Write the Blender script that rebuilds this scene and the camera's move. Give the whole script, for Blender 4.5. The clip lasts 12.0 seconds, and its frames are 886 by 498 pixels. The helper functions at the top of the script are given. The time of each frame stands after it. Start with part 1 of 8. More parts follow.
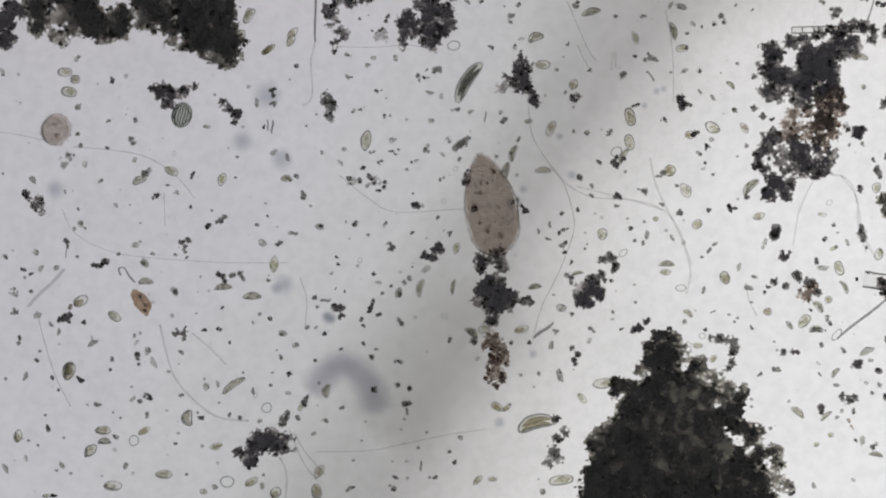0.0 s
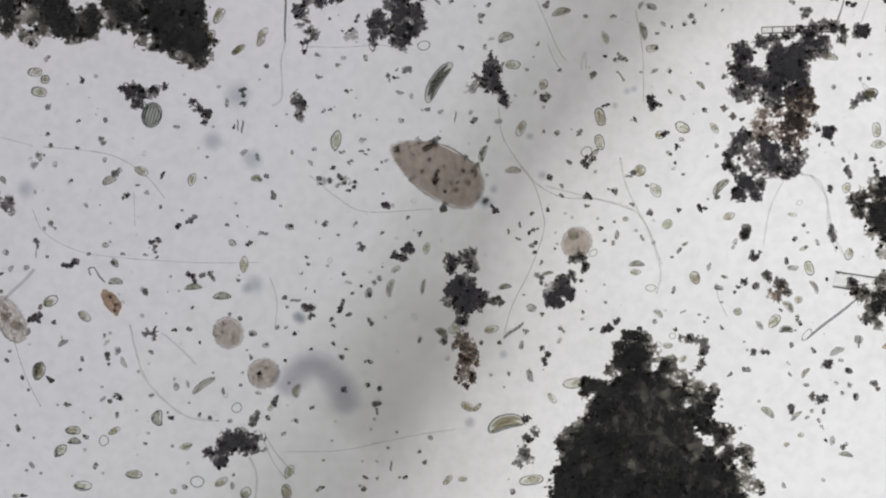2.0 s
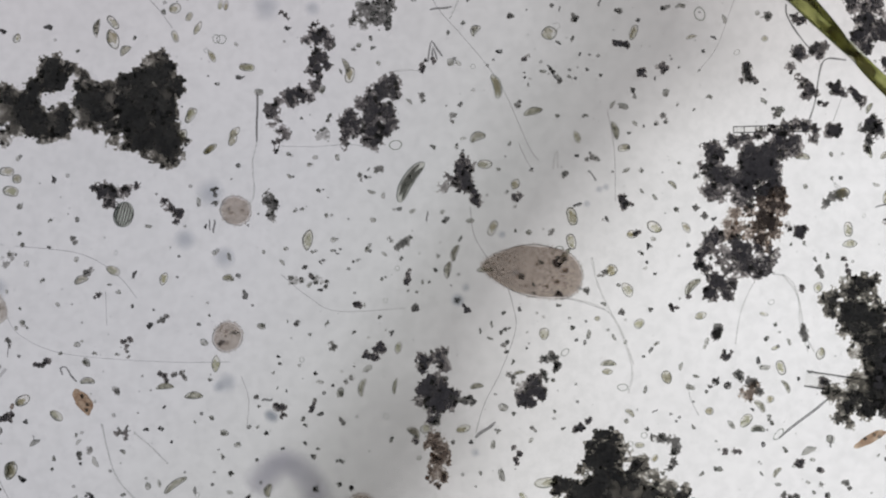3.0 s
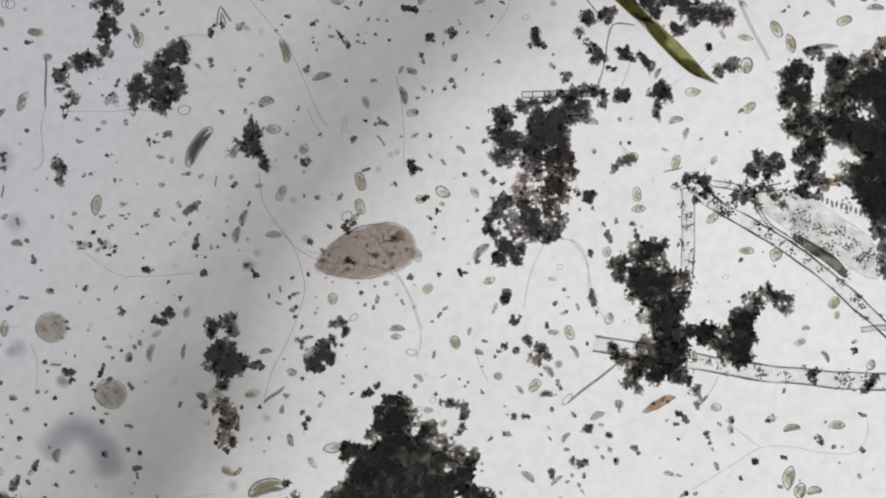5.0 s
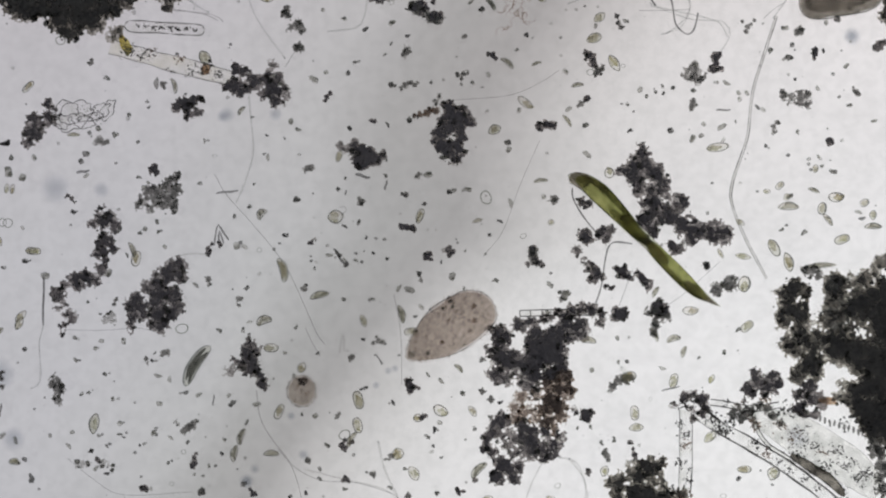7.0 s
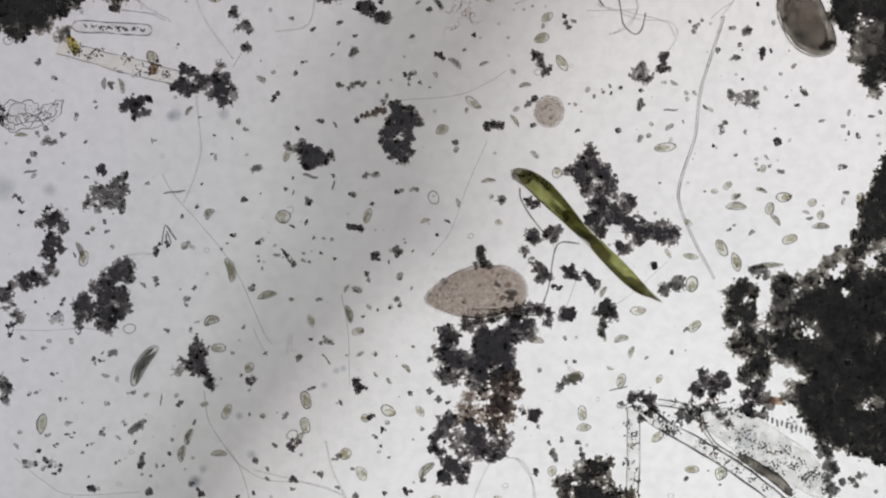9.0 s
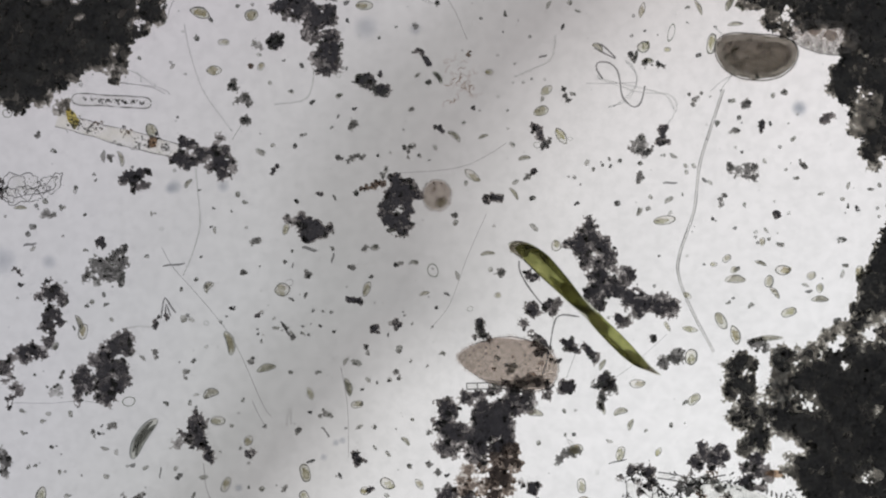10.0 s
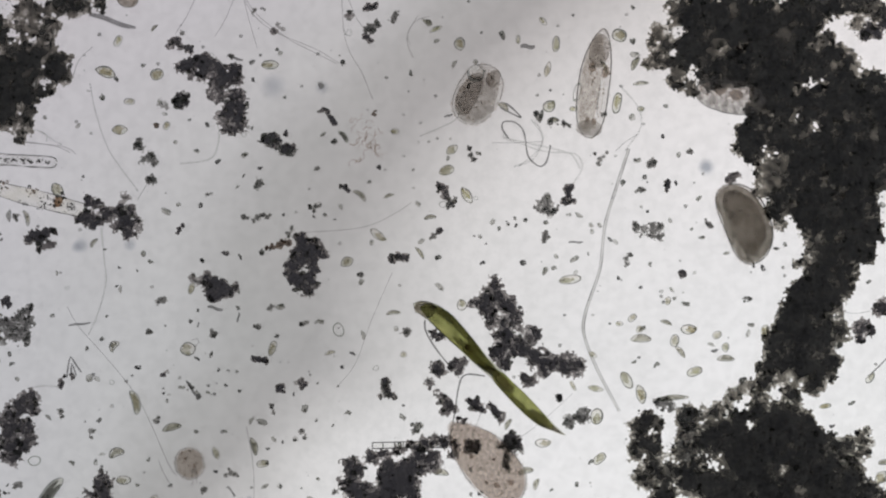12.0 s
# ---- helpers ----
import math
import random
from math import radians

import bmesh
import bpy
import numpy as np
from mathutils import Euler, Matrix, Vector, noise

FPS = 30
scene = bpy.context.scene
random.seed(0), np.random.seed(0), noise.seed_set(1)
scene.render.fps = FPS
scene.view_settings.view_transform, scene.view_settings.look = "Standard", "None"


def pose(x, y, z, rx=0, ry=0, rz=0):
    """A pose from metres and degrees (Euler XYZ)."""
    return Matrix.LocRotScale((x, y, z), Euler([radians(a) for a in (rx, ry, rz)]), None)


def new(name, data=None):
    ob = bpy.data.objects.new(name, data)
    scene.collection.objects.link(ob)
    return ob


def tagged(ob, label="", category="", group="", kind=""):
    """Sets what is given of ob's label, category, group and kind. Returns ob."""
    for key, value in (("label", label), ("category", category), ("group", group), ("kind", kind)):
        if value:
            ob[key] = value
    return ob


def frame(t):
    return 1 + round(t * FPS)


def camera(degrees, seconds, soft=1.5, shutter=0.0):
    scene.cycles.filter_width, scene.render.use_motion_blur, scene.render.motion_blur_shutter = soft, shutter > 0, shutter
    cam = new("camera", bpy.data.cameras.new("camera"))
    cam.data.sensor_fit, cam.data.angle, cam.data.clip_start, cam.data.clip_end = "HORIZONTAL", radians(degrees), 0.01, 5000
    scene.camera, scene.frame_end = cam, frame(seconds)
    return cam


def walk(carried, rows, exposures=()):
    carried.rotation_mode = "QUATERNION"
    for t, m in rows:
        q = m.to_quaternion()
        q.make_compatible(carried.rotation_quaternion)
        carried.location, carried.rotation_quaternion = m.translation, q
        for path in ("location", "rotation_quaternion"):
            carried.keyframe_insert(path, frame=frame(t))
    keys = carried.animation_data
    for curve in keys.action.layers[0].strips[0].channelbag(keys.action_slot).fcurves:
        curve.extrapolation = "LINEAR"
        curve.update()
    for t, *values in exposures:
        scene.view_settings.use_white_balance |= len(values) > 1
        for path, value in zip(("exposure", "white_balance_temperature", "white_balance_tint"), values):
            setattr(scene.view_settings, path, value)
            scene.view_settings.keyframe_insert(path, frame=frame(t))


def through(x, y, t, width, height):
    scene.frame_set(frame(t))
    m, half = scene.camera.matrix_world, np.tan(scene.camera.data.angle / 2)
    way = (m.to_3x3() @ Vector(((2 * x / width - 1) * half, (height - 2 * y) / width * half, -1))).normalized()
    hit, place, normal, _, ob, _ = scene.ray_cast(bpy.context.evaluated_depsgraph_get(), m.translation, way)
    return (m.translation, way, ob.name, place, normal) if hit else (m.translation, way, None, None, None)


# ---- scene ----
# One micrometre on the microscope slide is one millimetre here. Slide coordinates (u, v) run in
# micrometres to the right and downwards; the slide's top face lies at z = 0.
LENS = 8.0
cam = camera(LENS, 12.0, 2.1)
HEIGHT = 0.784 / math.tan(radians(LENS / 2))

# the mechanical stage's travel: seconds, and the slide's shift in micrometres
STAGE = [(0.0, 0, 0), (0.1, -1, 0), (0.3, -2, 0), (0.4, -22, 0), (0.5, -46, 0), (0.7, -77, 0), (1.0, -79, 0), (1.2, -78, 0), (1.5, -63, 0),
         (2.0, -53, 0), (2.2, -54, 9), (2.4, -55, 57), (2.5, -55, 114), (2.7, -56, 174), (2.9, -80, 176), (3.0, -103, 176), (3.1, -189, 176),
         (3.3, -320, 175), (3.5, -411, 175), (3.6, -445, 175), (3.7, -468, 174), (4.3, -476, 145), (5.0, -477, 114), (5.3, -477, 113),
         (5.7, -479, 114), (5.9, -480, 130), (6.0, -480, 166), (6.2, -481, 247), (6.4, -481, 350), (6.5, -481, 382), (6.7, -481, 467),
         (7.0, -481, 501), (7.3, -481, 501), (7.5, -484, 501), (7.6, -511, 501), (7.7, -548, 501), (8.0, -572, 501), (9.3, -574, 501),
         (9.5, -573, 501), (9.7, -574, 504), (9.9, -575, 571), (10.0, -575, 630), (10.2, -576, 703), (10.5, -576, 737), (10.7, -577, 737),
         (10.9, -610, 736), (11.0, -658, 736), (11.2, -713, 737), (11.4, -740, 737), (11.5, -741, 737), (12.0, -742, 735)]
walk(cam, [(t, pose((784 - a) / 1000, (b - 441) / 1000, HEIGHT)) for t, a, b in STAGE],
     [(0.0, 0.0), (2.9, 0.02), (3.2, -0.03), (3.6, -0.08), (5.3, -0.11), (6.0, -0.11), (6.5, -0.05), (7.0, -0.02), (9.5, -0.03), (10.5, 0.02), (12.0, 0.0)])


# ---- light: the microscope's transmitted lamp below the slide, a dim room above ----
world = bpy.data.worlds.new("dim_room")
scene.world = world
world.use_nodes = True
world.node_tree.nodes["Background"].inputs[0].default_value = (0.93, 0.96, 1.0, 1)
world.node_tree.nodes["Background"].inputs[1].default_value = 0.47
LAMP = 0.885
LAMP_COLOUR = (1.0, 0.985, 1.0)


# ---- materials ----
def nodes_of(name):
    m = bpy.data.materials.new(name)
    m.use_nodes = True
    t = m.node_tree
    t.nodes.clear()
    return m, t, t.nodes.new("ShaderNodeOutputMaterial")


def mathn(t, op, a, b=None, clamp=False):
    n = t.nodes.new("ShaderNodeMath")
    n.operation, n.use_clamp = op, clamp
    for i, x in enumerate((a, b)):
        if x is None:
            continue
        if isinstance(x, (int, float)):
            n.inputs[i].default_value = x
        else:
            t.links.new(x, n.inputs[i])
    return n.outputs[0]


def ramp(t, fac, stops):
    n = t.nodes.new("ShaderNodeValToRGB")
    e = n.color_ramp.elements
    while len(e) < len(stops):
        e.new(0.5)
    for k, (p, c) in zip(e, stops):
        k.position, k.color = p, (*c, 1) if len(c) == 3 else c
    t.links.new(fac, n.inputs[0])
    return n.outputs[0]


def noise_fac(t, scale, detail=3.0, rough=0.55):
    co = t.nodes.new("ShaderNodeNewGeometry")
    n = t.nodes.new("ShaderNodeTexNoise")
    n.inputs["Scale"].default_value, n.inputs["Detail"].default_value, n.inputs["Roughness"].default_value = scale, detail, rough
    t.links.new(co.outputs["Position"], n.inputs["Vector"])
    return n.outputs["Fac"]


def object_noise(t, scale, detail=3.0):
    co = t.nodes.new("ShaderNodeTexCoord")
    n = t.nodes.new("ShaderNodeTexNoise")
    n.inputs["Scale"].default_value, n.inputs["Detail"].default_value = scale, detail
    t.links.new(co.outputs["Object"], n.inputs["Vector"])
    return n.outputs["Fac"]


def mixed(t, fac, a, b):
    n = t.nodes.new("ShaderNodeMixShader")
    if isinstance(fac, (int, float)):
        n.inputs[0].default_value = fac
    else:
        t.links.new(fac, n.inputs[0])
    t.links.new(a, n.inputs[1]), t.links.new(b, n.inputs[2])
    return n.outputs[0]


def shader(t, kind, colour=None, **values):
    n = t.nodes.new(kind)
    if colour is not None:
        if isinstance(colour, tuple):
            n.inputs["Color"].default_value = (*colour, 1)
        else:
            t.links.new(colour, n.inputs["Color"])
    for key, value in values.items():
        n.inputs[key].default_value = value
    return n.outputs[0]


def detritus(name, dark, light, through, solid, ior=1.10):
    """Loose granules: glassy grains that refract and tint the lamp's light, each to its own degree, between opaque ones."""
    m, t, out = nodes_of(name)
    geo = t.nodes.new("ShaderNodeNewGeometry")
    rnd = geo.outputs["Random Per Island"]
    f = noise_fac(t, 90.0, 3.0, 0.6)
    tint = ramp(t, mathn(t, "ADD", mathn(t, "MULTIPLY", rnd, 0.7), mathn(t, "MULTIPLY", f, 0.3)), [(0.15, dark), (0.50, light), (0.85, through)])
    rf = shader(t, "ShaderNodeBsdfRefraction", tint, IOR=ior, Roughness=0.0)
    dif = shader(t, "ShaderNodeBsdfDiffuse", (0.06, 0.059, 0.056), Roughness=0.8)
    fac = ramp(t, mathn(t, "FRACT", mathn(t, "MULTIPLY", rnd, 7.0)), [(0.30, (solid,) * 3), (0.75, (solid * 0.25,) * 3)])
    t.links.new(mixed(t, fac, rf, dif), out.inputs[0])
    return m


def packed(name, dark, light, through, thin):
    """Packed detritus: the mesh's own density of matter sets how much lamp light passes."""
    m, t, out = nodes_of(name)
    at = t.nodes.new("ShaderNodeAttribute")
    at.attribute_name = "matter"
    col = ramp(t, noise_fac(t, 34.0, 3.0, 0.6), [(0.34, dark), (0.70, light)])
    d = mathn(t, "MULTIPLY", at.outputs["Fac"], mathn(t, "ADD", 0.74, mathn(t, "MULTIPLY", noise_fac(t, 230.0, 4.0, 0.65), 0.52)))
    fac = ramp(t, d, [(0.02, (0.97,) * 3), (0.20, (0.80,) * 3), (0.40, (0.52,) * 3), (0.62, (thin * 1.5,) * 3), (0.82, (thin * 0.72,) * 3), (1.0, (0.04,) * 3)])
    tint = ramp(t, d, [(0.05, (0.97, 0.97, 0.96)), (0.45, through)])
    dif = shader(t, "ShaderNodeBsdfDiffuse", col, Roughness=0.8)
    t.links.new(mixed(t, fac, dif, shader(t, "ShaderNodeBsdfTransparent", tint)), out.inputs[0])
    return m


def clear_body(name, tint, ior, solid=0.1, solid_colour=(0.3, 0.28, 0.25), grain=0.0, scale=120.0, tint2=None):
    """Living or glassy matter: refracts and tints the lamp's light, with fine granules."""
    m, t, out = nodes_of(name)
    f = object_noise(t, scale, 3.0)
    if tint2:
        tint = ramp(t, f, [(0.36, tint2), (0.62, tint)])
    rf = shader(t, "ShaderNodeBsdfRefraction", tint, IOR=ior, Roughness=0.0)
    df = shader(t, "ShaderNodeBsdfDiffuse", solid_colour)
    fac = solid if not grain else mathn(t, "ADD", solid, mathn(t, "MULTIPLY", ramp(t, f, [(0.40, (1, 1, 1)), (0.56, (0, 0, 0))]), grain))
    t.links.new(mixed(t, fac, rf, df), out.inputs[0])
    return m


def tinted(name, tint, solid=0.0, tint2=None, scale=60.0):
    m, t, out = nodes_of(name)
    c = tint if tint2 is None else ramp(t, object_noise(t, scale, 3.0), [(0.38, tint2), (0.62, tint)])
    tr = shader(t, "ShaderNodeBsdfTransparent", c)
    t.links.new(mixed(t, solid, tr, shader(t, "ShaderNodeBsdfDiffuse", (0.15, 0.14, 0.12))), out.inputs[0])
    return m


def random_tinted(name, stops, solid, scale=5.0, ior=0.0):
    """Small matter whose tone differs from piece to piece, mottled inside."""
    m, t, out = nodes_of(name)
    info = t.nodes.new("ShaderNodeObjectInfo")
    c = ramp(t, info.outputs["Random"], stops)
    f = object_noise(t, scale, 3.0)
    tr = shader(t, "ShaderNodeBsdfRefraction", c, IOR=ior, Roughness=0.0) if ior else shader(t, "ShaderNodeBsdfTransparent", c)
    fac = ramp(t, f, [(0.35, (solid,) * 3), (0.62, (solid * 0.25,) * 3)])
    t.links.new(mixed(t, fac, tr, shader(t, "ShaderNodeBsdfDiffuse", (0.10, 0.10, 0.095))), out.inputs[0])
    return m


def mottled(name, dark, light, scale=3.2, lo=0.40, hi=0.60):
    """Uneven living contents: the tone wanders inside each piece and differs between pieces."""
    m, t, out = nodes_of(name)
    co, info = t.nodes.new("ShaderNodeTexCoord"), t.nodes.new("ShaderNodeObjectInfo")
    add = t.nodes.new("ShaderNodeVectorMath")
    t.links.new(co.outputs["Object"], add.inputs[0])
    t.links.new(mathn(t, "MULTIPLY", info.outputs["Random"], 40.0), add.inputs[1])
    n = t.nodes.new("ShaderNodeTexNoise")
    n.inputs["Scale"].default_value, n.inputs["Detail"].default_value = scale, 2.5
    t.links.new(add.outputs[0], n.inputs["Vector"])
    f = mathn(t, "ADD", n.outputs["Fac"], mathn(t, "MULTIPLY", mathn(t, "SUBTRACT", info.outputs["Random"], 0.5), 0.12))
    mx = t.nodes.new("ShaderNodeMix")
    mx.data_type = "RGBA"
    t.links.new(ramp(t, f, [(lo, (0, 0, 0)), (hi, (1, 1, 1))]), mx.inputs["Factor"])
    t.links.new(ramp(t, info.outputs["Random"], dark), mx.inputs["A"])
    mx.inputs["B"].default_value = (*light, 1)
    tr = shader(t, "ShaderNodeBsdfTransparent", mx.outputs["Result"])
    t.links.new(mixed(t, 0.05, tr, shader(t, "ShaderNodeBsdfDiffuse", (0.12, 0.12, 0.10))), out.inputs[0])
    return m


M_DARK = detritus("black_detritus", (0.34, 0.34, 0.33), (0.58, 0.58, 0.56), (0.90, 0.90, 0.875), 0.50)
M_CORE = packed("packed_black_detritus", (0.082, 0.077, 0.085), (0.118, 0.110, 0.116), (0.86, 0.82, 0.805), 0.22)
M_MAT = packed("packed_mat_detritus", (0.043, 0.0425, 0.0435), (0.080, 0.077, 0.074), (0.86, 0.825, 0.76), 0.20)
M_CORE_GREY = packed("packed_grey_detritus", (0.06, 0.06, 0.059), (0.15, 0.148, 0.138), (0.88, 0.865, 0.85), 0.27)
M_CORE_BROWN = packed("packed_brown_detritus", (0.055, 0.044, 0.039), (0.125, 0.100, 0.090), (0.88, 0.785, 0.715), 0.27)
M_GREY = detritus("grey_detritus", (0.32, 0.32, 0.31), (0.62, 0.62, 0.59), (0.92, 0.92, 0.89), 0.40)
M_BROWN = detritus("brown_detritus", (0.42, 0.34, 0.29), (0.68, 0.60, 0.54), (0.92, 0.87, 0.82), 0.30)
M_GRAIN = random_tinted("dark_mineral", [(0.0, (0.32, 0.32, 0.325)), (0.2, (0.54, 0.535, 0.54)), (0.5, (0.71, 0.715, 0.69)), (1.0, (0.92, 0.92, 0.895))], 0.33, 5.0, 1.08)
M_SPECK = random_tinted("grey_speck", [(0.0, (0.60, 0.60, 0.60)), (0.4, (0.80, 0.80, 0.775)), (1.0, (0.97, 0.97, 0.955))], 0.20, 4.0, 1.06)
M_SILT = detritus("fine_silt", (0.60, 0.60, 0.60), (0.80, 0.80, 0.79), (0.95, 0.95, 0.94), 0.12, 1.06)
M_FRUSTULE = random_tinted("frustule_glass", [(0.0, (0.90, 0.90, 0.86)), (0.5, (0.965, 0.965, 0.94)), (1.0, (0.985, 0.98, 0.965))], 0.05, 3.0, 1.10)
M_RIM = random_tinted("frustule_rim", [(0.0, (0.54, 0.54, 0.51)), (1.0, (0.86, 0.855, 0.83))], 0.06, 4.0)
M_VALVE = clear_body("thick_frustule_glass", (0.91, 0.915, 0.88), 1.14, 0.05, (0.16, 0.16, 0.15))
M_RING = clear_body("empty_frustule_glass", (0.80, 0.82, 0.78), 1.16, 0.12, (0.15, 0.15, 0.15))
M_PLASTID = mottled("plastid", [(0.0, (0.70, 0.665, 0.53)), (0.45, (0.74, 0.72, 0.64)), (0.8, (0.70, 0.71, 0.58)), (1.0, (0.70, 0.69, 0.46))], (0.975, 0.97, 0.945), 2.4, 0.36, 0.66)
M_PLASTID_DARK = mottled("dark_plastid", [(0.0, (0.44, 0.43, 0.39)), (0.6, (0.52, 0.52, 0.47)), (1.0, (0.62, 0.60, 0.53))], (0.92, 0.915, 0.88), 3.2, 0.36, 0.64)
M_GREYSTRIPE = tinted("grey_plastid", (0.55, 0.55, 0.53), 0.10, (0.38, 0.385, 0.38), 90)
M_FILAMENT = tinted("filament_wall", (0.84, 0.84, 0.84), 0.0)
M_THICK = clear_body("thick_filament_glass", (0.98, 0.98, 0.975), 1.14, 0.03, (0.2, 0.2, 0.18))
M_FILAMENT_DARK = clear_body("filament_glass", (0.975, 0.975, 0.97), 1.12, 0.02)
M_NEEDLE = tinted("needle_wall", (0.70, 0.70, 0.70), 0.05, (0.54, 0.54, 0.545), 60)
M_AMBER = tinted("amber_resin", (0.85, 0.765, 0.67), 0.10, (0.62, 0.49, 0.39), 90)
M_YELLOW_RESIN = tinted("yellow_resin", (0.93, 0.90, 0.66), 0.04, (0.78, 0.70, 0.34), 70)
M_RUST = tinted("rust_thread", (0.80, 0.735, 0.69), 0.05)
M_ECTOPLASM = clear_body("clear_ectoplasm", (0.93, 0.912, 0.897), 1.03, 0.03, (0.4, 0.37, 0.34))
M_GREYSHELL = clear_body("grey_ectoplasm", (0.935, 0.928, 0.918), 1.02, 0.02, (0.4, 0.39, 0.37))
M_GREYPLASM = tinted("grey_cytoplasm_mass", (0.93, 0.922, 0.91), 0.04, (0.70, 0.685, 0.67), 45)
M_SLIMPLASM = tinted("clear_cytoplasm_mass", (0.95, 0.942, 0.925), 0.03, (0.82, 0.80, 0.775), 70)
M_BROWNPLASM = tinted("brown_cytoplasm_mass", (0.66, 0.64, 0.605), 0.06, (0.46, 0.44, 0.41), 120)
M_PENNATE = tinted("pennate_plastid", (0.84, 0.82, 0.745), 0.04, (0.62, 0.585, 0.48), 110)
M_ENDO_GREY = tinted("grey_endoplasm", (0.90, 0.885, 0.87), 0.04, (0.66, 0.64, 0.62), 60)
M_CELL = tinted("ciliate_cytoplasm", (0.86, 0.82, 0.785), 0.05, (0.69, 0.65, 0.62), 240)
M_ROUND = tinted("pale_cytoplasm", (0.90, 0.875, 0.85), 0.04, (0.80, 0.77, 0.74), 170)
M_BROWNCELL = clear_body("brown_cytoplasm", (0.82, 0.785, 0.745), 1.06, 0.08, (0.22, 0.19, 0.17), 0.22, 90.0, (0.60, 0.55, 0.50))
M_SLIM = clear_body("clear_cytoplasm", (0.94, 0.92, 0.895), 1.02, 0.05, (0.4, 0.37, 0.34), 0.10, 110.0, (0.82, 0.79, 0.755))
M_GREYCELL = clear_body("grey_cytoplasm", (0.87, 0.855, 0.84), 1.07, 0.07, (0.30, 0.28, 0.27), 0.18, 100.0, (0.70, 0.68, 0.665))
M_ENDO = tinted("brown_endoplasm", (0.78, 0.755, 0.725), 0.08, (0.45, 0.415, 0.385), 75)
M_VACUOLE = clear_body("vacuole", (0.995, 0.995, 0.99), 0.90, 0.0)
M_FOOD = tinted("food_vacuole", (0.86, 0.825, 0.79), 0.04, (0.68, 0.63, 0.59), 160)
M_CILIA = tinted("cilia", (0.84, 0.81, 0.78), 0.0)
M_GREEN = clear_body("desmid_chloroplast", (0.80, 0.81, 0.54), 1.02, 0.05, (0.12, 0.12, 0.07), 0.10, 50.0, (0.58, 0.60, 0.36))
M_ZONE = tinted("dark_olive_zone", (0.74, 0.735, 0.64), 0.04, (0.50, 0.49, 0.42), 30)
M_DESMID = clear_body("desmid_wall", (0.88, 0.885, 0.83), 1.06, 0.08, (0.1, 0.1, 0.06))
M_MEMBRANE = tinted("clear_membrane", (0.985, 0.985, 0.985), 0.0, (0.94, 0.94, 0.93), 30)
M_YELLOW = tinted("yellow_membrane", (0.99, 0.988, 0.975), 0.0, (0.96, 0.952, 0.91), 30)
M_GRANULE = tinted("dark_granule", (0.62, 0.62, 0.615), 0.10, (0.34, 0.34, 0.345), 260)
M_GRANULE_BROWN = tinted("brown_granule", (0.68, 0.62, 0.57), 0.08, (0.46, 0.40, 0.36), 260)
M_RIB = tinted("grey_rib", (0.66, 0.66, 0.65), 0.10, (0.46, 0.46, 0.46), 120)
M_LEAF = tinted("grey_leaf_tissue", (0.98, 0.98, 0.97), 0.0, (0.83, 0.835, 0.82), 40)
M_SLIVER = tinted("dark_leaf_tissue", (0.62, 0.60, 0.56), 0.12, (0.30, 0.28, 0.26), 48)
M_WALL = tinted("fibre_wall", (0.30, 0.30, 0.30), 0.15)


def smear_material(name, colour, strength, power=2.0):
    """Out-of-focus residue: thickest in the middle of its own outline (UV runs from -1 to 1)."""
    m, t, out = nodes_of(name)
    uv = t.nodes.new("ShaderNodeUVMap")
    sp = t.nodes.new("ShaderNodeSeparateXYZ")
    t.links.new(uv.outputs[0], sp.inputs[0])
    r2 = mathn(t, "ADD", mathn(t, "POWER", mathn(t, "ABSOLUTE", sp.outputs[0]), 2.0), mathn(t, "POWER", mathn(t, "ABSOLUTE", sp.outputs[1]), 2.0))
    d = mathn(t, "POWER", mathn(t, "SUBTRACT", 1.0, r2, True), power)
    d = mathn(t, "MULTIPLY", d, mathn(t, "ADD", 0.55, mathn(t, "MULTIPLY", noise_fac(t, 9.0, 2.0), 0.9)))
    d = mathn(t, "MULTIPLY", d, strength, True)
    t.links.new(mixed(t, d, shader(t, "ShaderNodeBsdfTransparent", (1, 1, 1)), shader(t, "ShaderNodeBsdfTransparent", colour)), out.inputs[0])
    return m


M_SMUDGE = smear_material("soft_smudge", (0.52, 0.55, 0.60), 0.75)
M_PURPLE = smear_material("violet_smear", (0.40, 0.385, 0.46), 0.72, 1.5)


# ---- mesh helpers ----
def xy(u, v):
    return u / 1000.0, -v / 1000.0


def mesh_of(name, verts, faces, material, smooth=True):
    me = bpy.data.meshes.new(name)
    me.from_pydata([tuple(p) for p in verts], [], faces)
    me.materials.append(material)
    if smooth:
        me.polygons.foreach_set("use_smooth", [True] * len(me.polygons))
    me.update()
    return me


def part(name, me, parent, label="", kind=""):
    ob = new(name, me)
    ob.parent = parent
    return tagged(ob, label, kind=kind)


def ico(level):
    bm = bmesh.new()
    bmesh.ops.create_icosphere(bm, subdivisions=level, radius=1.0)
    vs = np.array([v.co[:] for v in bm.verts])
    fs = [[v.index for v in f.verts] for f in bm.faces]
    bm.free()
    return vs, np.array(fs)


ICO1, ICO2, ICO3 = ico(1), ico(2), ico(3)


def rough(vs, amount, freq, seed):
    return np.array([p * (1 + amount * noise.noise(Vector(p) * freq + Vector((seed * 7.3, seed * 1.7, seed)))) for p in vs])


SHARDS = [rough(ICO1[0], 0.75, 1.6, i * 3.1) for i in range(8)]


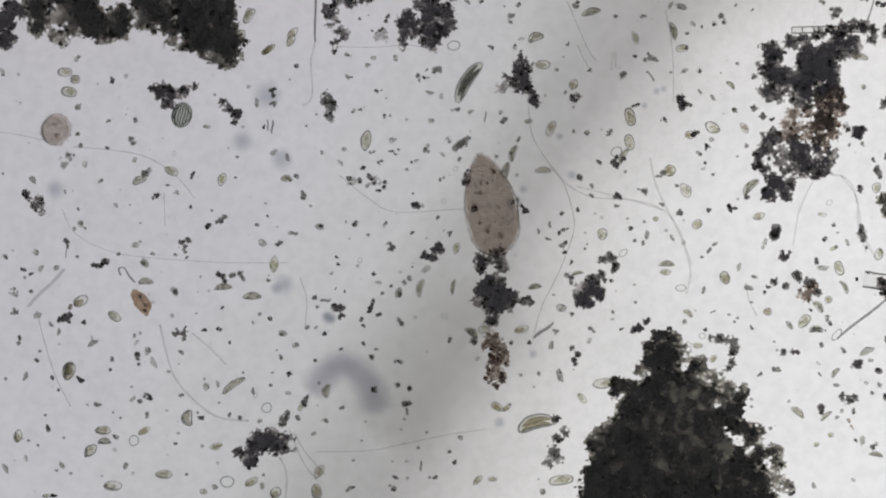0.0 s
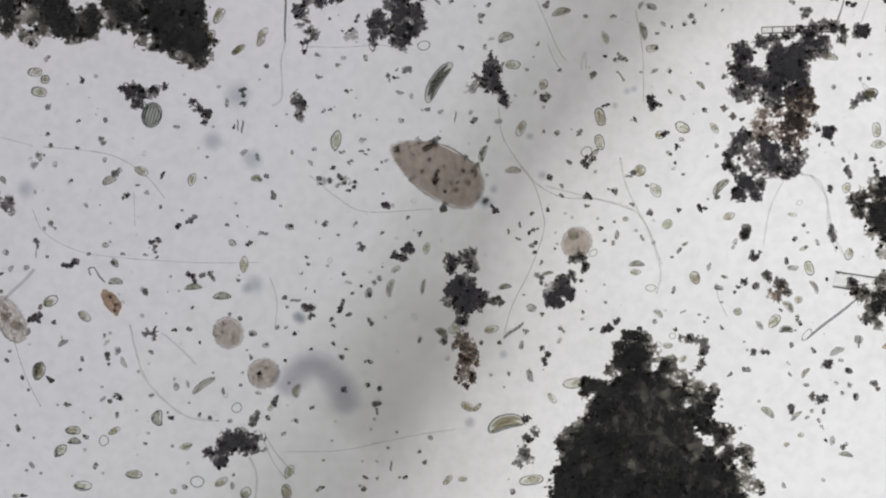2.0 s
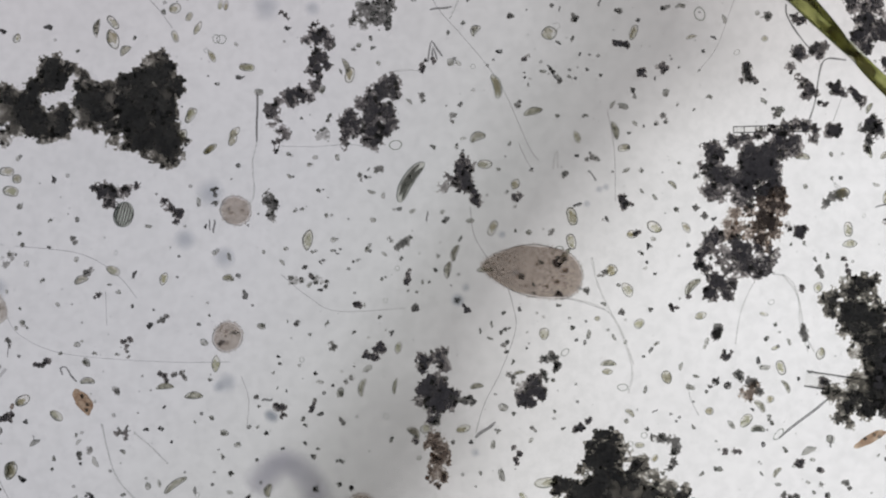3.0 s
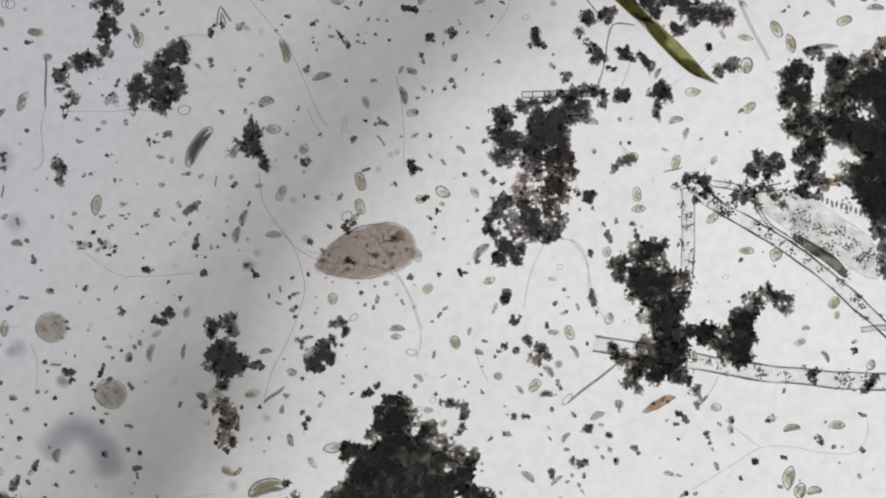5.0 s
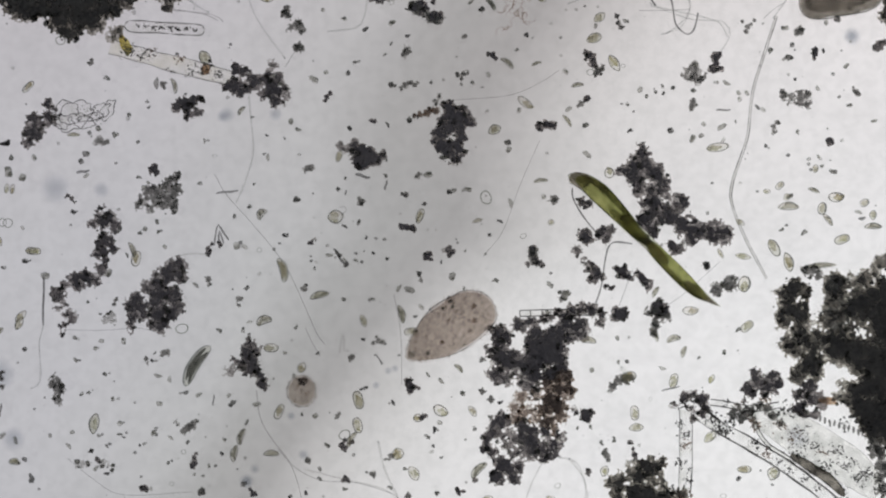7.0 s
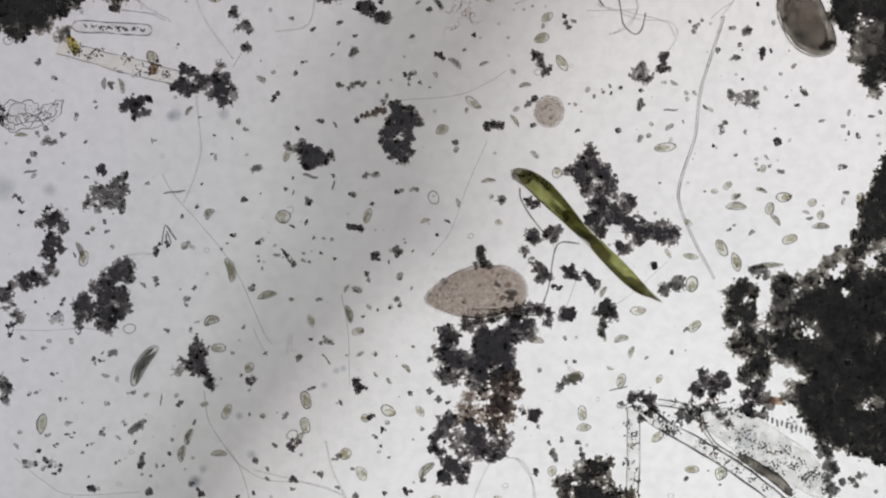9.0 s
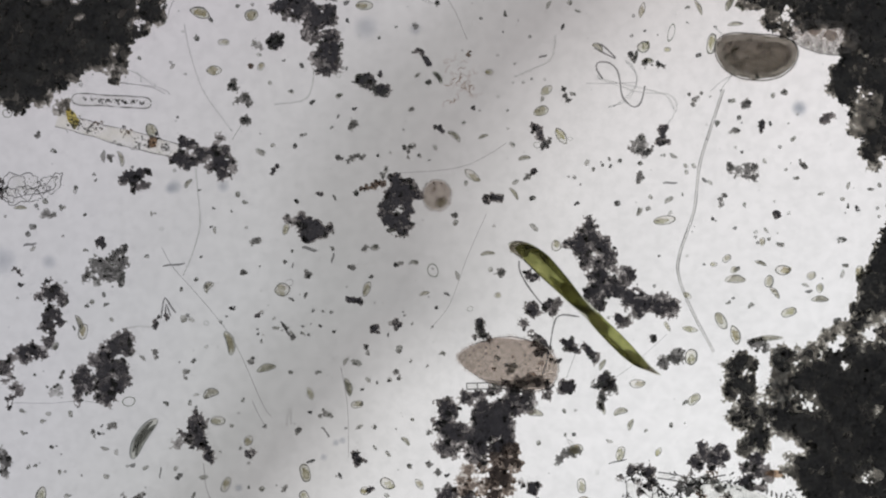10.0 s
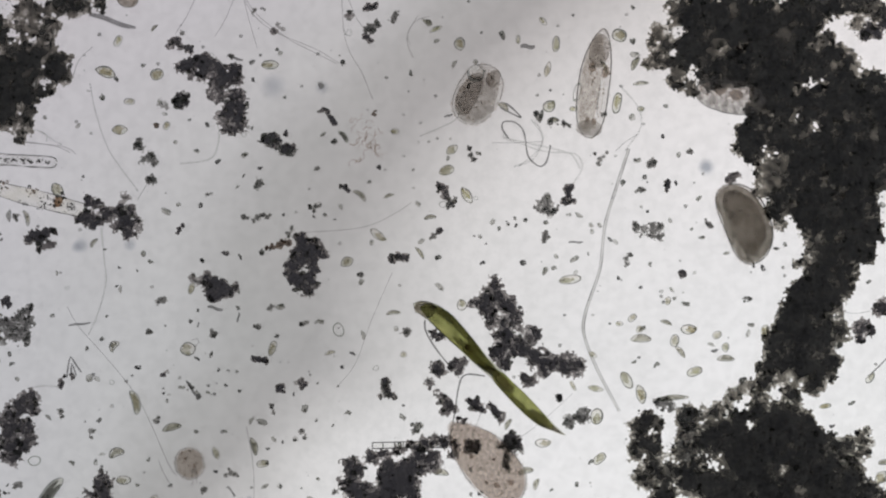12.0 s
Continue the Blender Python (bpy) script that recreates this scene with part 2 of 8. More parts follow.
def spline(points, step=0.012):
    """A smooth line through the points, evenly cut."""
    p = [np.array(q, float) for q in points]
    p = [2 * p[0] - p[1]] + p + [2 * p[-1] - p[-2]]
    out = []
    for a, b, c, d in zip(p, p[1:], p[2:], p[3:]):
        n = max(2, int(np.linalg.norm(c - b) / step))
        for i in range(n):
            s = i / n
            out.append(0.5 * (2 * b + (c - a) * s + (2 * a - 5 * b + 4 * c - d) * s * s + (3 * b - a - 3 * c + d) * s ** 3))
    out.append(p[-2])
    return np.array(out)


def sweep(line, radii, sides=6, flat=1.0):
    """Verts and faces of a tube along a line in the plane, lying on z = 0."""
    n = len(line)
    tan = np.gradient(line, axis=0)
    tan /= np.linalg.norm(tan, axis=1)[:, None] + 1e-12
    nor = np.stack([-tan[:, 1], tan[:, 0]], 1)
    top = float(np.max(radii)) * flat
    verts, faces = [], []
    for i in range(n):
        for k in range(sides):
            a = 2 * math.pi * k / sides
            q = line[i] + nor[i] * math.cos(a) * radii[i]
            verts.append((q[0], q[1], top + math.sin(a) * radii[i] * flat))
    for i in range(n - 1):
        for k in range(sides):
            j = (k + 1) % sides
            faces.append((i * sides + k, i * sides + j, (i + 1) * sides + j, (i + 1) * sides + k))
    faces.append(tuple(range(sides))[::-1])
    faces.append(tuple((n - 1) * sides + k for k in range(sides)))
    return verts, faces


def body_mesh(name, length, width, thick, nose, tail, material, bend=0.0, rings=26, sides=18, lumps=0.03, seed=1):
    """A rounded body along x (nose at +x). nose, tail: how blunt each end is; bend: sideways bow."""
    verts, faces = [], []
    for i in range(rings + 1):
        s = -math.cos(math.pi * i / rings)
        e = nose if s > 0 else tail
        w = max(0.0, 1 - abs(s) ** e) ** (0.5 if e >= 2 else 0.62)
        for k in range(sides):
            a = 2 * math.pi * k / sides
            q = 1 + lumps * noise.noise(Vector((s * 3 + seed, math.cos(a) * 1.5, math.sin(a) * 1.5)))
            verts.append((s * length / 2, math.cos(a) * w * q * width / 2 + bend * (1 - s * s) - bend * 0.5, thick / 2 + math.sin(a) * w * q * thick / 2))
    for i in range(rings):
        for k in range(sides):
            j = (k + 1) % sides
            faces.append((i * sides + k, (i + 1) * sides + k, (i + 1) * sides + j, i * sides + j))
    return mesh_of(name, verts, faces, material)


def joined(name, bits, material, smooth=True):
    """One mesh of many copies of small shapes: bits are (verts array, faces array)."""
    vs = np.concatenate([b[0] for b in bits])
    fs, base = [], 0
    for v, f in bits:
        fs.append(np.asarray(f) + base)
        base += len(v)
    fs = np.concatenate(fs)
    me = bpy.data.meshes.new(name)
    me.vertices.add(len(vs)), me.loops.add(fs.size), me.polygons.add(len(fs))
    me.vertices.foreach_set("co", vs.astype(np.float32).ravel())
    me.loops.foreach_set("vertex_index", fs.astype(np.int32).ravel())
    me.polygons.foreach_set("loop_start", np.arange(0, fs.size, fs.shape[1], dtype=np.int32))
    me.polygons.foreach_set("use_smooth", np.full(len(fs), smooth))
    me.materials.append(material)
    me.update(calc_edges=True)
    me.validate()
    return me


# ---- structure: slide, lamp, residue and shade-tinted film under the glass ----
def slab(name, x0, x1, y0, y1, z0, z1, material):
    v = [(x, y, z) for z in (z0, z1) for y in (y0, y1) for x in (x0, x1)]
    f = [(0, 2, 3, 1), (4, 5, 7, 6), (0, 1, 5, 4), (2, 6, 7, 3), (0, 4, 6, 2), (1, 3, 7, 5)]
    return new(name, mesh_of(name, v, f, material, False))


def structure():
    m, t, out = nodes_of("slide_glass")
    t.links.new(shader(t, "ShaderNodeBsdfGlass", (0.995, 1.0, 0.995), IOR=1.5, Roughness=0.0), out.inputs[0])
    tagged(slab("glass_slide", -1.6, 4.0, -2.3, 2.3, -0.2, 0.0, m), "clear glass microscope slide lit from below", "slide", kind="structure")
    m, t, out = nodes_of("lamp_glow")
    em = t.nodes.new("ShaderNodeEmission")
    em.inputs[1].default_value = LAMP
    pos, sep = t.nodes.new("ShaderNodeNewGeometry"), t.nodes.new("ShaderNodeSeparateXYZ")
    t.links.new(pos.outputs["Position"], sep.inputs[0])
    r, g, b = LAMP_COLOUR
    tint = ramp(t, mathn(t, "ADD", mathn(t, "MULTIPLY", sep.outputs[1], 0.45), 0.5), [(0.05, (r * 1.0, g * 1.0, b * 1.0)), (0.5, LAMP_COLOUR), (0.95, (r * 1.02, g * 0.985, b * 0.985))])
    t.links.new(tint, em.inputs[0])
    t.links.new(em.outputs[0], out.inputs[0])
    n, r = 96, 2.5
    c = (1.155, -0.07)
    ring = [(c[0] + r * math.cos(2 * math.pi * k / n), c[1] + r * math.sin(2 * math.pi * k / n), -10.0) for k in range(n)]
    tagged(new("lamp_window", mesh_of("lamp_window", ring, [tuple(range(n))], m, False)), "round glowing white window of the microscope lamp", "lamp", kind="structure")
    m, t, out = nodes_of("black_metal")
    p = t.nodes.new("ShaderNodeBsdfPrincipled")
    p.inputs["Base Color"].default_value, p.inputs["Roughness"].default_value = (0.02, 0.02, 0.02, 1), 0.5
    t.links.new(p.outputs[0], out.inputs[0])
    vs, fs = [], []
    prof = [(2.5, -10.02), (2.5, -9.9), (2.7, -9.9), (2.8, -10.0), (2.8, -10.5), (2.5, -10.5)]
    for k in range(n):
        a = 2 * math.pi * k / n
        vs += [(c[0] + q * math.cos(a), c[1] + q * math.sin(a), z) for q, z in prof]
    for k in range(n):
        for j in range(len(prof) - 1):
            a, b = k * len(prof) + j, ((k + 1) % n) * len(prof) + j
            fs.append((a, b, b + 1, a + 1))
    tagged(new("lamp_rim", mesh_of("lamp_rim", vs, fs, m, False)), "black metal rim round the lamp window", "lamp rim", kind="structure")


def bloom():
    """The faint mottled bloom that dried water leaves on the underside of the slide."""
    m, t, out = nodes_of("water_bloom")
    a = ramp(t, noise_fac(t, 7.0, 5.0, 0.62), [(0.30, (0.955, 0.957, 0.957)), (0.62, (1, 1, 1))])
    b = ramp(t, noise_fac(t, 48.0, 4.0, 0.62), [(0.34, (0.925, 0.927, 0.925)), (0.60, (1, 1, 1))])
    mx = t.nodes.new("ShaderNodeMix")
    mx.data_type, mx.blend_type = "RGBA", "MULTIPLY"
    mx.inputs["Factor"].default_value = 1.0
    t.links.new(a, mx.inputs["A"]), t.links.new(b, mx.inputs["B"])
    t.links.new(shader(t, "ShaderNodeBsdfTransparent", mx.outputs["Result"]), out.inputs[0])
    c, n = (1.155, -0.07), 48
    disc = [(c[0] + 2.2 * math.cos(2 * math.pi * k / n), c[1] + 2.2 * math.sin(2 * math.pi * k / n), -0.204) for k in range(n)]
    tagged(new("water_bloom", mesh_of("water_bloom", disc, [tuple(range(n))], m, False)), "faint mottled dried-water bloom under the slide", "residue", kind="structure")


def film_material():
    m, t, out = nodes_of("shade_tint")
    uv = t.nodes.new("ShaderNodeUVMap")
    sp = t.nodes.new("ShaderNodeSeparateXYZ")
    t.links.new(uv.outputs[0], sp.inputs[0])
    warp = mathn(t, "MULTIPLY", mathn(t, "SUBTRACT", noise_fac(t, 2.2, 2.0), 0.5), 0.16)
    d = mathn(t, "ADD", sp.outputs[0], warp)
    # Ramp puts the background's shade into the film: darker left, darkest band, clear right.
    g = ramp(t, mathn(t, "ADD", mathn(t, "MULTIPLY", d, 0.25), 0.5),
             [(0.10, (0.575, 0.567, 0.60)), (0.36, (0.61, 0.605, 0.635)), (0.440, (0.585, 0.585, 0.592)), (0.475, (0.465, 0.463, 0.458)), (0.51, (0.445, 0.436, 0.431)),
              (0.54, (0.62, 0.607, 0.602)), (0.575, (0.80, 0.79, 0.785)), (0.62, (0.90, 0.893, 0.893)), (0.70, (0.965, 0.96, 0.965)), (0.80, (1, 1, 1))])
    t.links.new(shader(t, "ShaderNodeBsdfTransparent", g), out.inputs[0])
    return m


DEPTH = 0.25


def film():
    """A thin film below the slide, tinted as background shade, darkest along one slanting ridge."""
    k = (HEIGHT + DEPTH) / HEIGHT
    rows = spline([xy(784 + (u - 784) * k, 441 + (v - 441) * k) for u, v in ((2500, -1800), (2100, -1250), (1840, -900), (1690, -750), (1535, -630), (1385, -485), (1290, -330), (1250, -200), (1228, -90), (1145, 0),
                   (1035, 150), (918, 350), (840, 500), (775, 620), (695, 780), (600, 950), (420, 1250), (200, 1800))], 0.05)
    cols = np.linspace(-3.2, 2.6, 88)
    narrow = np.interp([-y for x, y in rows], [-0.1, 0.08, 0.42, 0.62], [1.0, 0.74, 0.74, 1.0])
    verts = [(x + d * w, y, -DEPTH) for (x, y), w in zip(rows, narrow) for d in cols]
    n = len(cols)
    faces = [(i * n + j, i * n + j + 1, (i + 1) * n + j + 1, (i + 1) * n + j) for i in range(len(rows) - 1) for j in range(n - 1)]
    me = mesh_of("shade_film", verts, faces, film_material())
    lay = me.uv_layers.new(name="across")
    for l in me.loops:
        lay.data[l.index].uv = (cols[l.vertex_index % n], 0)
    tagged(new("shade_film", me), "thin film below the slide, tinted grey with the background's shade band", "residue", kind="structure")


def smear(name, label, points, half, material):
    line = spline([xy(*p) for p in points], 0.015)
    tan = np.gradient(line, axis=0)
    tan /= np.linalg.norm(tan, axis=1)[:, None]
    nor = np.stack([-tan[:, 1], tan[:, 0]], 1)
    cols = np.linspace(-1, 1, 9)
    n, m = len(cols), len(line)
    verts = [(*(line[i] + nor[i] * c * half), -0.209 - 0.00001 * i) for i in range(m) for c in cols]
    faces = [(i * n + j, i * n + j + 1, (i + 1) * n + j + 1, (i + 1) * n + j) for i in range(m - 1) for j in range(n - 1)]
    me = mesh_of(name, verts, faces, material)
    lay = me.uv_layers.new(name="across")
    for l in me.loops:
        i, j = divmod(l.vertex_index, n)
        lay.data[l.index].uv = (cols[j], (2 * i / (m - 1) - 1) ** 5)
    return tagged(new(name, me), label, "smear")


SMUDGE_ME = []


def smudge(u, v, r):
    if not SMUDGE_ME:
        k = 20
        verts = [(0, 0, 0)] + [(q * math.cos(2 * math.pi * i / k), q * math.sin(2 * math.pi * i / k), -0.02 * q) for q in (0.5, 1.0) for i in range(k)]
        faces = [(0, 1 + i, 1 + (i + 1) % k) for i in range(k)] + [(1 + i, 1 + k + i, 1 + k + (i + 1) % k, 1 + (i + 1) % k) for i in range(k)]
        me = mesh_of("smudge", verts, faces, M_SMUDGE)
        lay = me.uv_layers.new(name="across")
        for l in me.loops:
            lay.data[l.index].uv = me.vertices[l.vertex_index].co[:2]
        SMUDGE_ME.append(me)
    ob = new("smudge", SMUDGE_ME[0])
    x, y = xy(u, v)
    ob.matrix_basis = Matrix.LocRotScale((x, y, -0.206), None, (r / 1000,) * 3)
    tagged(ob, "pale bluish out-of-focus smudge under the glass", "smudge", "smudges under the slide")


# ---- detritus ----
LABELS = {"dark": "black granular clump of plant detritus on the slide", "grey": "loose grey granular flake of detritus on the slide",
          "brown": "rust-brown granular clump of detritus on the slide"}


def crust(name, lobes, gaps, u0, v0, material, seed, ragged, full):
    """A flat, rough, closed crust over the union of round lobes (u, v, radius, packing), with a ragged edge and thin gaps (u, v, radius, amount)."""
    cell = 1.2 if max(b[2] for b in lobes) < 9 else 1.7 if max(b[2] for b in lobes) < 30 else 2.3
    us, vs = np.array([b[0] for b in lobes], float), np.array([b[1] for b in lobes], float)
    rs, ws = np.array([b[2] for b in lobes], float), np.array([b[3] for b in lobes], float)
    gx = np.arange((us - rs).min() - 16, (us + rs).max() + 16, cell)
    gy = np.arange((vs - rs).min() - 16, (vs + rs).max() + 16, cell)
    X, Y = np.meshgrid(gx, gy)
    rng = np.random.RandomState(seed)
    k = min(1.0, max(0.35, rs.max() / 15.0))
    rough_in = np.full(X.shape, -1e3)
    for u, v, r in zip(us, vs, rs):
        rough_in = np.maximum(rough_in, r - np.hypot(X - u, Y - v))
    near = np.argwhere(rough_in > -16)
    WX, WY = X.copy(), Y.copy()
    waves = np.zeros((5,) + X.shape)
    for i, j in near:
        p = Vector((X[i, j], Y[i, j], seed % 97))
        a, c = noise.noise_vector(p / 15.0), noise.noise_vector(p / 6.0)
        WX[i, j] += k * (6.0 * a.x + 4.0 * c.x)
        WY[i, j] += k * (6.0 * a.y + 4.0 * c.y)
        waves[:, i, j] = noise.noise(p / 14.0), noise.noise(p / 5.5), noise.noise(p / 2.4), noise.noise(p / 30.0), noise.noise(p / 38.0 + Vector((9, 4, 2)))
    n1, n2, n3, big, far = waves
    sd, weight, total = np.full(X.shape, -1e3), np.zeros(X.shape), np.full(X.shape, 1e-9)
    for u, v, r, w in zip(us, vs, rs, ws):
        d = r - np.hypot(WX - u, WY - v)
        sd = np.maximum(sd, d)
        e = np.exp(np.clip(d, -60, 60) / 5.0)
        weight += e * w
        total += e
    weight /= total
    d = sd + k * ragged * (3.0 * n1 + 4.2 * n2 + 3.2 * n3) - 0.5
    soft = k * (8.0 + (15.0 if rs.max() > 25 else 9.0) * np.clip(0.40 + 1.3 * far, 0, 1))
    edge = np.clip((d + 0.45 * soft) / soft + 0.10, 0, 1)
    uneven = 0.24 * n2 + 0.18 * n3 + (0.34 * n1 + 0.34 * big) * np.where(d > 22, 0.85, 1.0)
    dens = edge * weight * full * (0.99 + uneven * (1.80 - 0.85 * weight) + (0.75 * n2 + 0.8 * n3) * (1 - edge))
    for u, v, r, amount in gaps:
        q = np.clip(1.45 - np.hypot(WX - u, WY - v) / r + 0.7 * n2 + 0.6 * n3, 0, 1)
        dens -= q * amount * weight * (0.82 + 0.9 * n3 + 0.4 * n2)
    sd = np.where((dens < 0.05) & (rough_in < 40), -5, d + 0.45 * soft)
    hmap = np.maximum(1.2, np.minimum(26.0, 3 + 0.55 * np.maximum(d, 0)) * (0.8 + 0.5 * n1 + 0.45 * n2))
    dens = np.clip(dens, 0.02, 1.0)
    solid = sd > 0
    pieces = []
    every = solid[:-1, :-1] & solid[1:, :-1] & solid[:-1, 1:] & solid[1:, 1:]
    left = {tuple(q) for q in np.argwhere(every)}
    while left:
        stack, found = [left.pop()], []
        while stack:
            i, j = stack.pop()
            found.append((i, j))
            for k in ((i + 1, j), (i - 1, j), (i, j + 1), (i, j - 1)):
                if k in left:
                    left.remove(k)
                    stack.append(k)
        if len(found) >= (4 if cell < 1.5 else 6):
            pieces.append(sorted(found))
    out = []
    for found in sorted(pieces, key=len, reverse=True):
        q = np.array(found)
        corners = np.stack([q, q + (0, 1), q + (1, 1), q + (1, 0)], 1).reshape(-1, 2)
        uniq, inv = np.unique(corners, axis=0, return_inverse=True)
        n = len(uniq)
        up = inv.reshape(-1, 4)[:, ::-1]
        jit = (rng.rand(n, 2) - 0.5) * cell * 0.8
        gi, gj = uniq[:, 0], uniq[:, 1]
        px, py = (X[gi, gj] - u0 + jit[:, 0]) / 1000, -(Y[gi, gj] - v0 + jit[:, 1]) / 1000
        top = np.stack([px, py, hmap[gi, gj] / 1000], 1)
        low = np.stack([px, py, np.full(n, 0.0006)], 1)
        edges = {}
        for f in up.tolist():
            for i in range(4):
                e = (f[i], f[(i + 1) % 4])
                if (e[1], e[0]) in edges:
                    del edges[(e[1], e[0])]
                else:
                    edges[e] = 1
        side = np.array([(j, i, i + n, j + n) for i, j in edges])
        me = joined(name, [(np.concatenate([top, low]), np.concatenate([up, up[:, ::-1] + n, side]))], material, True)
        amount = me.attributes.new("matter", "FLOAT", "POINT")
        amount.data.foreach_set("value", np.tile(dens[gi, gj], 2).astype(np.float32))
        out.append(me)
    return out


def clump(tone, lobes, gaps=(), big=False):
    """An aggregate of granules round a packed crust, spread over round lobes (u, v, radius, packing if not full)."""
    lobes = [b if len(b) == 4 else (*b, 1.0) for b in lobes]
    seed = int(sum(b[0] * 3 + b[1] * 7 + b[2] for b in lobes)) % 100003
    rng = random.Random(seed)
    fine = M_DARK if tone == "dark" else M_GREY if tone == "grey" else M_BROWN
    u0, v0 = sum(b[0] for b in lobes) / len(lobes), sum(b[1] for b in lobes) / len(lobes)
    x0, y0 = xy(u0, v0)
    top = new("detritus_mat" if big else "detritus_clump")
    top.location = (x0, y0, 0)
    tagged(top, ("thick black mat of packed plant detritus on the slide" if big and tone == "dark" else LABELS[tone]), "detritus", "detritus clumps")
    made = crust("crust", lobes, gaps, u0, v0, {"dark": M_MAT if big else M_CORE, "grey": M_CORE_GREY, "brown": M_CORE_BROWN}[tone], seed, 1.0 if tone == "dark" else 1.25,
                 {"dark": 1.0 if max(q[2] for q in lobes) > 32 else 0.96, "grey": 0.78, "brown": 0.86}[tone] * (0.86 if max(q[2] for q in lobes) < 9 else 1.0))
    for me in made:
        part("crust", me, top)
    blobs = [b[:3] for b in lobes]
    bits = []
    for u, v, r in blobs:
        x, y = xy(u - u0, v - v0)
        R, g = r / 1000, 2.5 if tone == "dark" else 2.3
        h = min(r * 0.5, 24.0) / 1000
        inner = [(a, b, c) for a, b, c in blobs if math.hypot(a - u, b - v) < r + c and (a, b, c) != (u, v, r)]
        for _ in range(int((r / g) ** 2 * (0.15 if r > 30 else 0.30)) + 2):
            a, q = rng.random() * 2 * math.pi, (rng.random() ** (0.28 if r > 25 else 0.45)) * R * (1.0 + 0.25 * rng.random() ** 2) + (0.002 if r > 9 else 0.0)
            px, py = x + q * math.cos(a), y + q * math.sin(a)
            if any(math.hypot(u0 + px * 1000 - i, v0 - py * 1000 - j) < 0.8 * k for i, j, k in inner) and rng.random() < 0.9:
                continue
            s = (g / 1000) * (0.7 if r < 7 else 1.0) * (0.4 + 1.9 * rng.random() ** 3.0) * (1.15 if r > 30 else 1.0)
            rot = np.array(Euler((rng.random() * 6, rng.random() * 6, rng.random() * 6)).to_matrix())
            b = SHARDS[rng.randrange(len(SHARDS))] @ rot.T * np.array((s, s * (0.6 + 0.5 * rng.random()), s * 0.8))
            z = s * 0.8 + (0.6 + 0.6 * rng.random()) * h * max(0.05, 1 - q / R)
            bits.append((b + np.array((px, py, z)), ICO1[1]))
    part("granular_fringe", joined("granular_fringe", bits, fine, True), top, "loose granules along the edge", kind="stuff")


# ---- small things ----
SHARED = {}


def shared(key, make):
    if key not in SHARED:
        SHARED[key] = make()
    return SHARED[key]


def place(name, u, v, angle, scale, label, category, group):
    ob = new(name)
    x, y = xy(u, v)
    ob.matrix_basis = Matrix.LocRotScale((x, y, 0), Euler((0, 0, radians(angle))), scale)
    return tagged(ob, label, category, group)


def size_word(length):
    return "tiny" if length < 15 else "small" if length < 24 else "mid-sized" if length < 32 else "large"


def lump_mesh(name, length, width, thick, material, seed, bow=0.0):
    """A soft uneven body, notched along its sides."""
    p = rough(ICO3[0], 0.75, 1.6, seed * 2.3 + 0.7) * np.array((length / 2, width / 2, thick / 2))
    s = p[:, 0] / (length / 2)
    p[:, 1] += bow * (1 - s * s) - bow * 0.5 * (bow != 0)
    p[:, 2] += thick / 2
    return joined(name, [(p, ICO3[1])], material)


def outline(name, nose, tail, width, bend, thick, material, seed):
    """A thin uneven rim round a unit-long body outline, as body_mesh draws it."""
    n, k = 30, 5
    mid = []
    for i in range(n):
        a = 2 * math.pi * i / n
        x = math.cos(a)
        e = nose if x > 0 else tail
        w = max(0.0, 1 - abs(x) ** e) ** (0.5 if e >= 2 else 0.62)
        mid.append((x * 0.52, math.copysign(w, math.sin(a)) * width / 2 + bend * (0.5 - x * x)))
    mid = np.array(mid)
    nor = np.roll(mid, -1, 0) - np.roll(mid, 1, 0)
    nor = np.stack([nor[:, 1], -nor[:, 0]], 1) / (np.linalg.norm(nor, axis=1)[:, None] + 1e-9)
    r = [thick * (1 + 0.7 * noise.noise(Vector((i * 0.35, seed, 0)))) for i in range(n)]
    vs = [(*(mid[i] + nor[i] * r[i] * math.cos(2 * math.pi * j / k)), 0.3 + r[i] * math.sin(2 * math.pi * j / k)) for i in range(n) for j in range(k)]
    fs = [(i * k + j, ((i + 1) % n) * k + j, ((i + 1) % n) * k + (j + 1) % k, i * k + (j + 1) % k) for i in range(n) for j in range(k)]
    return mesh_of(name, vs, fs, material)


# how blunt the two ends are, and the bow
OVALS = [(2.3, 2.3, 0.0), (1.7, 1.7, 0.0), (2.6, 1.6, 0.04), (2.1, 2.9, 0.0), (1.9, 1.5, 0.08), (3.2, 3.0, 0.03), (1.8, 2.3, -0.06)]
MOONS = [(1.9, 1.9, 0.30), (1.6, 2.2, 0.22), (2.3, 1.7, 0.34), (1.8, 1.5, 0.18), (2.2, 2.4, 0.26)]


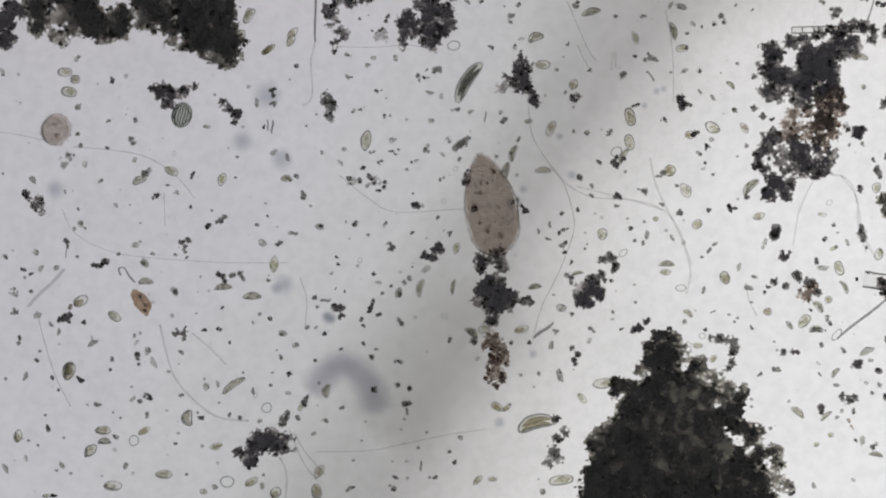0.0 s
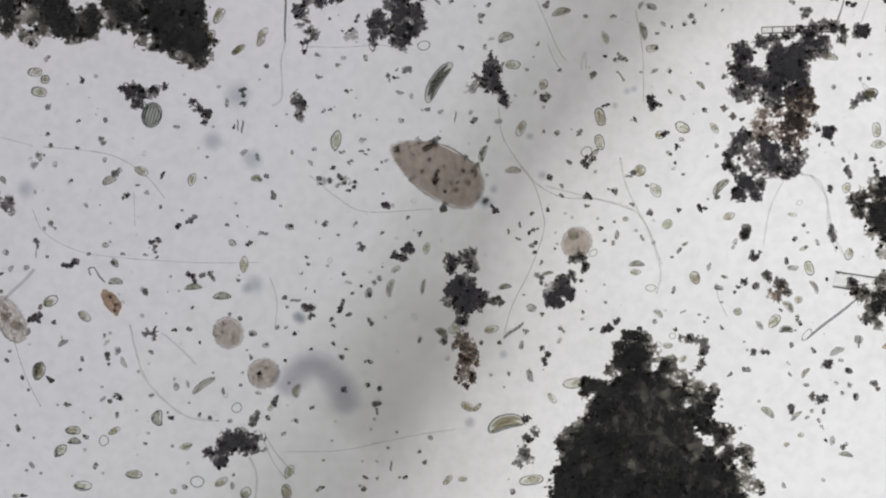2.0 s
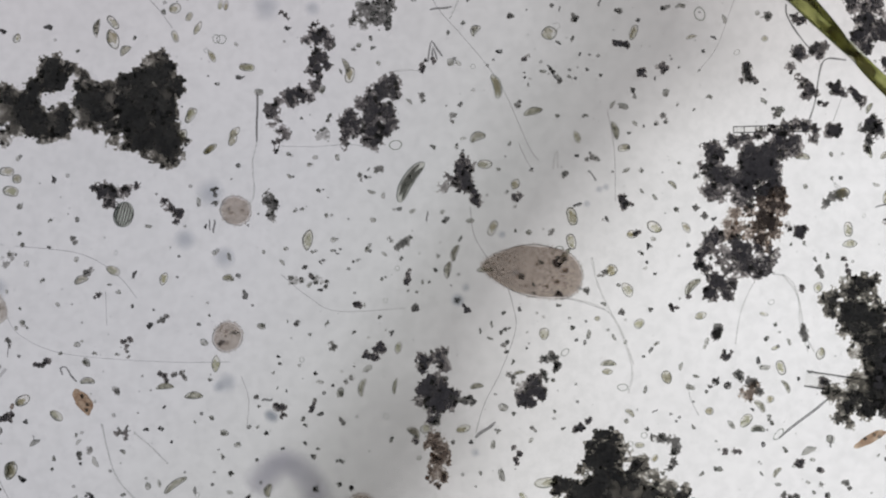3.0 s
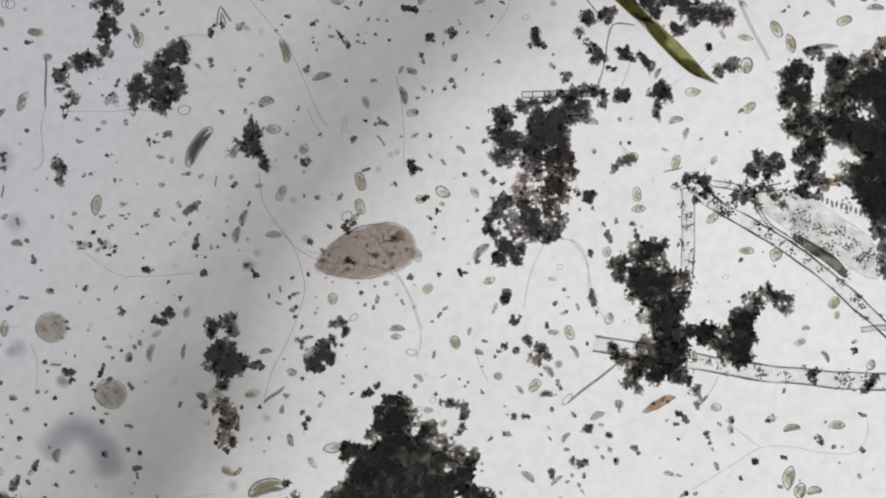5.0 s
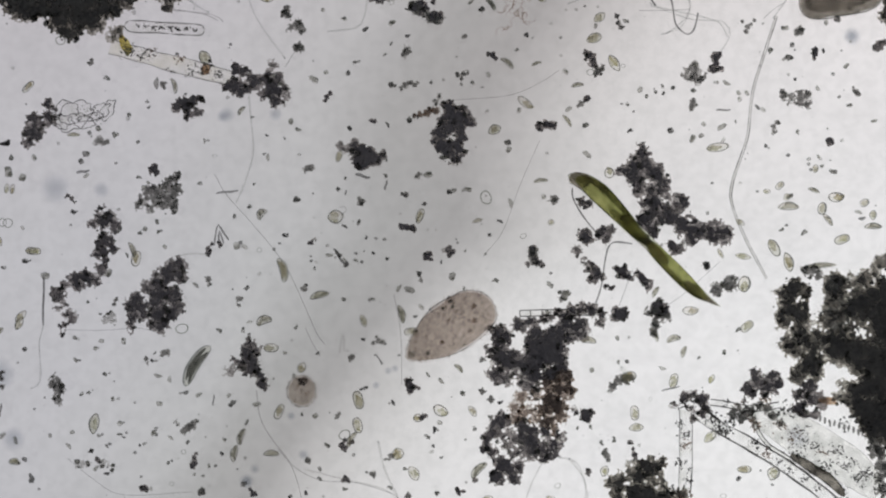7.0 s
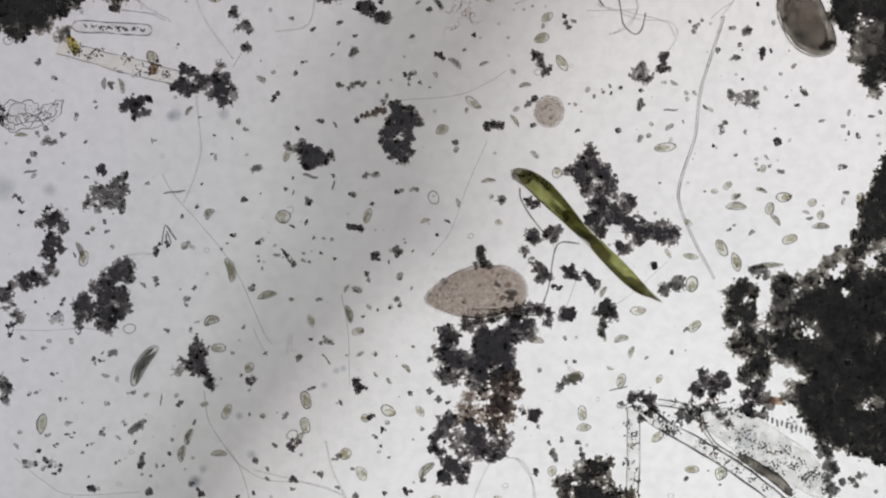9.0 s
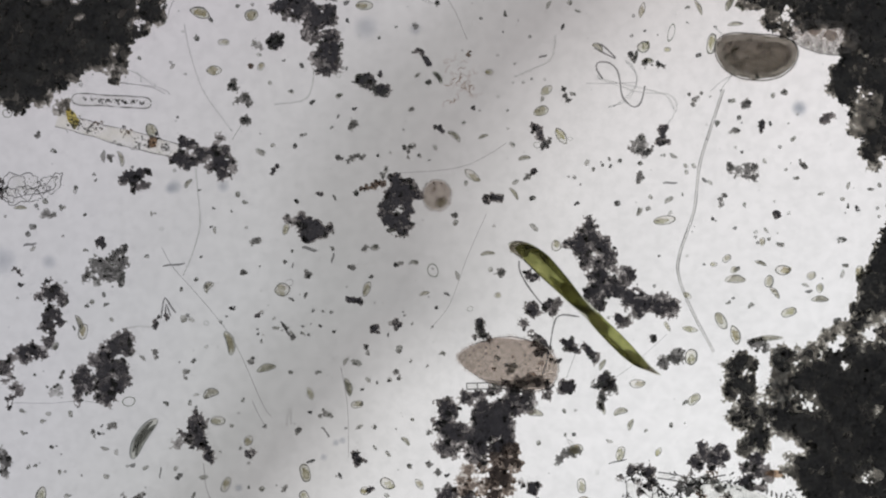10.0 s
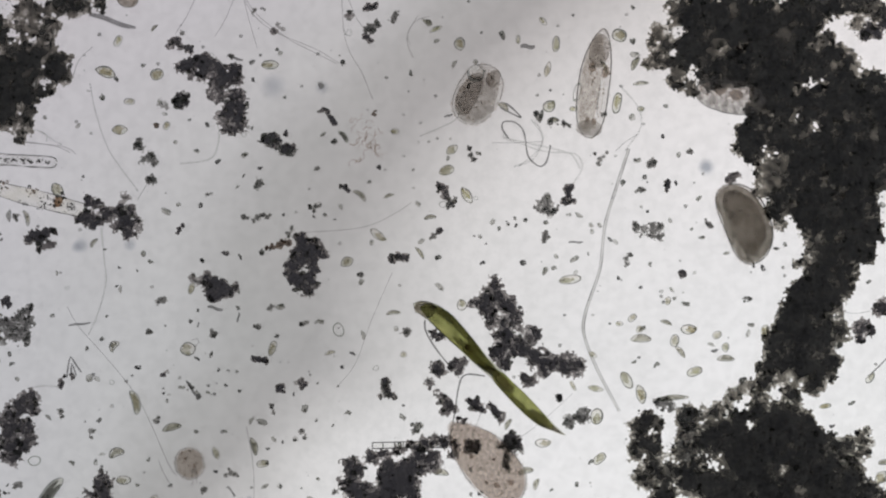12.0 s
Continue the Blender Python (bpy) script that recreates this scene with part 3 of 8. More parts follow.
def diatom(u, v, length, width, angle):
    top = place("diatom", u, v, angle, (length / 1000, width / 1000, width / 1000), size_word(length) + " oval glassy diatom with a pale olive plastid", "diatom", "diatoms on the slide")
    k = (int(u) * 3 + int(v) * 5) % 7
    nose, tail, bow = OVALS[k]
    part("frustule", shared(("frustule", k), lambda: body_mesh("frustule", 1.04, 1.06, 0.6, nose, tail, M_FRUSTULE, bow, 14, 14, 0.12, k)), top)
    part("rim", shared(("rim", k), lambda: outline("rim", nose, tail, 1.06, bow, 0.040, M_RIM, k)), top, "thin dark rim")
    plastid = part("plastid", shared(("plastid", k), lambda: lump_mesh("plastid", 0.62 + 0.05 * (k % 4), 0.62 + 0.06 * (k % 3), 0.3, M_PLASTID, k, bow)), top, "olive-green plastid")
    plastid.location = (0.05 * (k - 3), 0.03 * (k % 3 - 1), 0.2)
    if k % 2 == 0:
        part("oil_drop", shared(("oil_drop", k), lambda: body_mesh("oil_drop", 0.16, 0.22, 0.2, 2, 2, M_PLASTID_DARK, 0.0, 8, 8)), plastid, "dark oil drop").location = (-0.2 + 0.07 * k, 0.08, 0.05)


def half_moon(u, v, length, width, angle):
    top = place("crescent_diatom", u, v, angle, (length / 1000, width / 1000, width / 1000), size_word(length) + " half-moon diatom with a dark green-grey valve", "diatom", "half-moon diatoms")
    k = (int(u) * 3 + int(v) * 5) % 5
    nose, tail, bow = MOONS[k]
    part("frustule", shared(("half", k), lambda: body_mesh("frustule", 1.04, 0.92, 0.7, nose, tail, M_FRUSTULE, bow, 14, 12, 0.2, k)), top)
    part("rim", shared(("half_rim", k), lambda: outline("rim", nose, tail, 0.92, bow, 0.045, M_RIM, k + 9)), top, "thin dark rim")
    part("plastid", shared(("half_plastid", k), lambda: lump_mesh("plastid", 0.84, 0.60, 0.4, M_PLASTID_DARK, 3 + k, bow)), top, "dark green-grey plastid").location = (0.03, 0.02, 0.18)


def pennate(u, v, length, width, angle, brown=False):
    top = place("pennate_diatom", u, v, angle, (length / 1000, length / 1000, length / 1000), "long boat-shaped diatom with a clear rim and %s plastids" % ("brown" if brown else "dark grey"), "diatom", "")
    w = width / length
    part("frustule", body_mesh("frustule", 1.0, w, w * 0.7, 3.2, 3.2, M_VALVE, w * 0.3, 22, 14, 0.05), top)
    for s in (1, -1):
        part("plastid", body_mesh("plastid", 0.80, w * 0.40, w * 0.25, 2.5, 2.5, M_PENNATE if brown else M_GREYSTRIPE, w * 0.25, 12, 8, 0.3, s), top, "brown plastid" if brown else "grey plastid").location = (0.02 * s, s * w * 0.17, w * 0.2)


def ring(u, v, length, width, angle):
    def make():
        n, k = 22, 8
        vs = [((0.45 + 0.05 * math.cos(b)) * math.cos(a) * (1 + 0.05 * math.sin(3 * a)), (0.45 + 0.05 * math.cos(b)) * math.sin(a), 0.05 + 0.05 * math.sin(b))
              for a in (2 * math.pi * i / n for i in range(n)) for b in (2 * math.pi * j / k for j in range(k))]
        fs = [(i * k + j, ((i + 1) % n) * k + j, ((i + 1) % n) * k + (j + 1) % k, i * k + (j + 1) % k) for i in range(n) for j in range(k)]
        return mesh_of("empty_frustule", vs, fs, M_RING)
    ob = new("empty_frustule", shared("ring", make))
    x, y = xy(u, v)
    ob.matrix_basis = Matrix.LocRotScale((x, y, 0), Euler((0, 0, radians(angle))), (length / 1000, width / 1000, width / 1000))
    tagged(ob, size_word(length) + " empty oval diatom shell, clear inside", "diatom shell", "empty diatom shells")


def grain(u, v, size):
    k = (int(u) * 3 + int(v)) % 16
    def make():
        rng = random.Random(k * 31 + 7)
        long = 1.0 + 0.5 * (k % 3)
        bits = [(rough(ICO2[0], 1.1, 1.5 + 0.2 * (k % 4), k * 5.7 + 2) * np.array((0.34 * long ** 0.6, 0.30 / long ** 0.6, 0.20)), ICO2[1])]
        for _ in range(2 + k % 4):
            a, q = rng.random() * 6.28, 0.18 + 0.26 * rng.random()
            p = rough(ICO2[0], 0.9, 1.6, rng.random() * 60) * (0.07 + 0.15 * rng.random())
            bits.append((p + np.array((q * math.cos(a) * 1.15, q * math.sin(a) * 0.9, 0.02)), ICO2[1]))
        low = min(p[:, 2].min() for p, f in bits)
        return joined("detritus_flake", [(p - np.array((0, 0, low)), f) for p, f in bits], M_GRAIN, True)
    ob = new("detritus_flake", shared(("grain", k), make))
    x, y = xy(u, v)
    s = size / 1000 * 1.15
    ob.matrix_basis = Matrix.LocRotScale((x, y, 0), Euler((0, 0, (u * 1.7 + v) % 6.28)), (s, s, s))
    tagged(ob, ("small" if size < 10 else "large") + " dark grey ragged flake of detritus on the slide", "flake", "detritus flakes")


def speck(u, v, size):
    k = (int(u) + int(v) * 5) % 12
    def make():
        rng = random.Random(k * 13 + 1)
        bits = []
        for i in range(1 + k % 4):
            p = rough(ICO2[0], 0.75, 1.2, k * 2.9 + i + 1) * (0.46 if i == 0 else 0.24) * np.array((1.0 + 0.25 * (k % 3), 1.0 - 0.12 * (k % 3), 1.0))
            bits.append((p + np.array((rng.uniform(-0.4, 0.4) * (i > 0), rng.uniform(-0.4, 0.4) * (i > 0), 0.45)), ICO2[1]))
        low = min(p[:, 2].min() for p, f in bits)
        return joined("organic_speck", [(p - np.array((0, 0, low)), f) for p, f in bits], M_SPECK, True)
    ob = new("organic_speck", shared(("speck", k), make))
    x, y = xy(u, v)
    s = size / 1000
    ob.matrix_basis = Matrix.LocRotScale((x, y, 0), Euler((0, 0, (u * 2.3 + v) % 6.28)), (s * 1.1, s * 1.0, s * 0.5))
    tagged(ob, "pale grey organic speck lying on the slide", "speck", "organic specks")


CRUMBS = []


def crumb(u, v, size):
    """One of the smallest specks; they are gathered into one sheet of fine crumbs."""
    k, s = (int(u) * 5 + int(v)) % 8, size / 2000
    x, y = xy(u, v)
    a = (u * 2.3 + v) % 6.28
    turn = np.array(((math.cos(a), -math.sin(a), 0), (math.sin(a), math.cos(a), 0), (0, 0, 1)))
    CRUMBS.append((rough(ICO1[0], 0.5, 1.5, k * 2.9) @ turn.T * np.array((s * 1.1, s * 0.9, s * 0.6)) + np.array((x, y, s * 0.6)), ICO1[1]))


def needle(u, v, length, width, angle):
    def make():
        line = np.array([(-0.5 + i / 8, 0.02 * math.sin(i * 0.8)) for i in range(9)])
        return mesh_of("needle", *sweep(line, np.array([0.3, 0.45, 0.5, 0.5, 0.5, 0.5, 0.5, 0.42, 0.25]) * 0.1, 7), M_NEEDLE)
    ob = new("needle_diatom", shared("needle", make) if length < 90 or u > 300 else mesh_of("needle", *sweep(np.array([(-0.5 + i / 8, 0.02 * math.sin(i * 0.8)) for i in range(9)]), np.full(9, 0.05), 7), M_FILAMENT))
    x, y = xy(u, v)
    ob.matrix_basis = Matrix.LocRotScale((x, y, 0), Euler((0, 0, radians(angle))), (length / 1000, width / 100, width / 100))
    tagged(ob, ("long" if length > 40 else "short") + " straight grey needle-shaped diatom", "diatom", "needle diatoms")


def amber(u, v, length, width, angle, yellow=False):
    p = rough(ICO3[0], 0.5, 1.4, 4.0) * np.array((length / 2000, width / 2000, width / 2600))
    p[:, 2] -= p[:, 2].min()
    top = new("amber_flake", joined("amber_flake", [(p, ICO3[1])], M_YELLOW_RESIN if yellow else M_AMBER))
    top.matrix_basis = pose(*xy(u, v), 0, 0, 0, angle)
    tagged(top, ("bright yellow" if yellow else "amber-brown") + " translucent resin flake with dark flecks", "flake")
    for a, b in ((10, 3), (-8, 5), (16, -4)):
        q = rough(ICO1[0], 0.6, 1.5, a) * 0.004
        part("fleck", joined("fleck", [(q + np.array((a / 1000, b / 1000, 0.014)), ICO1[1])], M_GRAIN, False), top, "dark fleck")


def reddish_threads():
    """A tangle of fine rust-coloured fragments."""
    rng = random.Random(77)
    top = place("thread_tangle", 1393, -486, 0, (1, 1, 1), "loose tangle of fine rust-coloured thread fragments", "thread tangle", "")
    for _ in range(34):
        x, y, a = rng.uniform(-0.026, 0.024), rng.uniform(-0.04, 0.038), rng.random() * 6.28
        line = [(x, y)]
        for _ in range(5):
            a += rng.uniform(-1.3, 1.3)
            line.append((line[-1][0] + 0.0035 * math.cos(a), line[-1][1] + 0.0035 * math.sin(a)))
        line = spline(line, 0.0015)
        part("thread", mesh_of("thread", *sweep(line, np.full(len(line), 0.0004 + 0.0007 * rng.random() ** 2), 5), M_RUST), top)


def filament(width, points):
    line = spline([xy(*p) for p in points], 0.008)
    r = np.full(len(line), width / 2000 * 1.1)
    r *= 1 + 0.15 * np.sin(np.arange(len(line)) * 1.3)
    me = mesh_of("algal_filament", *sweep(line, r, 6), M_THICK if width >= 3.9 else M_NEEDLE if width >= 2.7 else M_FILAMENT_DARK if width >= 1.9 else M_FILAMENT)
    tagged(new("algal_filament", me), ("thick" if width > 2.6 else "fine") + " curved colourless algal filament on the slide", "filament", "algal filaments")


# ---- larger organisms ----
def ribbed_shell(u, v, length, width, angle):
    """A small clear oval shell with raised curved ribs."""
    top = place("ribbed_shell", u, v, angle, (1, 1, 1), "small clear oval shell with curved ribs", "shell", "")
    L, W = length / 1000, width / 1000
    part("shell_wall", body_mesh("shell_wall", L, W, W * 0.4, 2.2, 2.2, M_RING, 0, 14, 14), top)
    for k in range(7):
        y = (k - 3) / 3.4
        c = math.sqrt(max(0.05, 1 - y * y)) * 0.92
        line = np.array([(c * L / 2 * math.sin(a), y * W / 2 * (0.55 + 0.45 * math.cos(a))) for a in np.linspace(-1.4, 1.4, 14)])
        ob = part("rib", mesh_of("rib", *sweep(line, np.full(14, 0.0009), 6), M_WALL), top, "dark curved rib")
        ob.location.z = W * 0.36
def granule_bits(rng, x, y, z, count, spread, big=1.0):
    bits = []
    for _ in range(count):
        s = (0.0008 + 0.0019 * rng.random() ** 2) * big
        p = SHARDS[rng.randrange(8)] * s * np.array((1.2, 0.8, 0.8))
        a = rng.random() * 6.28
        turn = np.array(((math.cos(a), -math.sin(a), 0), (math.sin(a), math.cos(a), 0), (0, 0, 1)))
        bits.append((p @ turn.T + np.array((x + rng.gauss(0, spread), y + rng.gauss(0, spread * 0.8), z + s)), ICO1[1]))
    return bits


def granules(u, v, count, spread, brown=False):
    """A loose heap of small sharp granules on the slide."""
    rng = random.Random(int(u * 3 + v))
    top = new("grit_heap", joined("grit_heap", granule_bits(rng, 0, 0, 0, count, spread / 1000, 1.25), M_GRANULE_BROWN if brown else M_GRANULE))
    top.matrix_basis = pose(*xy(u, v), 0.0)
    tagged(top, ("brown" if brown else "dark grey") + " loose heap of sharp grit beside plant fibres", "grit", "grit heaps", "stuff")


def fibre(points, radius, label, membrane, clusters=(), wall=2.0, capped=0, loose=0.5, rows=(), crumple=1.0, partitions=()):
    """A flattened tube of plant tissue: sheath, two dark walls, clusters of granules (u, v, count, spread, brown)."""
    line = spline([xy(*p) for p in points], 0.003 if capped else 0.008)
    n = len(line)
    prof = np.array([radius / 1000 * (1 + 0.16 * crumple * noise.noise(Vector((i * (0.04 if capped else 0.09), radius, 4.0)))) for i in range(n)])
    if capped:
        prof *= np.sqrt(np.clip(1 - np.abs(np.linspace(-1, 1, n)) ** capped, 0.03, 1))
    top = new("plant_fibre")
    mid = line[n // 2]
    top.location = (*mid, 0)
    tagged(top, label, "plant fibre")
    loc = line - mid
    part("sheath", mesh_of("sheath", *sweep(loc, prof, 10, 0.4), membrane), top)
    tan = np.gradient(loc, axis=0)
    tan /= np.linalg.norm(tan, axis=1)[:, None]
    nor = np.stack([-tan[:, 1], tan[:, 0]], 1)
    seed = int(points[0][0] * 3 + points[0][1])
    rng = random.Random(seed)
    for s in (1, -1):
        wob = np.array([[0.0016 * crumple * noise.noise(Vector((i * (0.08 if capped else 0.21), s * 5, seed % 91)))] for i in range(n)])
        thick = wall / 2000 * np.array([max(0.25, 1 + 1.1 * noise.noise(Vector((i * 0.17, s, seed % 57)))) for i in range(n)])
        side = part("cell_wall", mesh_of("cell_wall", *sweep(loc + nor * (s * prof[:, None] + wob), thick, 6), M_WALL), top, "dark cell wall")
        side.location.z = radius / 2600
        inner = loc + nor * (s * prof[:, None] * 0.82 + wob * 1.4)
        part("wall_lining", mesh_of("wall_lining", *sweep(inner, thick * 0.45, 5), M_FILAMENT), side, "pale inner wall lining")
    for f in partitions:
        i = min(n - 1, int(f * n))
        end = np.array([loc[i] - nor[i] * prof[i], loc[i], loc[i] + nor[i] * prof[i]])
        part("cross_wall", mesh_of("cross_wall", *sweep(end, np.full(3, wall / 2000), 6), M_WALL), top, "dark cross wall").location.z = radius / 2600
    dark, brown = [], []
    for u, v, count, spread, rust in clusters:
        p = np.array(xy(u, v)) - mid
        (brown if rust else dark).extend(granule_bits(rng, p[0], p[1], radius / 1400, count, spread / 1000))
    for _ in range(int(loose * n * (0.08 if capped else 0.22))):
        j, s = rng.randrange(n), rng.choice((1, -1))
        p = loc[j] + nor[j] * prof[j] * s * rng.uniform(0.85, 1.25)
        dark.extend(granule_bits(rng, p[0], p[1], radius / 1400, rng.randrange(2, 9), 0.003))
    if dark:
        part("granular_content", joined("granular_content", dark, M_GRANULE), top, "dark granules", kind="stuff")
    if brown:
        part("brown_content", joined("brown_content", brown, M_GRANULE_BROWN), top, "brown granules", kind="stuff")
    for u, v, length, width, angle in rows:
        p = np.array(xy(u, v)) - mid
        q = rough(ICO2[0], 0.5, 1.5, u) * np.array((length / 2000, width / 2000, width / 2600))
        ob = part("rib", joined("rib", [(q, ICO2[1])], M_RIB), top, "short dark rib")
        ob.matrix_basis = pose(p[0], p[1], radius / 1400 + 0.003, 0, 0, angle)
    return top


def desmid():
    """The green crescent-shaped desmid; its middle stands at the object's origin."""
    wide = [(1487, -184, 8), (1498, -185, 12), (1518, -177, 16), (1541, -159, 18.5), (1563, -137, 17), (1585, -114, 14.5), (1606, -91, 12), (1628, -71, 11.5), (1650, -47, 12.5), (1673, -24, 13.5),
            (1695, -2, 13), (1715, 16, 10.5), (1735, 29, 5), (1746, 36, 2.5), (1754, 40, 0.8)]
    pts = np.array([xy(u, v) for u, v, w in wide])
    line = spline(pts, 0.005)
    n = len(line)
    mid = line[n // 2].copy()
    loc = line - mid
    reach = np.concatenate([[0], np.cumsum(np.hypot(*np.diff(pts, axis=0).T))])
    prof = 0.001 * np.interp(np.linspace(0, 1, n), reach / reach[-1], [w for u, v, w in wide])
    top = new("desmid")
    top.location = (*mid, 0.03)
    top["mid_u"], top["mid_v"] = mid[0] * 1000, -mid[1] * 1000
    tagged(top, "long olive-green crescent desmid with a dark middle", "desmid")
    nor = np.stack([-np.gradient(loc, axis=0)[:, 1], np.gradient(loc, axis=0)[:, 0]], 1)
    nor /= np.linalg.norm(nor, axis=1)[:, None]

    def strip(name, a, b, wide, side, z, material, label, power=2.2):
        i, j = int(a * n), min(n, int(b * n) + 1)
        w = prof[i:j] * wide * np.sqrt(np.clip(1 - np.abs(np.linspace(-1, 1, j - i)) ** power, 0.02, 1))
        c = loc[i:j] + nor[i:j] * (prof[i:j] * side)[:, None]
        part(name, mesh_of(name, *sweep(c, np.maximum(w, 0.0006), 12, 0.45), material), top, label).location.z = z

    part("cell_wall", mesh_of("cell_wall", *sweep(loc, prof, 16, 0.8), M_DESMID), top)
    strip("chloroplast", 0.04, 0.52, 0.90, 0.0, 0.002, M_GREEN, "bright olive chloroplast", 5)
    strip("chloroplast", 0.50, 0.93, 0.90, 0.0, 0.002, M_GREEN, "bright olive chloroplast", 5)
    strip("dark_head", 0.0, 0.12, 0.96, 0.0, 0.006, M_ENDO, "dark blunt end", 3)
    strip("dark_flank", 0.06, 0.44, 0.34, 0.62, 0.009, M_ZONE, "dark olive flank")
    strip("dark_flank", 0.08, 0.22, 0.30, 0.45, 0.013, M_ENDO, "dark brown flank")
    strip("dark_flank", 0.26, 0.56, 0.50, -0.35, 0.010, M_ZONE, "dark olive flank")
    strip("dark_flank", 0.52, 0.92, 0.36, -0.58, 0.010, M_ZONE, "dark olive flank")
    strip("dark_flank", 0.50, 0.66, 0.40, 0.35, 0.010, M_ZONE, "dark olive flank")
    strip("dark_zone", 0.33, 0.56, 0.85, 0.0, 0.012, M_ZONE, "dark olive zone")
    strip("dark_zone", 0.49, 0.66, 0.62, -0.05, 0.014, M_ENDO, "dark brownish zone")
    strip("dark_zone", 0.78, 0.97, 0.80, -0.1, 0.012, M_ENDO, "dark brownish zone")
    part("vacuole", body_mesh("vacuole", 0.009, 0.009, 0.009, 2, 2, M_VACUOLE), top, "clear round end vacuole").location = (*(loc[int(0.075 * n)]), 0.022)
    return top


def ciliate(name, label, length, width, thick, nose, tail, material, bend=0.0, food=(), vacuoles=(), seed=1, fringe=True, granules=60, inner=(), pellicle=False):
    """A swimming single cell along x, nose at +x, its origin on the slide below its middle."""
    L, W, T = length / 1000, width / 1000, thick / 1000
    top = new(name)
    tagged(top, label, "ciliate")
    part("body", body_mesh("body", L, W, T, nose, tail, material, bend / 1000, 34, 24, 0.06, seed), top)
    for x, y, a, b, front, back, bow, stuff in inner:
        ob = part("endoplasm", body_mesh("endoplasm", a / 1000, b / 1000, T * 0.7, front, back, stuff, bow / 1000, 30, 22, 0.10, seed + 4), top, "granular endoplasm")
        ob.location = (x / 1000, y / 1000, T * 0.15)
    if pellicle:
        line = []
        for i in range(121):
            a = 2 * math.pi * i / 120
            s = math.cos(a)
            e = nose if s > 0 else tail
            w = max(0.0, 1 - abs(s) ** e) ** (0.5 if e >= 2 else 0.62)
            line.append((s * L / 2, math.copysign(w, math.sin(a)) * W / 2 + bend / 1000 * (0.5 - s * s)))
        part("pellicle", mesh_of("pellicle", *sweep(np.array(line), np.full(121, 0.0008), 6), M_RIB), top, "thin dark cell outline").location.z = T * 0.5
    rng = random.Random(seed)
    for x, y, r in food:
        p = rough(ICO3[0], 0.6, 2.0, x + seed) * (r / 1000) * np.array((1.2, 0.85, 0.5))
        part("food_vacuole", joined("food_vacuole", [(p, ICO3[1])], M_FOOD), top, "dark food vacuole").location = (x / 1000, y / 1000, T * 0.5)
    for x, y, r, stretch in (v if len(v) == 4 else (*v, 1.0) for v in vacuoles):
        part("contractile_vacuole", body_mesh("contractile_vacuole", 2 * r * stretch / 1000, 2 * r / 1000, 1.6 * r / 1000, 2, 2, M_VACUOLE), top, "clear round vacuole").location = (x / 1000, y / 1000, T * 0.35)
    bits = []
    for _ in range(granules):
        s = rng.uniform(-0.85, 0.85)
        w = max(0.0, 1 - abs(s) ** (nose if s > 0 else tail)) ** 0.5
        p = (s * L / 2, rng.uniform(-0.8, 0.8) * w * W / 2 + bend / 1000 * (0.5 - s * s), T * 0.55)
        q = 0.0007 + 0.0014 * rng.random() ** 2
        bits.append((SHARDS[rng.randrange(8)] * q + np.array(p), ICO1[1]))
    if bits:
        part("granular_content", joined("granular_content", bits, M_FOOD, False), top, "fine dark granules", kind="stuff")
    if fringe:
        bits = []
        for i in range(int((L + W) * 1000 * 1.1)):
            a = 2 * math.pi * rng.random()
            s = math.cos(a)
            w = max(0.0, 1 - abs(s) ** (nose if s > 0 else tail)) ** (0.5 if (nose if s > 0 else tail) >= 2 else 0.62)
            c = np.array((s * L / 2, math.copysign(w, math.sin(a)) * W / 2 + bend / 1000 * (0.5 - s * s), T * 0.5))
            d = np.array((s * 0.5, math.copysign(1.0, math.sin(a)), 0.0)) + np.array((rng.uniform(-0.5, 0.5), 0, 0))
            d /= np.linalg.norm(d)
            e, h = np.array((-d[1], d[0], 0)) * 0.00035, 0.003 + 0.003 * rng.random()
            bits.append((np.array([c - e - d * 0.001, c + e - d * 0.001, c + d * h, c + np.array((0, 0, 0.0006))]), np.array([[0, 1, 2], [0, 3, 1], [1, 3, 2], [0, 2, 3]])))
        part("cilia", joined("cilia", bits, M_CILIA, False), top, "short pale fringe of cilia", kind="stuff")
    return top


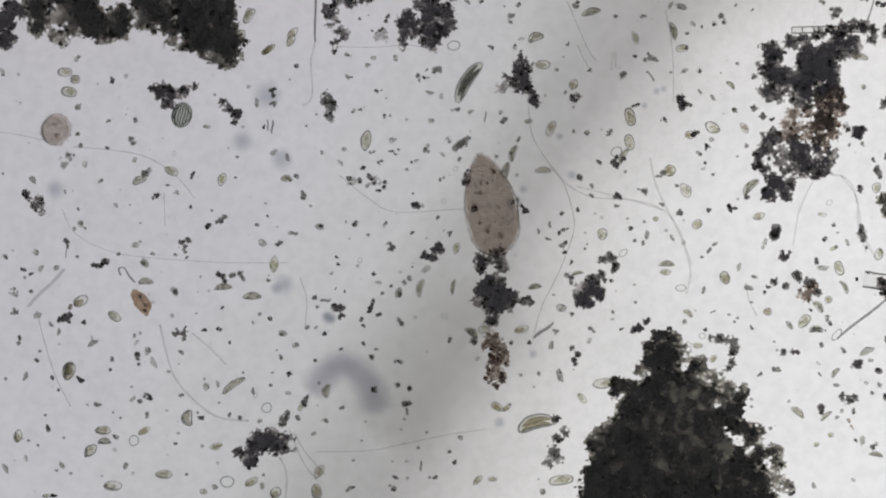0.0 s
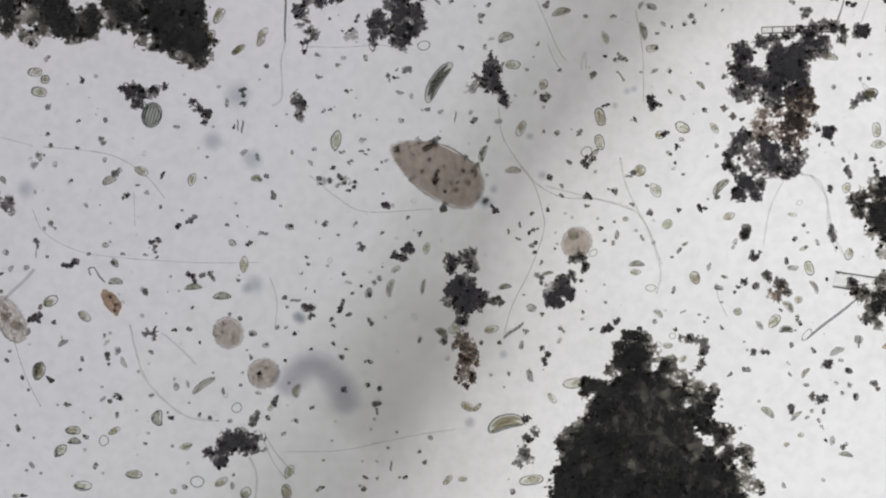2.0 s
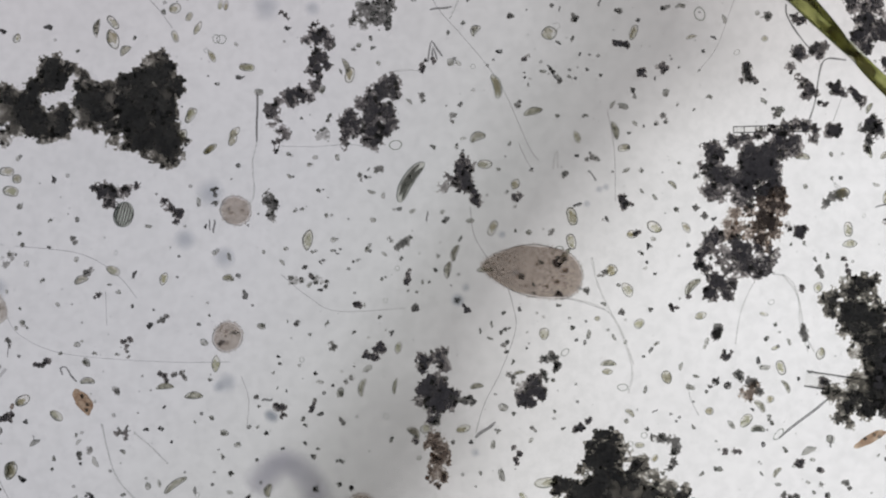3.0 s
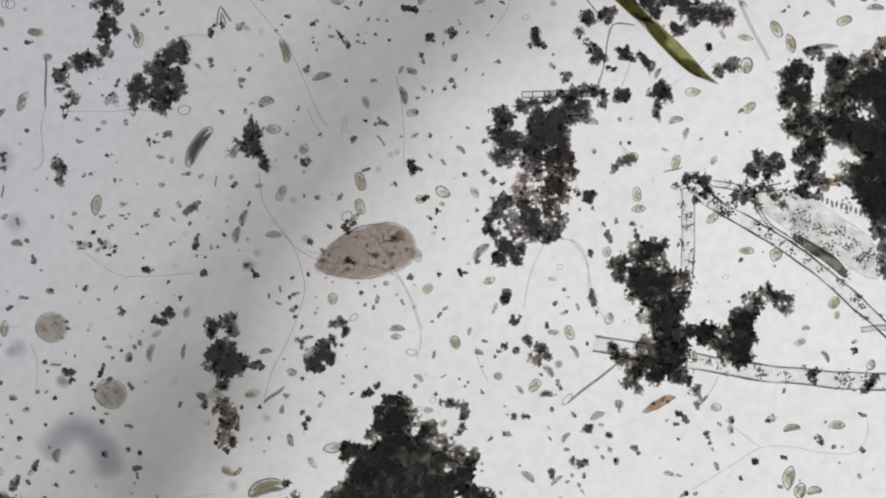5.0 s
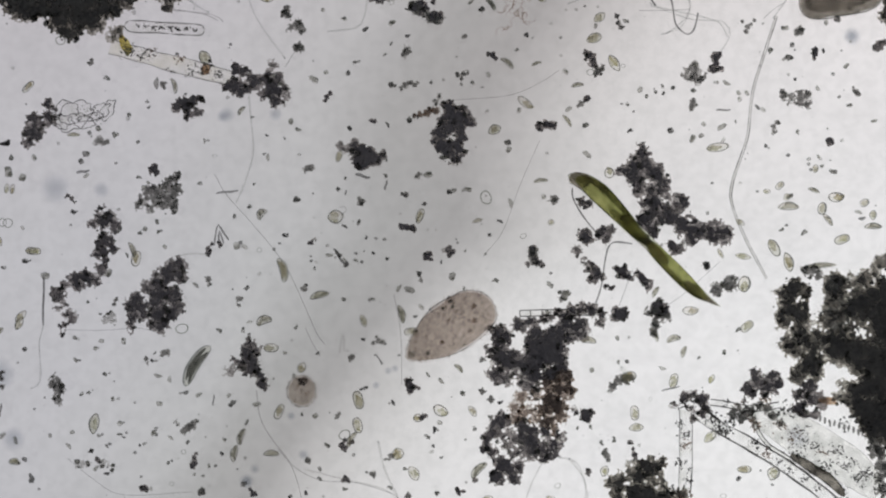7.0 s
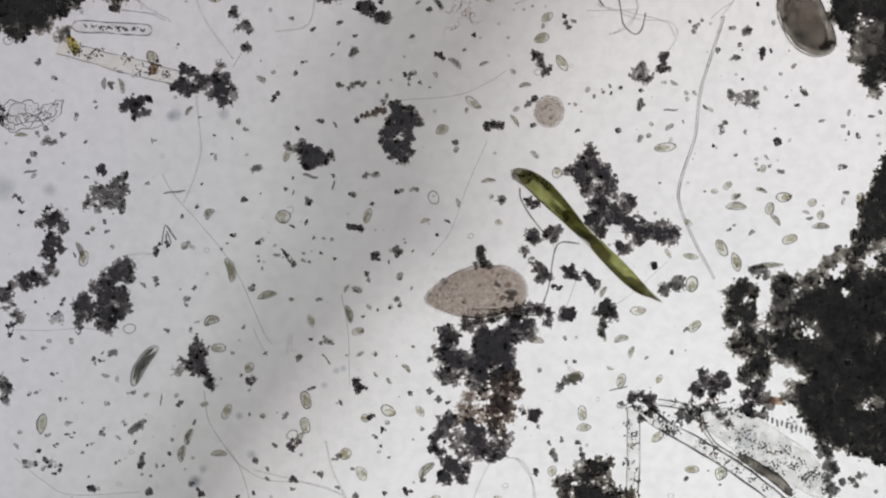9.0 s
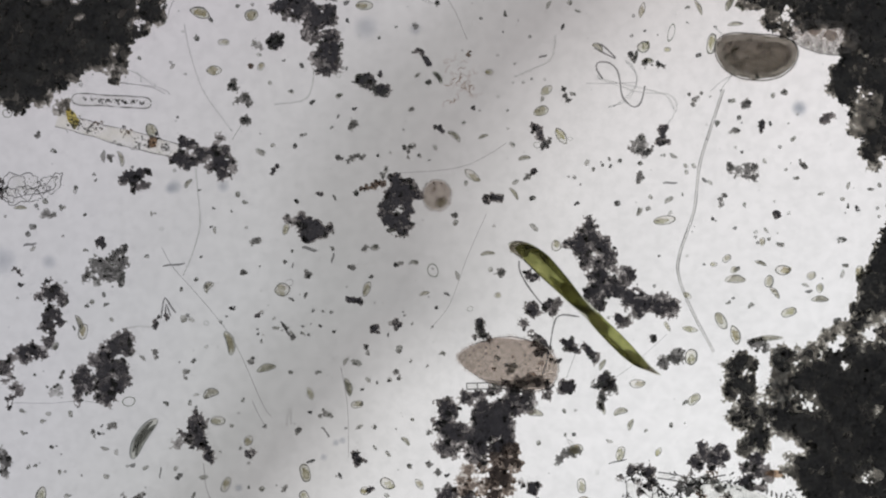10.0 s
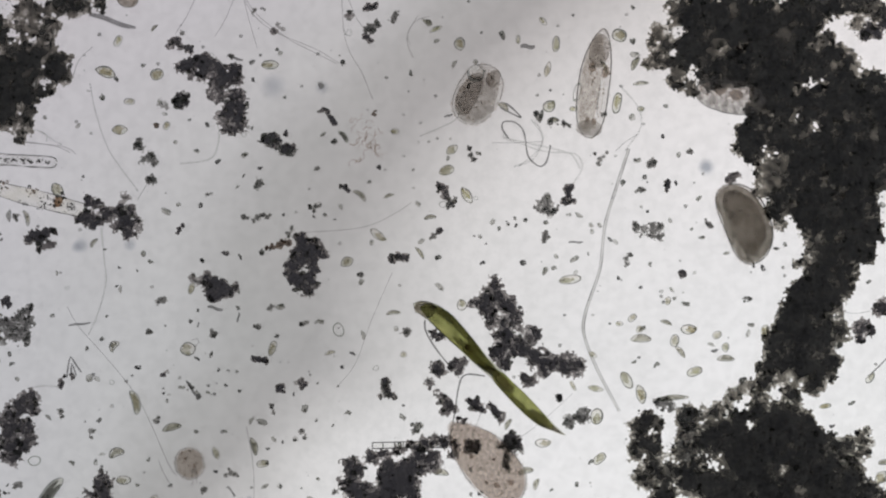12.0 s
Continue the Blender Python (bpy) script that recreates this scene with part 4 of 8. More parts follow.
def crumpled_shell(u, v):
    """A crumpled clear shell: thin folded walls, each an uneven loop (u, v, half axes, turn)."""
    top = place("crumpled_shell", u, v, 0, (1, 1, 1), "crumpled clear shell of a small animal with folded walls", "shell", "")
    rng = random.Random(19)
    for du, dv, a, b, turn in ((0, 0, 36, 22, 30), (-12, -6, 20, 24, 70), (14, 8, 22, 12, -20), (46, -8, 22, 11, 35), (60, -12, 10, 20, -30), (30, 2, 26, 6, 10), (-22, 10, 14, 12, 0)):
        seed = rng.random() * 50
        line = []
        for i in range(41):
            q = 2 * math.pi * i / 40
            r = 1 + 0.45 * noise.noise(Vector((2.2 * math.cos(q), 2.2 * math.sin(q), seed)))
            x, y = a * r * math.cos(q) / 1000, b * r * math.sin(q) / 1000
            c, d = math.cos(radians(turn)), math.sin(radians(turn))
            line.append((du / 1000 + x * c - y * d, -dv / 1000 + x * d + y * c))
        line = np.array(line)
        r = [0.0009 * (1 + 0.9 * noise.noise(Vector((i * 0.4, seed, 0)))) for i in range(41)]
        part("fold", mesh_of("fold", *sweep(line, np.array(r), 6), M_NEEDLE), top, "thin folded wall")
        part("membrane", mesh_of("membrane", [(*p, 0.002 + seed / 60000) for p in line[:-1]], [tuple(range(40))], M_MEMBRANE, False), top, "clear membrane")
    part("granular_content", joined("granular_content", granule_bits(rng, -0.036, 0.0, 0.002, 60, 0.008) + granule_bits(rng, 0.03, 0.004, 0.002, 30, 0.012), M_GRANULE), top, "dark granules", kind="stuff")


def silt():
    """The countless finest particles between the larger ones."""
    rng = random.Random(5)
    bits = []
    for _ in range(1300):
        u, v = rng.uniform(-60, 2400), rng.uniform(-800, 940)
        if noise.noise(Vector((u / 170, v / 170, 3.0))) < rng.random() * 0.9 - 0.55:
            continue
        s = (0.8 + 3.4 * rng.random() ** 2.6) / 1000
        p = SHARDS[rng.randrange(8)] * s
        x, y = xy(u, v)
        bits.append((p + np.array((x, y, s * 0.9)), ICO1[1]))
    bits += CRUMBS
    tagged(new("fine_silt", joined("fine_silt", bits, M_SILT)), "scattered fine grey silt particles on the slide", "silt", kind="stuff")


structure()
bloom()
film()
# The grey patch is drawn wider than its smear to deepen the background's shade.
smear("grey_smear_shade", "faint grey out-of-focus patch under the glass, widened with background shade", ((660, 790), (735, 712), (805, 642), (865, 572), (905, 522)), 0.14, smear_material("grey_smear_shade", (0.70, 0.70, 0.69), 0.62, 1.4))
smear("violet_smear", "violet-grey out-of-focus arched smear under the glass", ((540, 705), (572, 668), (605, 648), (640, 668), (660, 705), (668, 745)), 0.036, M_PURPLE)


# ---- what lies on the slide, kind by kind ----
filament(2.0, [(1685, -519), (1702, -497), (1700, -479), (1687, -461), (1660, -441)])
clump("dark", [(1397, -722, 7), (1405, -725, 5), (1390, -718, 5)])
clump("dark", [(1360, -707, 7, 0.8)])
clump("grey", [(1397, -685, 9, 0.9), (1410, -692, 6), (1390, -683, 6)])
clump("dark", [(1390, -670, 6), (1396, -662, 5)])
filament(2, [(1350, -683), (1354, -673), (1358, -683), (1364, -679), (1362, -671), (1353, -675)])
grain(1516, 495, 7)
grain(1465, 563, 10)
grain(1469, 572, 9)
grain(1435, 549, 6)
grain(1493, 620, 11)
grain(1451, 663, 8)
grain(1446, 642, 4)
grain(1658, 630, 6)
grain(1678, 664, 6)
grain(1788, 734, 9)
grain(1544, 696, 9)
grain(1511, 727, 9)
speck(1397, 576, 12)
speck(1454, 611, 9)
speck(1573, 601, 14)
speck(1535, 621, 16)
speck(1541, 638, 8)
speck(1480, 681, 8)
speck(1533, 678, 7)
speck(1769, 646, 12)
speck(1750, 637, 8)
speck(1674, 637, 8)
speck(1746, 712, 10)
speck(1662, 724, 11)
speck(1678, 728, 7)
speck(1708, 760, 9)
speck(1774, 673, 6)
speck(1568, 703, 11)
speck(1490, 728, 7)
speck(1481, 739, 7)
half_moon(1494, 508, 24, 9, -60)
clump("dark", [(1562, 502, 9), (1568, 499, 5)])
half_moon(1448, 543, 24, 12, -50)
diatom(1466, 531, 14, 12, 45)
diatom(1423, 569, 26, 16, 50)
pennate(1444, 584, 26, 12, 0)
clump("dark", [(1386, 624, 6, 0.8), (1403, 622, 5), (1411, 624, 4, 0.8)])
clump("dark", [(1516, 644, 8, 0.8), (1522, 641, 5)])
clump("dark", [(1554, 655, 5), (1558, 657, 4)])
half_moon(1478, 660, 20, 9, 50)
ring(1481, 593, 26, 12, 50)
needle(1574, 606, 22, 4, 85)
clump("grey", [(1558, 681, 6, 0.6)])
clump("grey", [(1601, 681, 5, 0.8), (1606, 689, 4), (1596, 679, 3)])
clump("dark", [(1678, 618, 6), (1683, 621, 4)])
clump("grey", [(1690, 630, 6, 0.9), (1696, 632, 4)])
clump("grey", [(1709, 600, 5, 0.7), (1712, 608, 4, 0.6)])
diatom(1744, 607, 18, 13, 0)
clump("grey", [(1770, 630, 6, 0.8)])
clump("dark", [(1726, 653, 6), (1730, 661, 4), (1734, 671, 4, 0.8), (1737, 681, 4, 0.6)])
clump("dark", [(1813, 703, 6, 0.9)])
clump("dark", [(1691, 759, 5, 0.8)])
clump("grey", [(1491, 703, 6, 0.8), (1502, 708, 7, 0.9), (1513, 704, 6, 0.9)])
clump("brown", [(1503, 744, 5, 0.4), (1506, 756, 5, 0.6)])
half_moon(1412, 730, 26, 12, -40)
clump("dark", [(1453, 721, 6, 0.9), (1455, 728, 5)])
half_moon(1462, 736, 24, 8, 40)
grain(1190, -592, 8)
grain(1210, -718, 6)
grain(1246, -563, 7)
grain(1349, -624, 10)
grain(1334, -484, 9)
grain(1232, -647, 7)
grain(1079, -523, 4)
speck(1109, -514, 8)
speck(1188, -508, 6)
speck(1033, -533, 8)
speck(1189, -624, 8)
speck(1314, -497, 8)
speck(1177, -462, 8)
speck(1053, -483, 7)
speck(1089, -467, 7)
speck(1238, -640, 8)
half_moon(1015, -685, 16, 6, 45)
clump("dark", [(1050, -659, 8, 0.9), (1057, -665, 6), (1042, -657, 6, 0.7), (1062, -653, 5, 0.6)])
clump("grey", [(1064, -677, 5, 0.8)])
clump("dark", [(1076, -649, 7, 0.9), (1080, -643, 4)])
clump("dark", [(1087, -625, 14), (1072, -617, 12), (1062, -615, 8), (1102, -627, 14), (1117, -615, 16), (1102, -607, 14), (1132, -605, 16), (1087, -607, 10), (1142, -595, 14), (1157, -607, 12), (1162, -595, 9), (1127, -590, 12), (1152, -615, 8), (1122, -575, 9), (1127, -563, 10, 0.8), (1137, -575, 8), (1117, -565, 6, 0.7), (1147, -565, 10), (1162, -567, 12), (1170, -557, 9), (1152, -545, 12), (1167, -540, 10)] +
      [(1172, -550, 8), (1147, -530, 10, 0.9), (1162, -525, 12), (1167, -510, 9), (1154, -503, 9), (1142, -507, 8, 0.7), (1137, -520, 8, 0.5), (1132, -530, 6, 0.6)])
ring(1116, -637, 10, 8, 0)
clump("dark", [(1060, -563, 8), (1068, -557, 8), (1054, -555, 7), (1062, -547, 6, 0.9), (1072, -565, 5)])
diatom(1020, -603, 22, 18, 20)
clump("grey", [(1027, -552, 8, 0.4), (1038, -548, 5, 0.4)])
clump("brown", [(1019, -513, 5, 0.7)])
diatom(1037, -512, 14, 10, 60)
ring(1174, -496, 9, 8, 0)
diatom(1220, -620, 28, 15, 0)
smudge(1222, -585, 30)
clump("grey", [(1152, -635, 4, 0.8), (1149, -638, 3)])
clump("dark", [(1226, -680, 6, 0.8)])
clump("grey", [(1235, -690, 5, 0.5), (1242, -685, 5, 0.5)])
clump("grey", [(1192, -717, 5, 0.5)])
clump("dark", [(1217, -487, 9, 0.9), (1225, -493, 8), (1207, -489, 5), (1232, -485, 7), (1247, -500, 5), (1227, -477, 7, 0.8)])
clump("dark", [(1250, -470, 9), (1245, -475, 6), (1260, -473, 5, 0.5)])
smudge(1309, -583, 16)
clump("grey", [(1310, -583, 6, 0.5)])
clump("dark", [(1314, -540, 5, 0.8), (1322, -537, 5, 0.7), (1308, -537, 4, 0.7)])
clump("dark", [(1330, -523, 6), (1334, -517, 5), (1326, -527, 4)])
clump("brown", [(1405, -532, 4, 0.7), (1407, -538, 3)])
filament(1.7, [(1168, -745), (1192, -707), (1222, -682), (1254, -667), (1302, -647), (1342, -623)])
filament(1.7, [(1172, -743), (1197, -709), (1226, -685), (1257, -663), (1304, -639), (1338, -622)])
filament(1.7, [(1174, -733), (1184, -695), (1197, -650)])
filament(1.6, [(1160, -747), (1140, -699), (1122, -670)])
filament(1.7, [(1090, -743), (1072, -705), (1052, -675)])
clump("dark", [(1273, -311, 10), (1278, -301, 14), (1293, -291, 18), (1308, -289, 10), (1263, -289, 8), (1273, -276, 16), (1263, -266, 14), (1253, -261, 9), (1251, -251, 7), (1288, -273, 16), (1263, -246, 14), (1273, -236, 14), (1288, -246, 14, 0.8), (1295, -256, 10), (1278, -223, 10, 0.9), (1288, -216, 7), (1293, -236, 10)], [(1283, -261, 6, 0.9)])
clump("dark", [(1110, -243, 9, 0.8), (1118, -236, 12), (1128, -229, 12), (1113, -221, 10), (1125, -216, 12), (1138, -221, 12), (1148, -221, 9), (1155, -224, 6), (1118, -209, 8), (1093, -238, 6, 0.6), (1085, -243, 4, 0.6)])
diatom(1081, -224, 20, 10, 70)
grain(1165, -218, 6)
clump("grey", [(738, -156, 10, 0.8), (748, -163, 12, 0.8), (763, -156, 12, 0.8), (758, -143, 10, 0.75), (778, -171, 12, 0.85), (788, -183, 10, 0.9), (793, -166, 10, 0.9), (783, -151, 10, 0.85), (788, -139, 9, 0.8), (791, -129, 4), (748, -133, 8, 0.6), (728, -138, 6), (768, -139, 8, 0.7), (795, -193, 5)])
clump("dark", [(788, -26, 17), (798, -36, 8), (778, -16, 14), (798, -13, 12, 0.9), (773, -4, 10), (758, 4, 14, 0.9), (743, 7, 10, 0.6), (763, 19, 16), (758, 34, 14), (778, 19, 10), (788, 24, 16, 0.9), (795, 44, 14, 0.9), (783, 54, 14, 0.9), (763, 54, 18), (768, 74, 12), (753, 74, 8, 0.7), (723, 34, 12), (713, 44, 10), (733, 44, 12), (718, 59, 12), (713, 74, 8), (723, 24, 6)] +
      [(738, 59, 8), (758, -19, 6, 0.6)])
grain(1092, -185, 6)
grain(1091, -100, 9)
grain(1130, -80, 6)
grain(1111, -40, 8)
grain(1032, -39, 6)
grain(1142, -52, 6)
grain(1167, -43, 6)
grain(1037, -25, 6)
grain(1141, 29, 7)
grain(1163, -191, 8)
grain(1366, -109, 9)
grain(1348, -85, 8)
grain(1305, -57, 5)
grain(1340, -51, 5)
grain(1262, -37, 6)
grain(1303, 9, 6)
grain(1242, 47, 6)
grain(1218, 59, 5)
grain(1357, -5, 10)
grain(1331, 18, 6)
grain(727, -187, 8)
grain(613, -125, 10)
grain(834, -177, 7)
grain(931, -175, 5)
grain(896, -118, 7)
grain(761, -90, 8)
grain(729, -89, 7)
grain(987, -83, 10)
grain(923, -136, 7)
grain(706, -49, 8)
grain(637, 34, 6)
grain(658, 55, 6)
grain(870, 84, 9)
grain(910, 84, 9)
grain(1005, 79, 7)
grain(670, -364, 10)
grain(683, -261, 9)
grain(710, -297, 8)
grain(928, -293, 6)
grain(725, -249, 6)
grain(1009, -271, 9)
grain(953, -261, 5)
grain(985, -256, 5)
grain(949, -228, 6)
grain(741, -321, 6)
grain(745, -311, 6)
grain(1173, -423, 7)
grain(1203, -437, 8)
grain(1161, -403, 6)
grain(1244, -355, 7)
grain(1413, -438, 9)
grain(1395, -412, 8)
grain(1334, -346, 5)
grain(1167, -280, 9)
grain(1205, -288, 11)
grain(1100, -273, 9)
grain(1300, 195, 10)
grain(1366, 212, 8)
grain(1573, 97, 10)
grain(1575, 141, 7)
grain(1503, 256, 7)
grain(1526, 256, 8)
grain(1545, 283, 8)
grain(1568, 278, 9)
speck(1116, -107, 8)
speck(1063, -49, 8)
speck(1089, 29, 7)
speck(1238, -191, 12)
speck(1309, -166, 9)
speck(1281, -12, 13)
speck(1187, 9, 9)
speck(1206, 11, 13)
speck(1226, 43, 8)
speck(1385, -141, 10)
speck(1443, -153, 8)
speck(634, -189, 8)
speck(759, -108, 8)
speck(738, -96, 8)
speck(773, -64, 8)
speck(900, -66, 12)
speck(914, -65, 9)
speck(673, -18, 12)
speck(918, 9, 8)
speck(828, 4, 8)
speck(923, 69, 7)
speck(758, -354, 12)
speck(655, -273, 9)
speck(633, -228, 12)
speck(625, -215, 9)
speck(843, -251, 6)
speck(688, -263, 7)
speck(996, -286, 9)
speck(955, -223, 8)
speck(1173, -459, 8)
speck(1128, -449, 8)
speck(1097, -371, 8)
speck(1058, -373, 8)
speck(1036, -361, 12)
speck(1345, -369, 9)
speck(1318, -354, 7)
speck(1400, -305, 8)
speck(1381, -236, 10)
speck(1305, 113, 6)
speck(1321, 259, 8)
speck(1591, 139, 7)
speck(1528, 154, 8)
speck(1653, 151, 8)
clump("grey", [(1023, -201, 6, 0.7), (1031, -203, 6, 0.8)])
needle(1123, -189, 28, 6, -12)
clump("grey", [(1078, -166, 4, 0.8)])
needle(1093, -160, 10, 3, 85)
clump("grey", [(1120, -143, 6, 0.8), (1117, -149, 4)])
diatom(1075, -117, 26, 22, 10)
filament(1.4, [(1081, -133), (1091, -135), (1094, -128), (1088, -123), (1086, -117)])
clump("dark", [(1033, -71, 4), (1037, -75, 4), (1028, -69, 3)])
clump("grey", [(1078, -55, 2.5), (1083, -49, 3), (1088, -41, 3), (1094, -33, 4)])
half_moon(1046, 22, 32, 14, 15)
clump("grey", [(1019, 11, 5, 0.5), (1023, 4, 3)])
clump("grey", [(1219, -189, 5, 0.7), (1223, -193, 4, 0.7)])
needle(1164, -173, 18, 4, 80)
clump("grey", [(1199, -157, 5, 0.8), (1193, -158, 3)])
clump("grey", [(1276, -162, 5, 0.8), (1284, -165, 4, 0.7)])
ring(1341, -151, 26, 20, -70)
crumb(1341, -154, 5)
clump("grey", [(1231, -140, 4, 0.9)])
diatom(1224, -118, 26, 12, 70)
clump("dark", [(1192, -99, 6, 0.9), (1201, -98, 6), (1210, -98, 6), (1215, -93, 4), (1188, -103, 3)])
half_moon(1326, -110, 18, 8, 15)
clump("dark", [(1236, -48, 7), (1241, -50, 6), (1233, -43, 4), (1243, -43, 4)])
clump("dark", [(1273, -57, 6), (1277, -63, 4), (1281, -55, 5), (1265, -57, 3), (1277, -49, 3)])
clump("grey", [(1222, -16, 4, 0.9), (1225, -6, 4, 0.8)])
clump("grey", [(1277, 29, 5, 0.8), (1282, 40, 4), (1266, 42, 4, 0.8)])
half_moon(1191, 55, 30, 13, -75)
diatom(1124, 67, 22, 11, -70)
diatom(1207, 86, 20, 12, 10)
clump("grey", [(1215, 85, 4)])
ring(1407, -83, 12, 9, 30)
clump("dark", [(1426, -59, 6), (1424, -51, 5), (1428, -43, 5, 0.8), (1435, -35, 5, 0.6), (1441, -31, 4, 0.5), (1415, -33, 4, 0.4)])
half_moon(1438, -181, 24, 8, 5)
clump("dark", [(753, -201, 9, 0.9), (759, -195, 6)])
needle(628, -197, 24, 5, 12)
clump("dark", [(600, -153, 4), (609, -149, 5, 0.8), (613, -143, 3)])
smudge(653, -166, 18)
half_moon(944, -122, 20, 14, 50)
clump("grey", [(1005, -147, 5, 0.9)])
clump("dark", [(850, -61, 5), (849, -53, 6, 0.9), (855, -69, 3)])
clump("dark", [(869, -71, 4), (871, -65, 3)])
ring(940, -58, 9, 9, 0)
half_moon(715, -59, 26, 10, -70)
diatom(722, -43, 26, 15, 80)
pennate(981, -23, 44, 15, -75, True)
clump("grey", [(849, -6, 5, 0.8), (852, 4, 4, 0.7)])
clump("grey", [(904, 29, 5, 0.5), (904, 39, 3)])
clump("grey", [(685, 31, 4, 0.8), (683, 39, 3)])
clump("grey", [(678, 59, 8, 0.35), (683, 69, 6, 0.3), (668, 64, 6, 0.3)])
ring(803, 81, 24, 18, 10)
half_moon(948, 67, 26, 16, 20)
ring(588, -429, 18, 16, 0)
clump("grey", [(641, -389, 4), (643, -394, 3)])
clump("grey", [(771, -351, 6, 0.8)])
half_moon(789, -349, 26, 9, -75)
diatom(843, -399, 24, 18, -60)
smudge(878, -301, 17)
smudge(870, -297, 13)
half_moon(908, -305, 18, 8, 50)
smudge(965, -301, 15)
clump("grey", [(658, -253, 7, 0.7), (666, -249, 6, 0.7), (651, -249, 5, 0.6)])
half_moon(611, -262, 22, 8, 0)
ring(861, -225, 8, 6, 0)
clump("grey", [(1005, -416, 6, 0.8)])
clump("grey", [(1200, -411, 7, 0.9), (1197, -405, 5)])
clump("grey", [(1107, -390, 4, 0.7)])
clump("dark", [(1060, -329, 5, 0.9), (1057, -323, 4), (1066, -336, 4)])
clump("grey", [(1173, -350, 5, 0.9), (1179, -349, 3)])
clump("grey", [(1199, -351, 6, 0.8), (1192, -345, 4, 0.8), (1207, -353, 4)])
clump("grey", [(1215, -349, 4, 0.8), (1220, -353, 3)])
clump("grey", [(1291, -368, 4), (1301, -369, 4), (1308, -373, 3), (1298, -361, 3), (1297, -353, 4)])
clump("grey", [(1303, -435, 5, 0.7)])
clump("dark", [(1352, -403, 6, 0.9), (1358, -397, 4), (1345, -405, 3)])
half_moon(1379, -389, 26, 10, -40)
half_moon(1430, -388, 18, 6, 20)
diatom(1411, -319, 30, 13, -38)
diatom(1356, -271, 22, 16, 25)
clump("grey", [(1379, -248, 5, 0.8)])
clump("dark", [(1138, -288, 4), (1144, -287, 4, 0.8)])
clump("brown", [(1223, -298, 6, 0.8), (1238, -302, 7, 0.8), (1251, -305, 7, 0.8), (1213, -296, 4)])
clump("grey", [(1253, -321, 5, 0.5), (1258, -329, 4, 0.4)])
clump("grey", [(1335, -484, 5, 0.8)])
half_moon(1293, 151, 18, 8, -45)
clump("grey", [(1335, 136, 5, 0.8)])
clump("grey", [(1335, 192, 6, 0.9)])
clump("grey", [(1349, 207, 7, 0.9)])
diatom(1317, 227, 20, 11, -55)
clump("grey", [(1350, 237, 5, 0.8)])
half_moon(1328, 331, 34, 14, 45)
clump("dark", [(1322, 349, 5, 0.8)])
clump("dark", [(1291, 365, 4), (1293, 371, 4), (1301, 369, 3)])
half_moon(1523, 102, 24, 12, -5)
half_moon(1639, 91, 26, 9, -60)
clump("grey", [(1573, 171, 7, 0.8), (1568, 179, 5, 0.7), (1580, 171, 4, 0.7)])
diatom(1593, 166, 26, 16, 15)
filament(2.2, [(1589, 161), (1581, 154), (1579, 147)])
diatom(1604, 230, 24, 14, -85)
diatom(1607, 256, 24, 13, 5)
clump("dark", [(1519, 232, 7, 0.8), (1528, 231, 6, 0.7), (1513, 227, 4, 0.5), (1521, 241, 5)])
filament(2, [(1498, 215), (1503, 225), (1511, 234)])
clump("grey", [(1551, 299, 6, 0.8), (1555, 307, 6, 0.8), (1557, 314, 4)])
clump("dark", [(1596, 283, 5, 0.8), (1601, 294, 3), (1605, 304, 6)])
diatom(1551, 333, 18, 14, 70)
clump("dark", [(1522, 335, 6, 0.8)])
ring(1468, 359, 12, 9, 30)
ring(1632, 206, 8, 6, 80)
grain(729, 413, 8)
grain(797, 414, 9)
grain(775, 385, 7)
grain(795, 603, 9)
grain(937, 606, 8)
grain(1085, 553, 8)
grain(973, 398, 9)
grain(970, 423, 9)
grain(953, 410, 8)
grain(1011, 465, 8)
grain(1116, 405, 9)
grain(1100, 583, 8)
grain(1082, 497, 8)
grain(1012, 557, 8)
grain(953, 661, 9)
grain(985, 587, 8)
grain(708, 642, 9)
grain(1035, 440, 5)
speck(753, 476, 12)
speck(705, 518, 14)
speck(976, 611, 10)
speck(845, 635, 10)
speck(1042, 603, 8)
speck(993, 545, 14)
speck(990, 664, 14)
clump("dark", [(775, 437, 7), (768, 442, 5), (780, 444, 5, 0.8), (752, 453, 6), (762, 456, 6), (770, 457, 5), (746, 455, 3)])
diatom(808, 440, 20, 11, 75)
clump("grey", [(716, 500, 5, 0.5), (725, 493, 5, 0.4)])
half_moon(744, 510, 30, 12, 75)
half_moon(802, 508, 26, 8, 80)
clump("grey", [(706, 566, 4, 0.9), (710, 573, 4, 0.8)])
ring(786, 561, 12, 9, -30)
half_moon(835, 590, 26, 14, -40)
clump("dark", [(837, 605, 6, 0.8)])
diatom(855, 583, 16, 14, 30)
diatom(923, 583, 24, 12, 15)
clump("grey", [(870, 570, 7), (876, 568, 5)])
clump("grey", [(905, 607, 4, 0.8)])
smudge(945, 630, 11)
clump("dark", [(1013, 617, 4), (1023, 627, 5), (1016, 637, 5, 0.8), (1019, 645, 3)])
clump("grey", [(1045, 583, 5, 0.6), (1050, 586, 3)])
half_moon(947, 508, 22, 10, 8)
clump("grey", [(1003, 488, 5, 0.8), (1010, 492, 5, 0.8), (1011, 502, 3)])
half_moon(1022, 484, 20, 7, 10)
diatom(1066, 415, 20, 16, 85)
clump("grey", [(996, 408, 5, 0.8), (990, 413, 4, 0.8), (1004, 405, 3)])
clump("grey", [(993, 436, 5, 0.9), (998, 446, 4, 0.8), (1000, 430, 3)])
ring(1103, 448, 18, 11, 40)
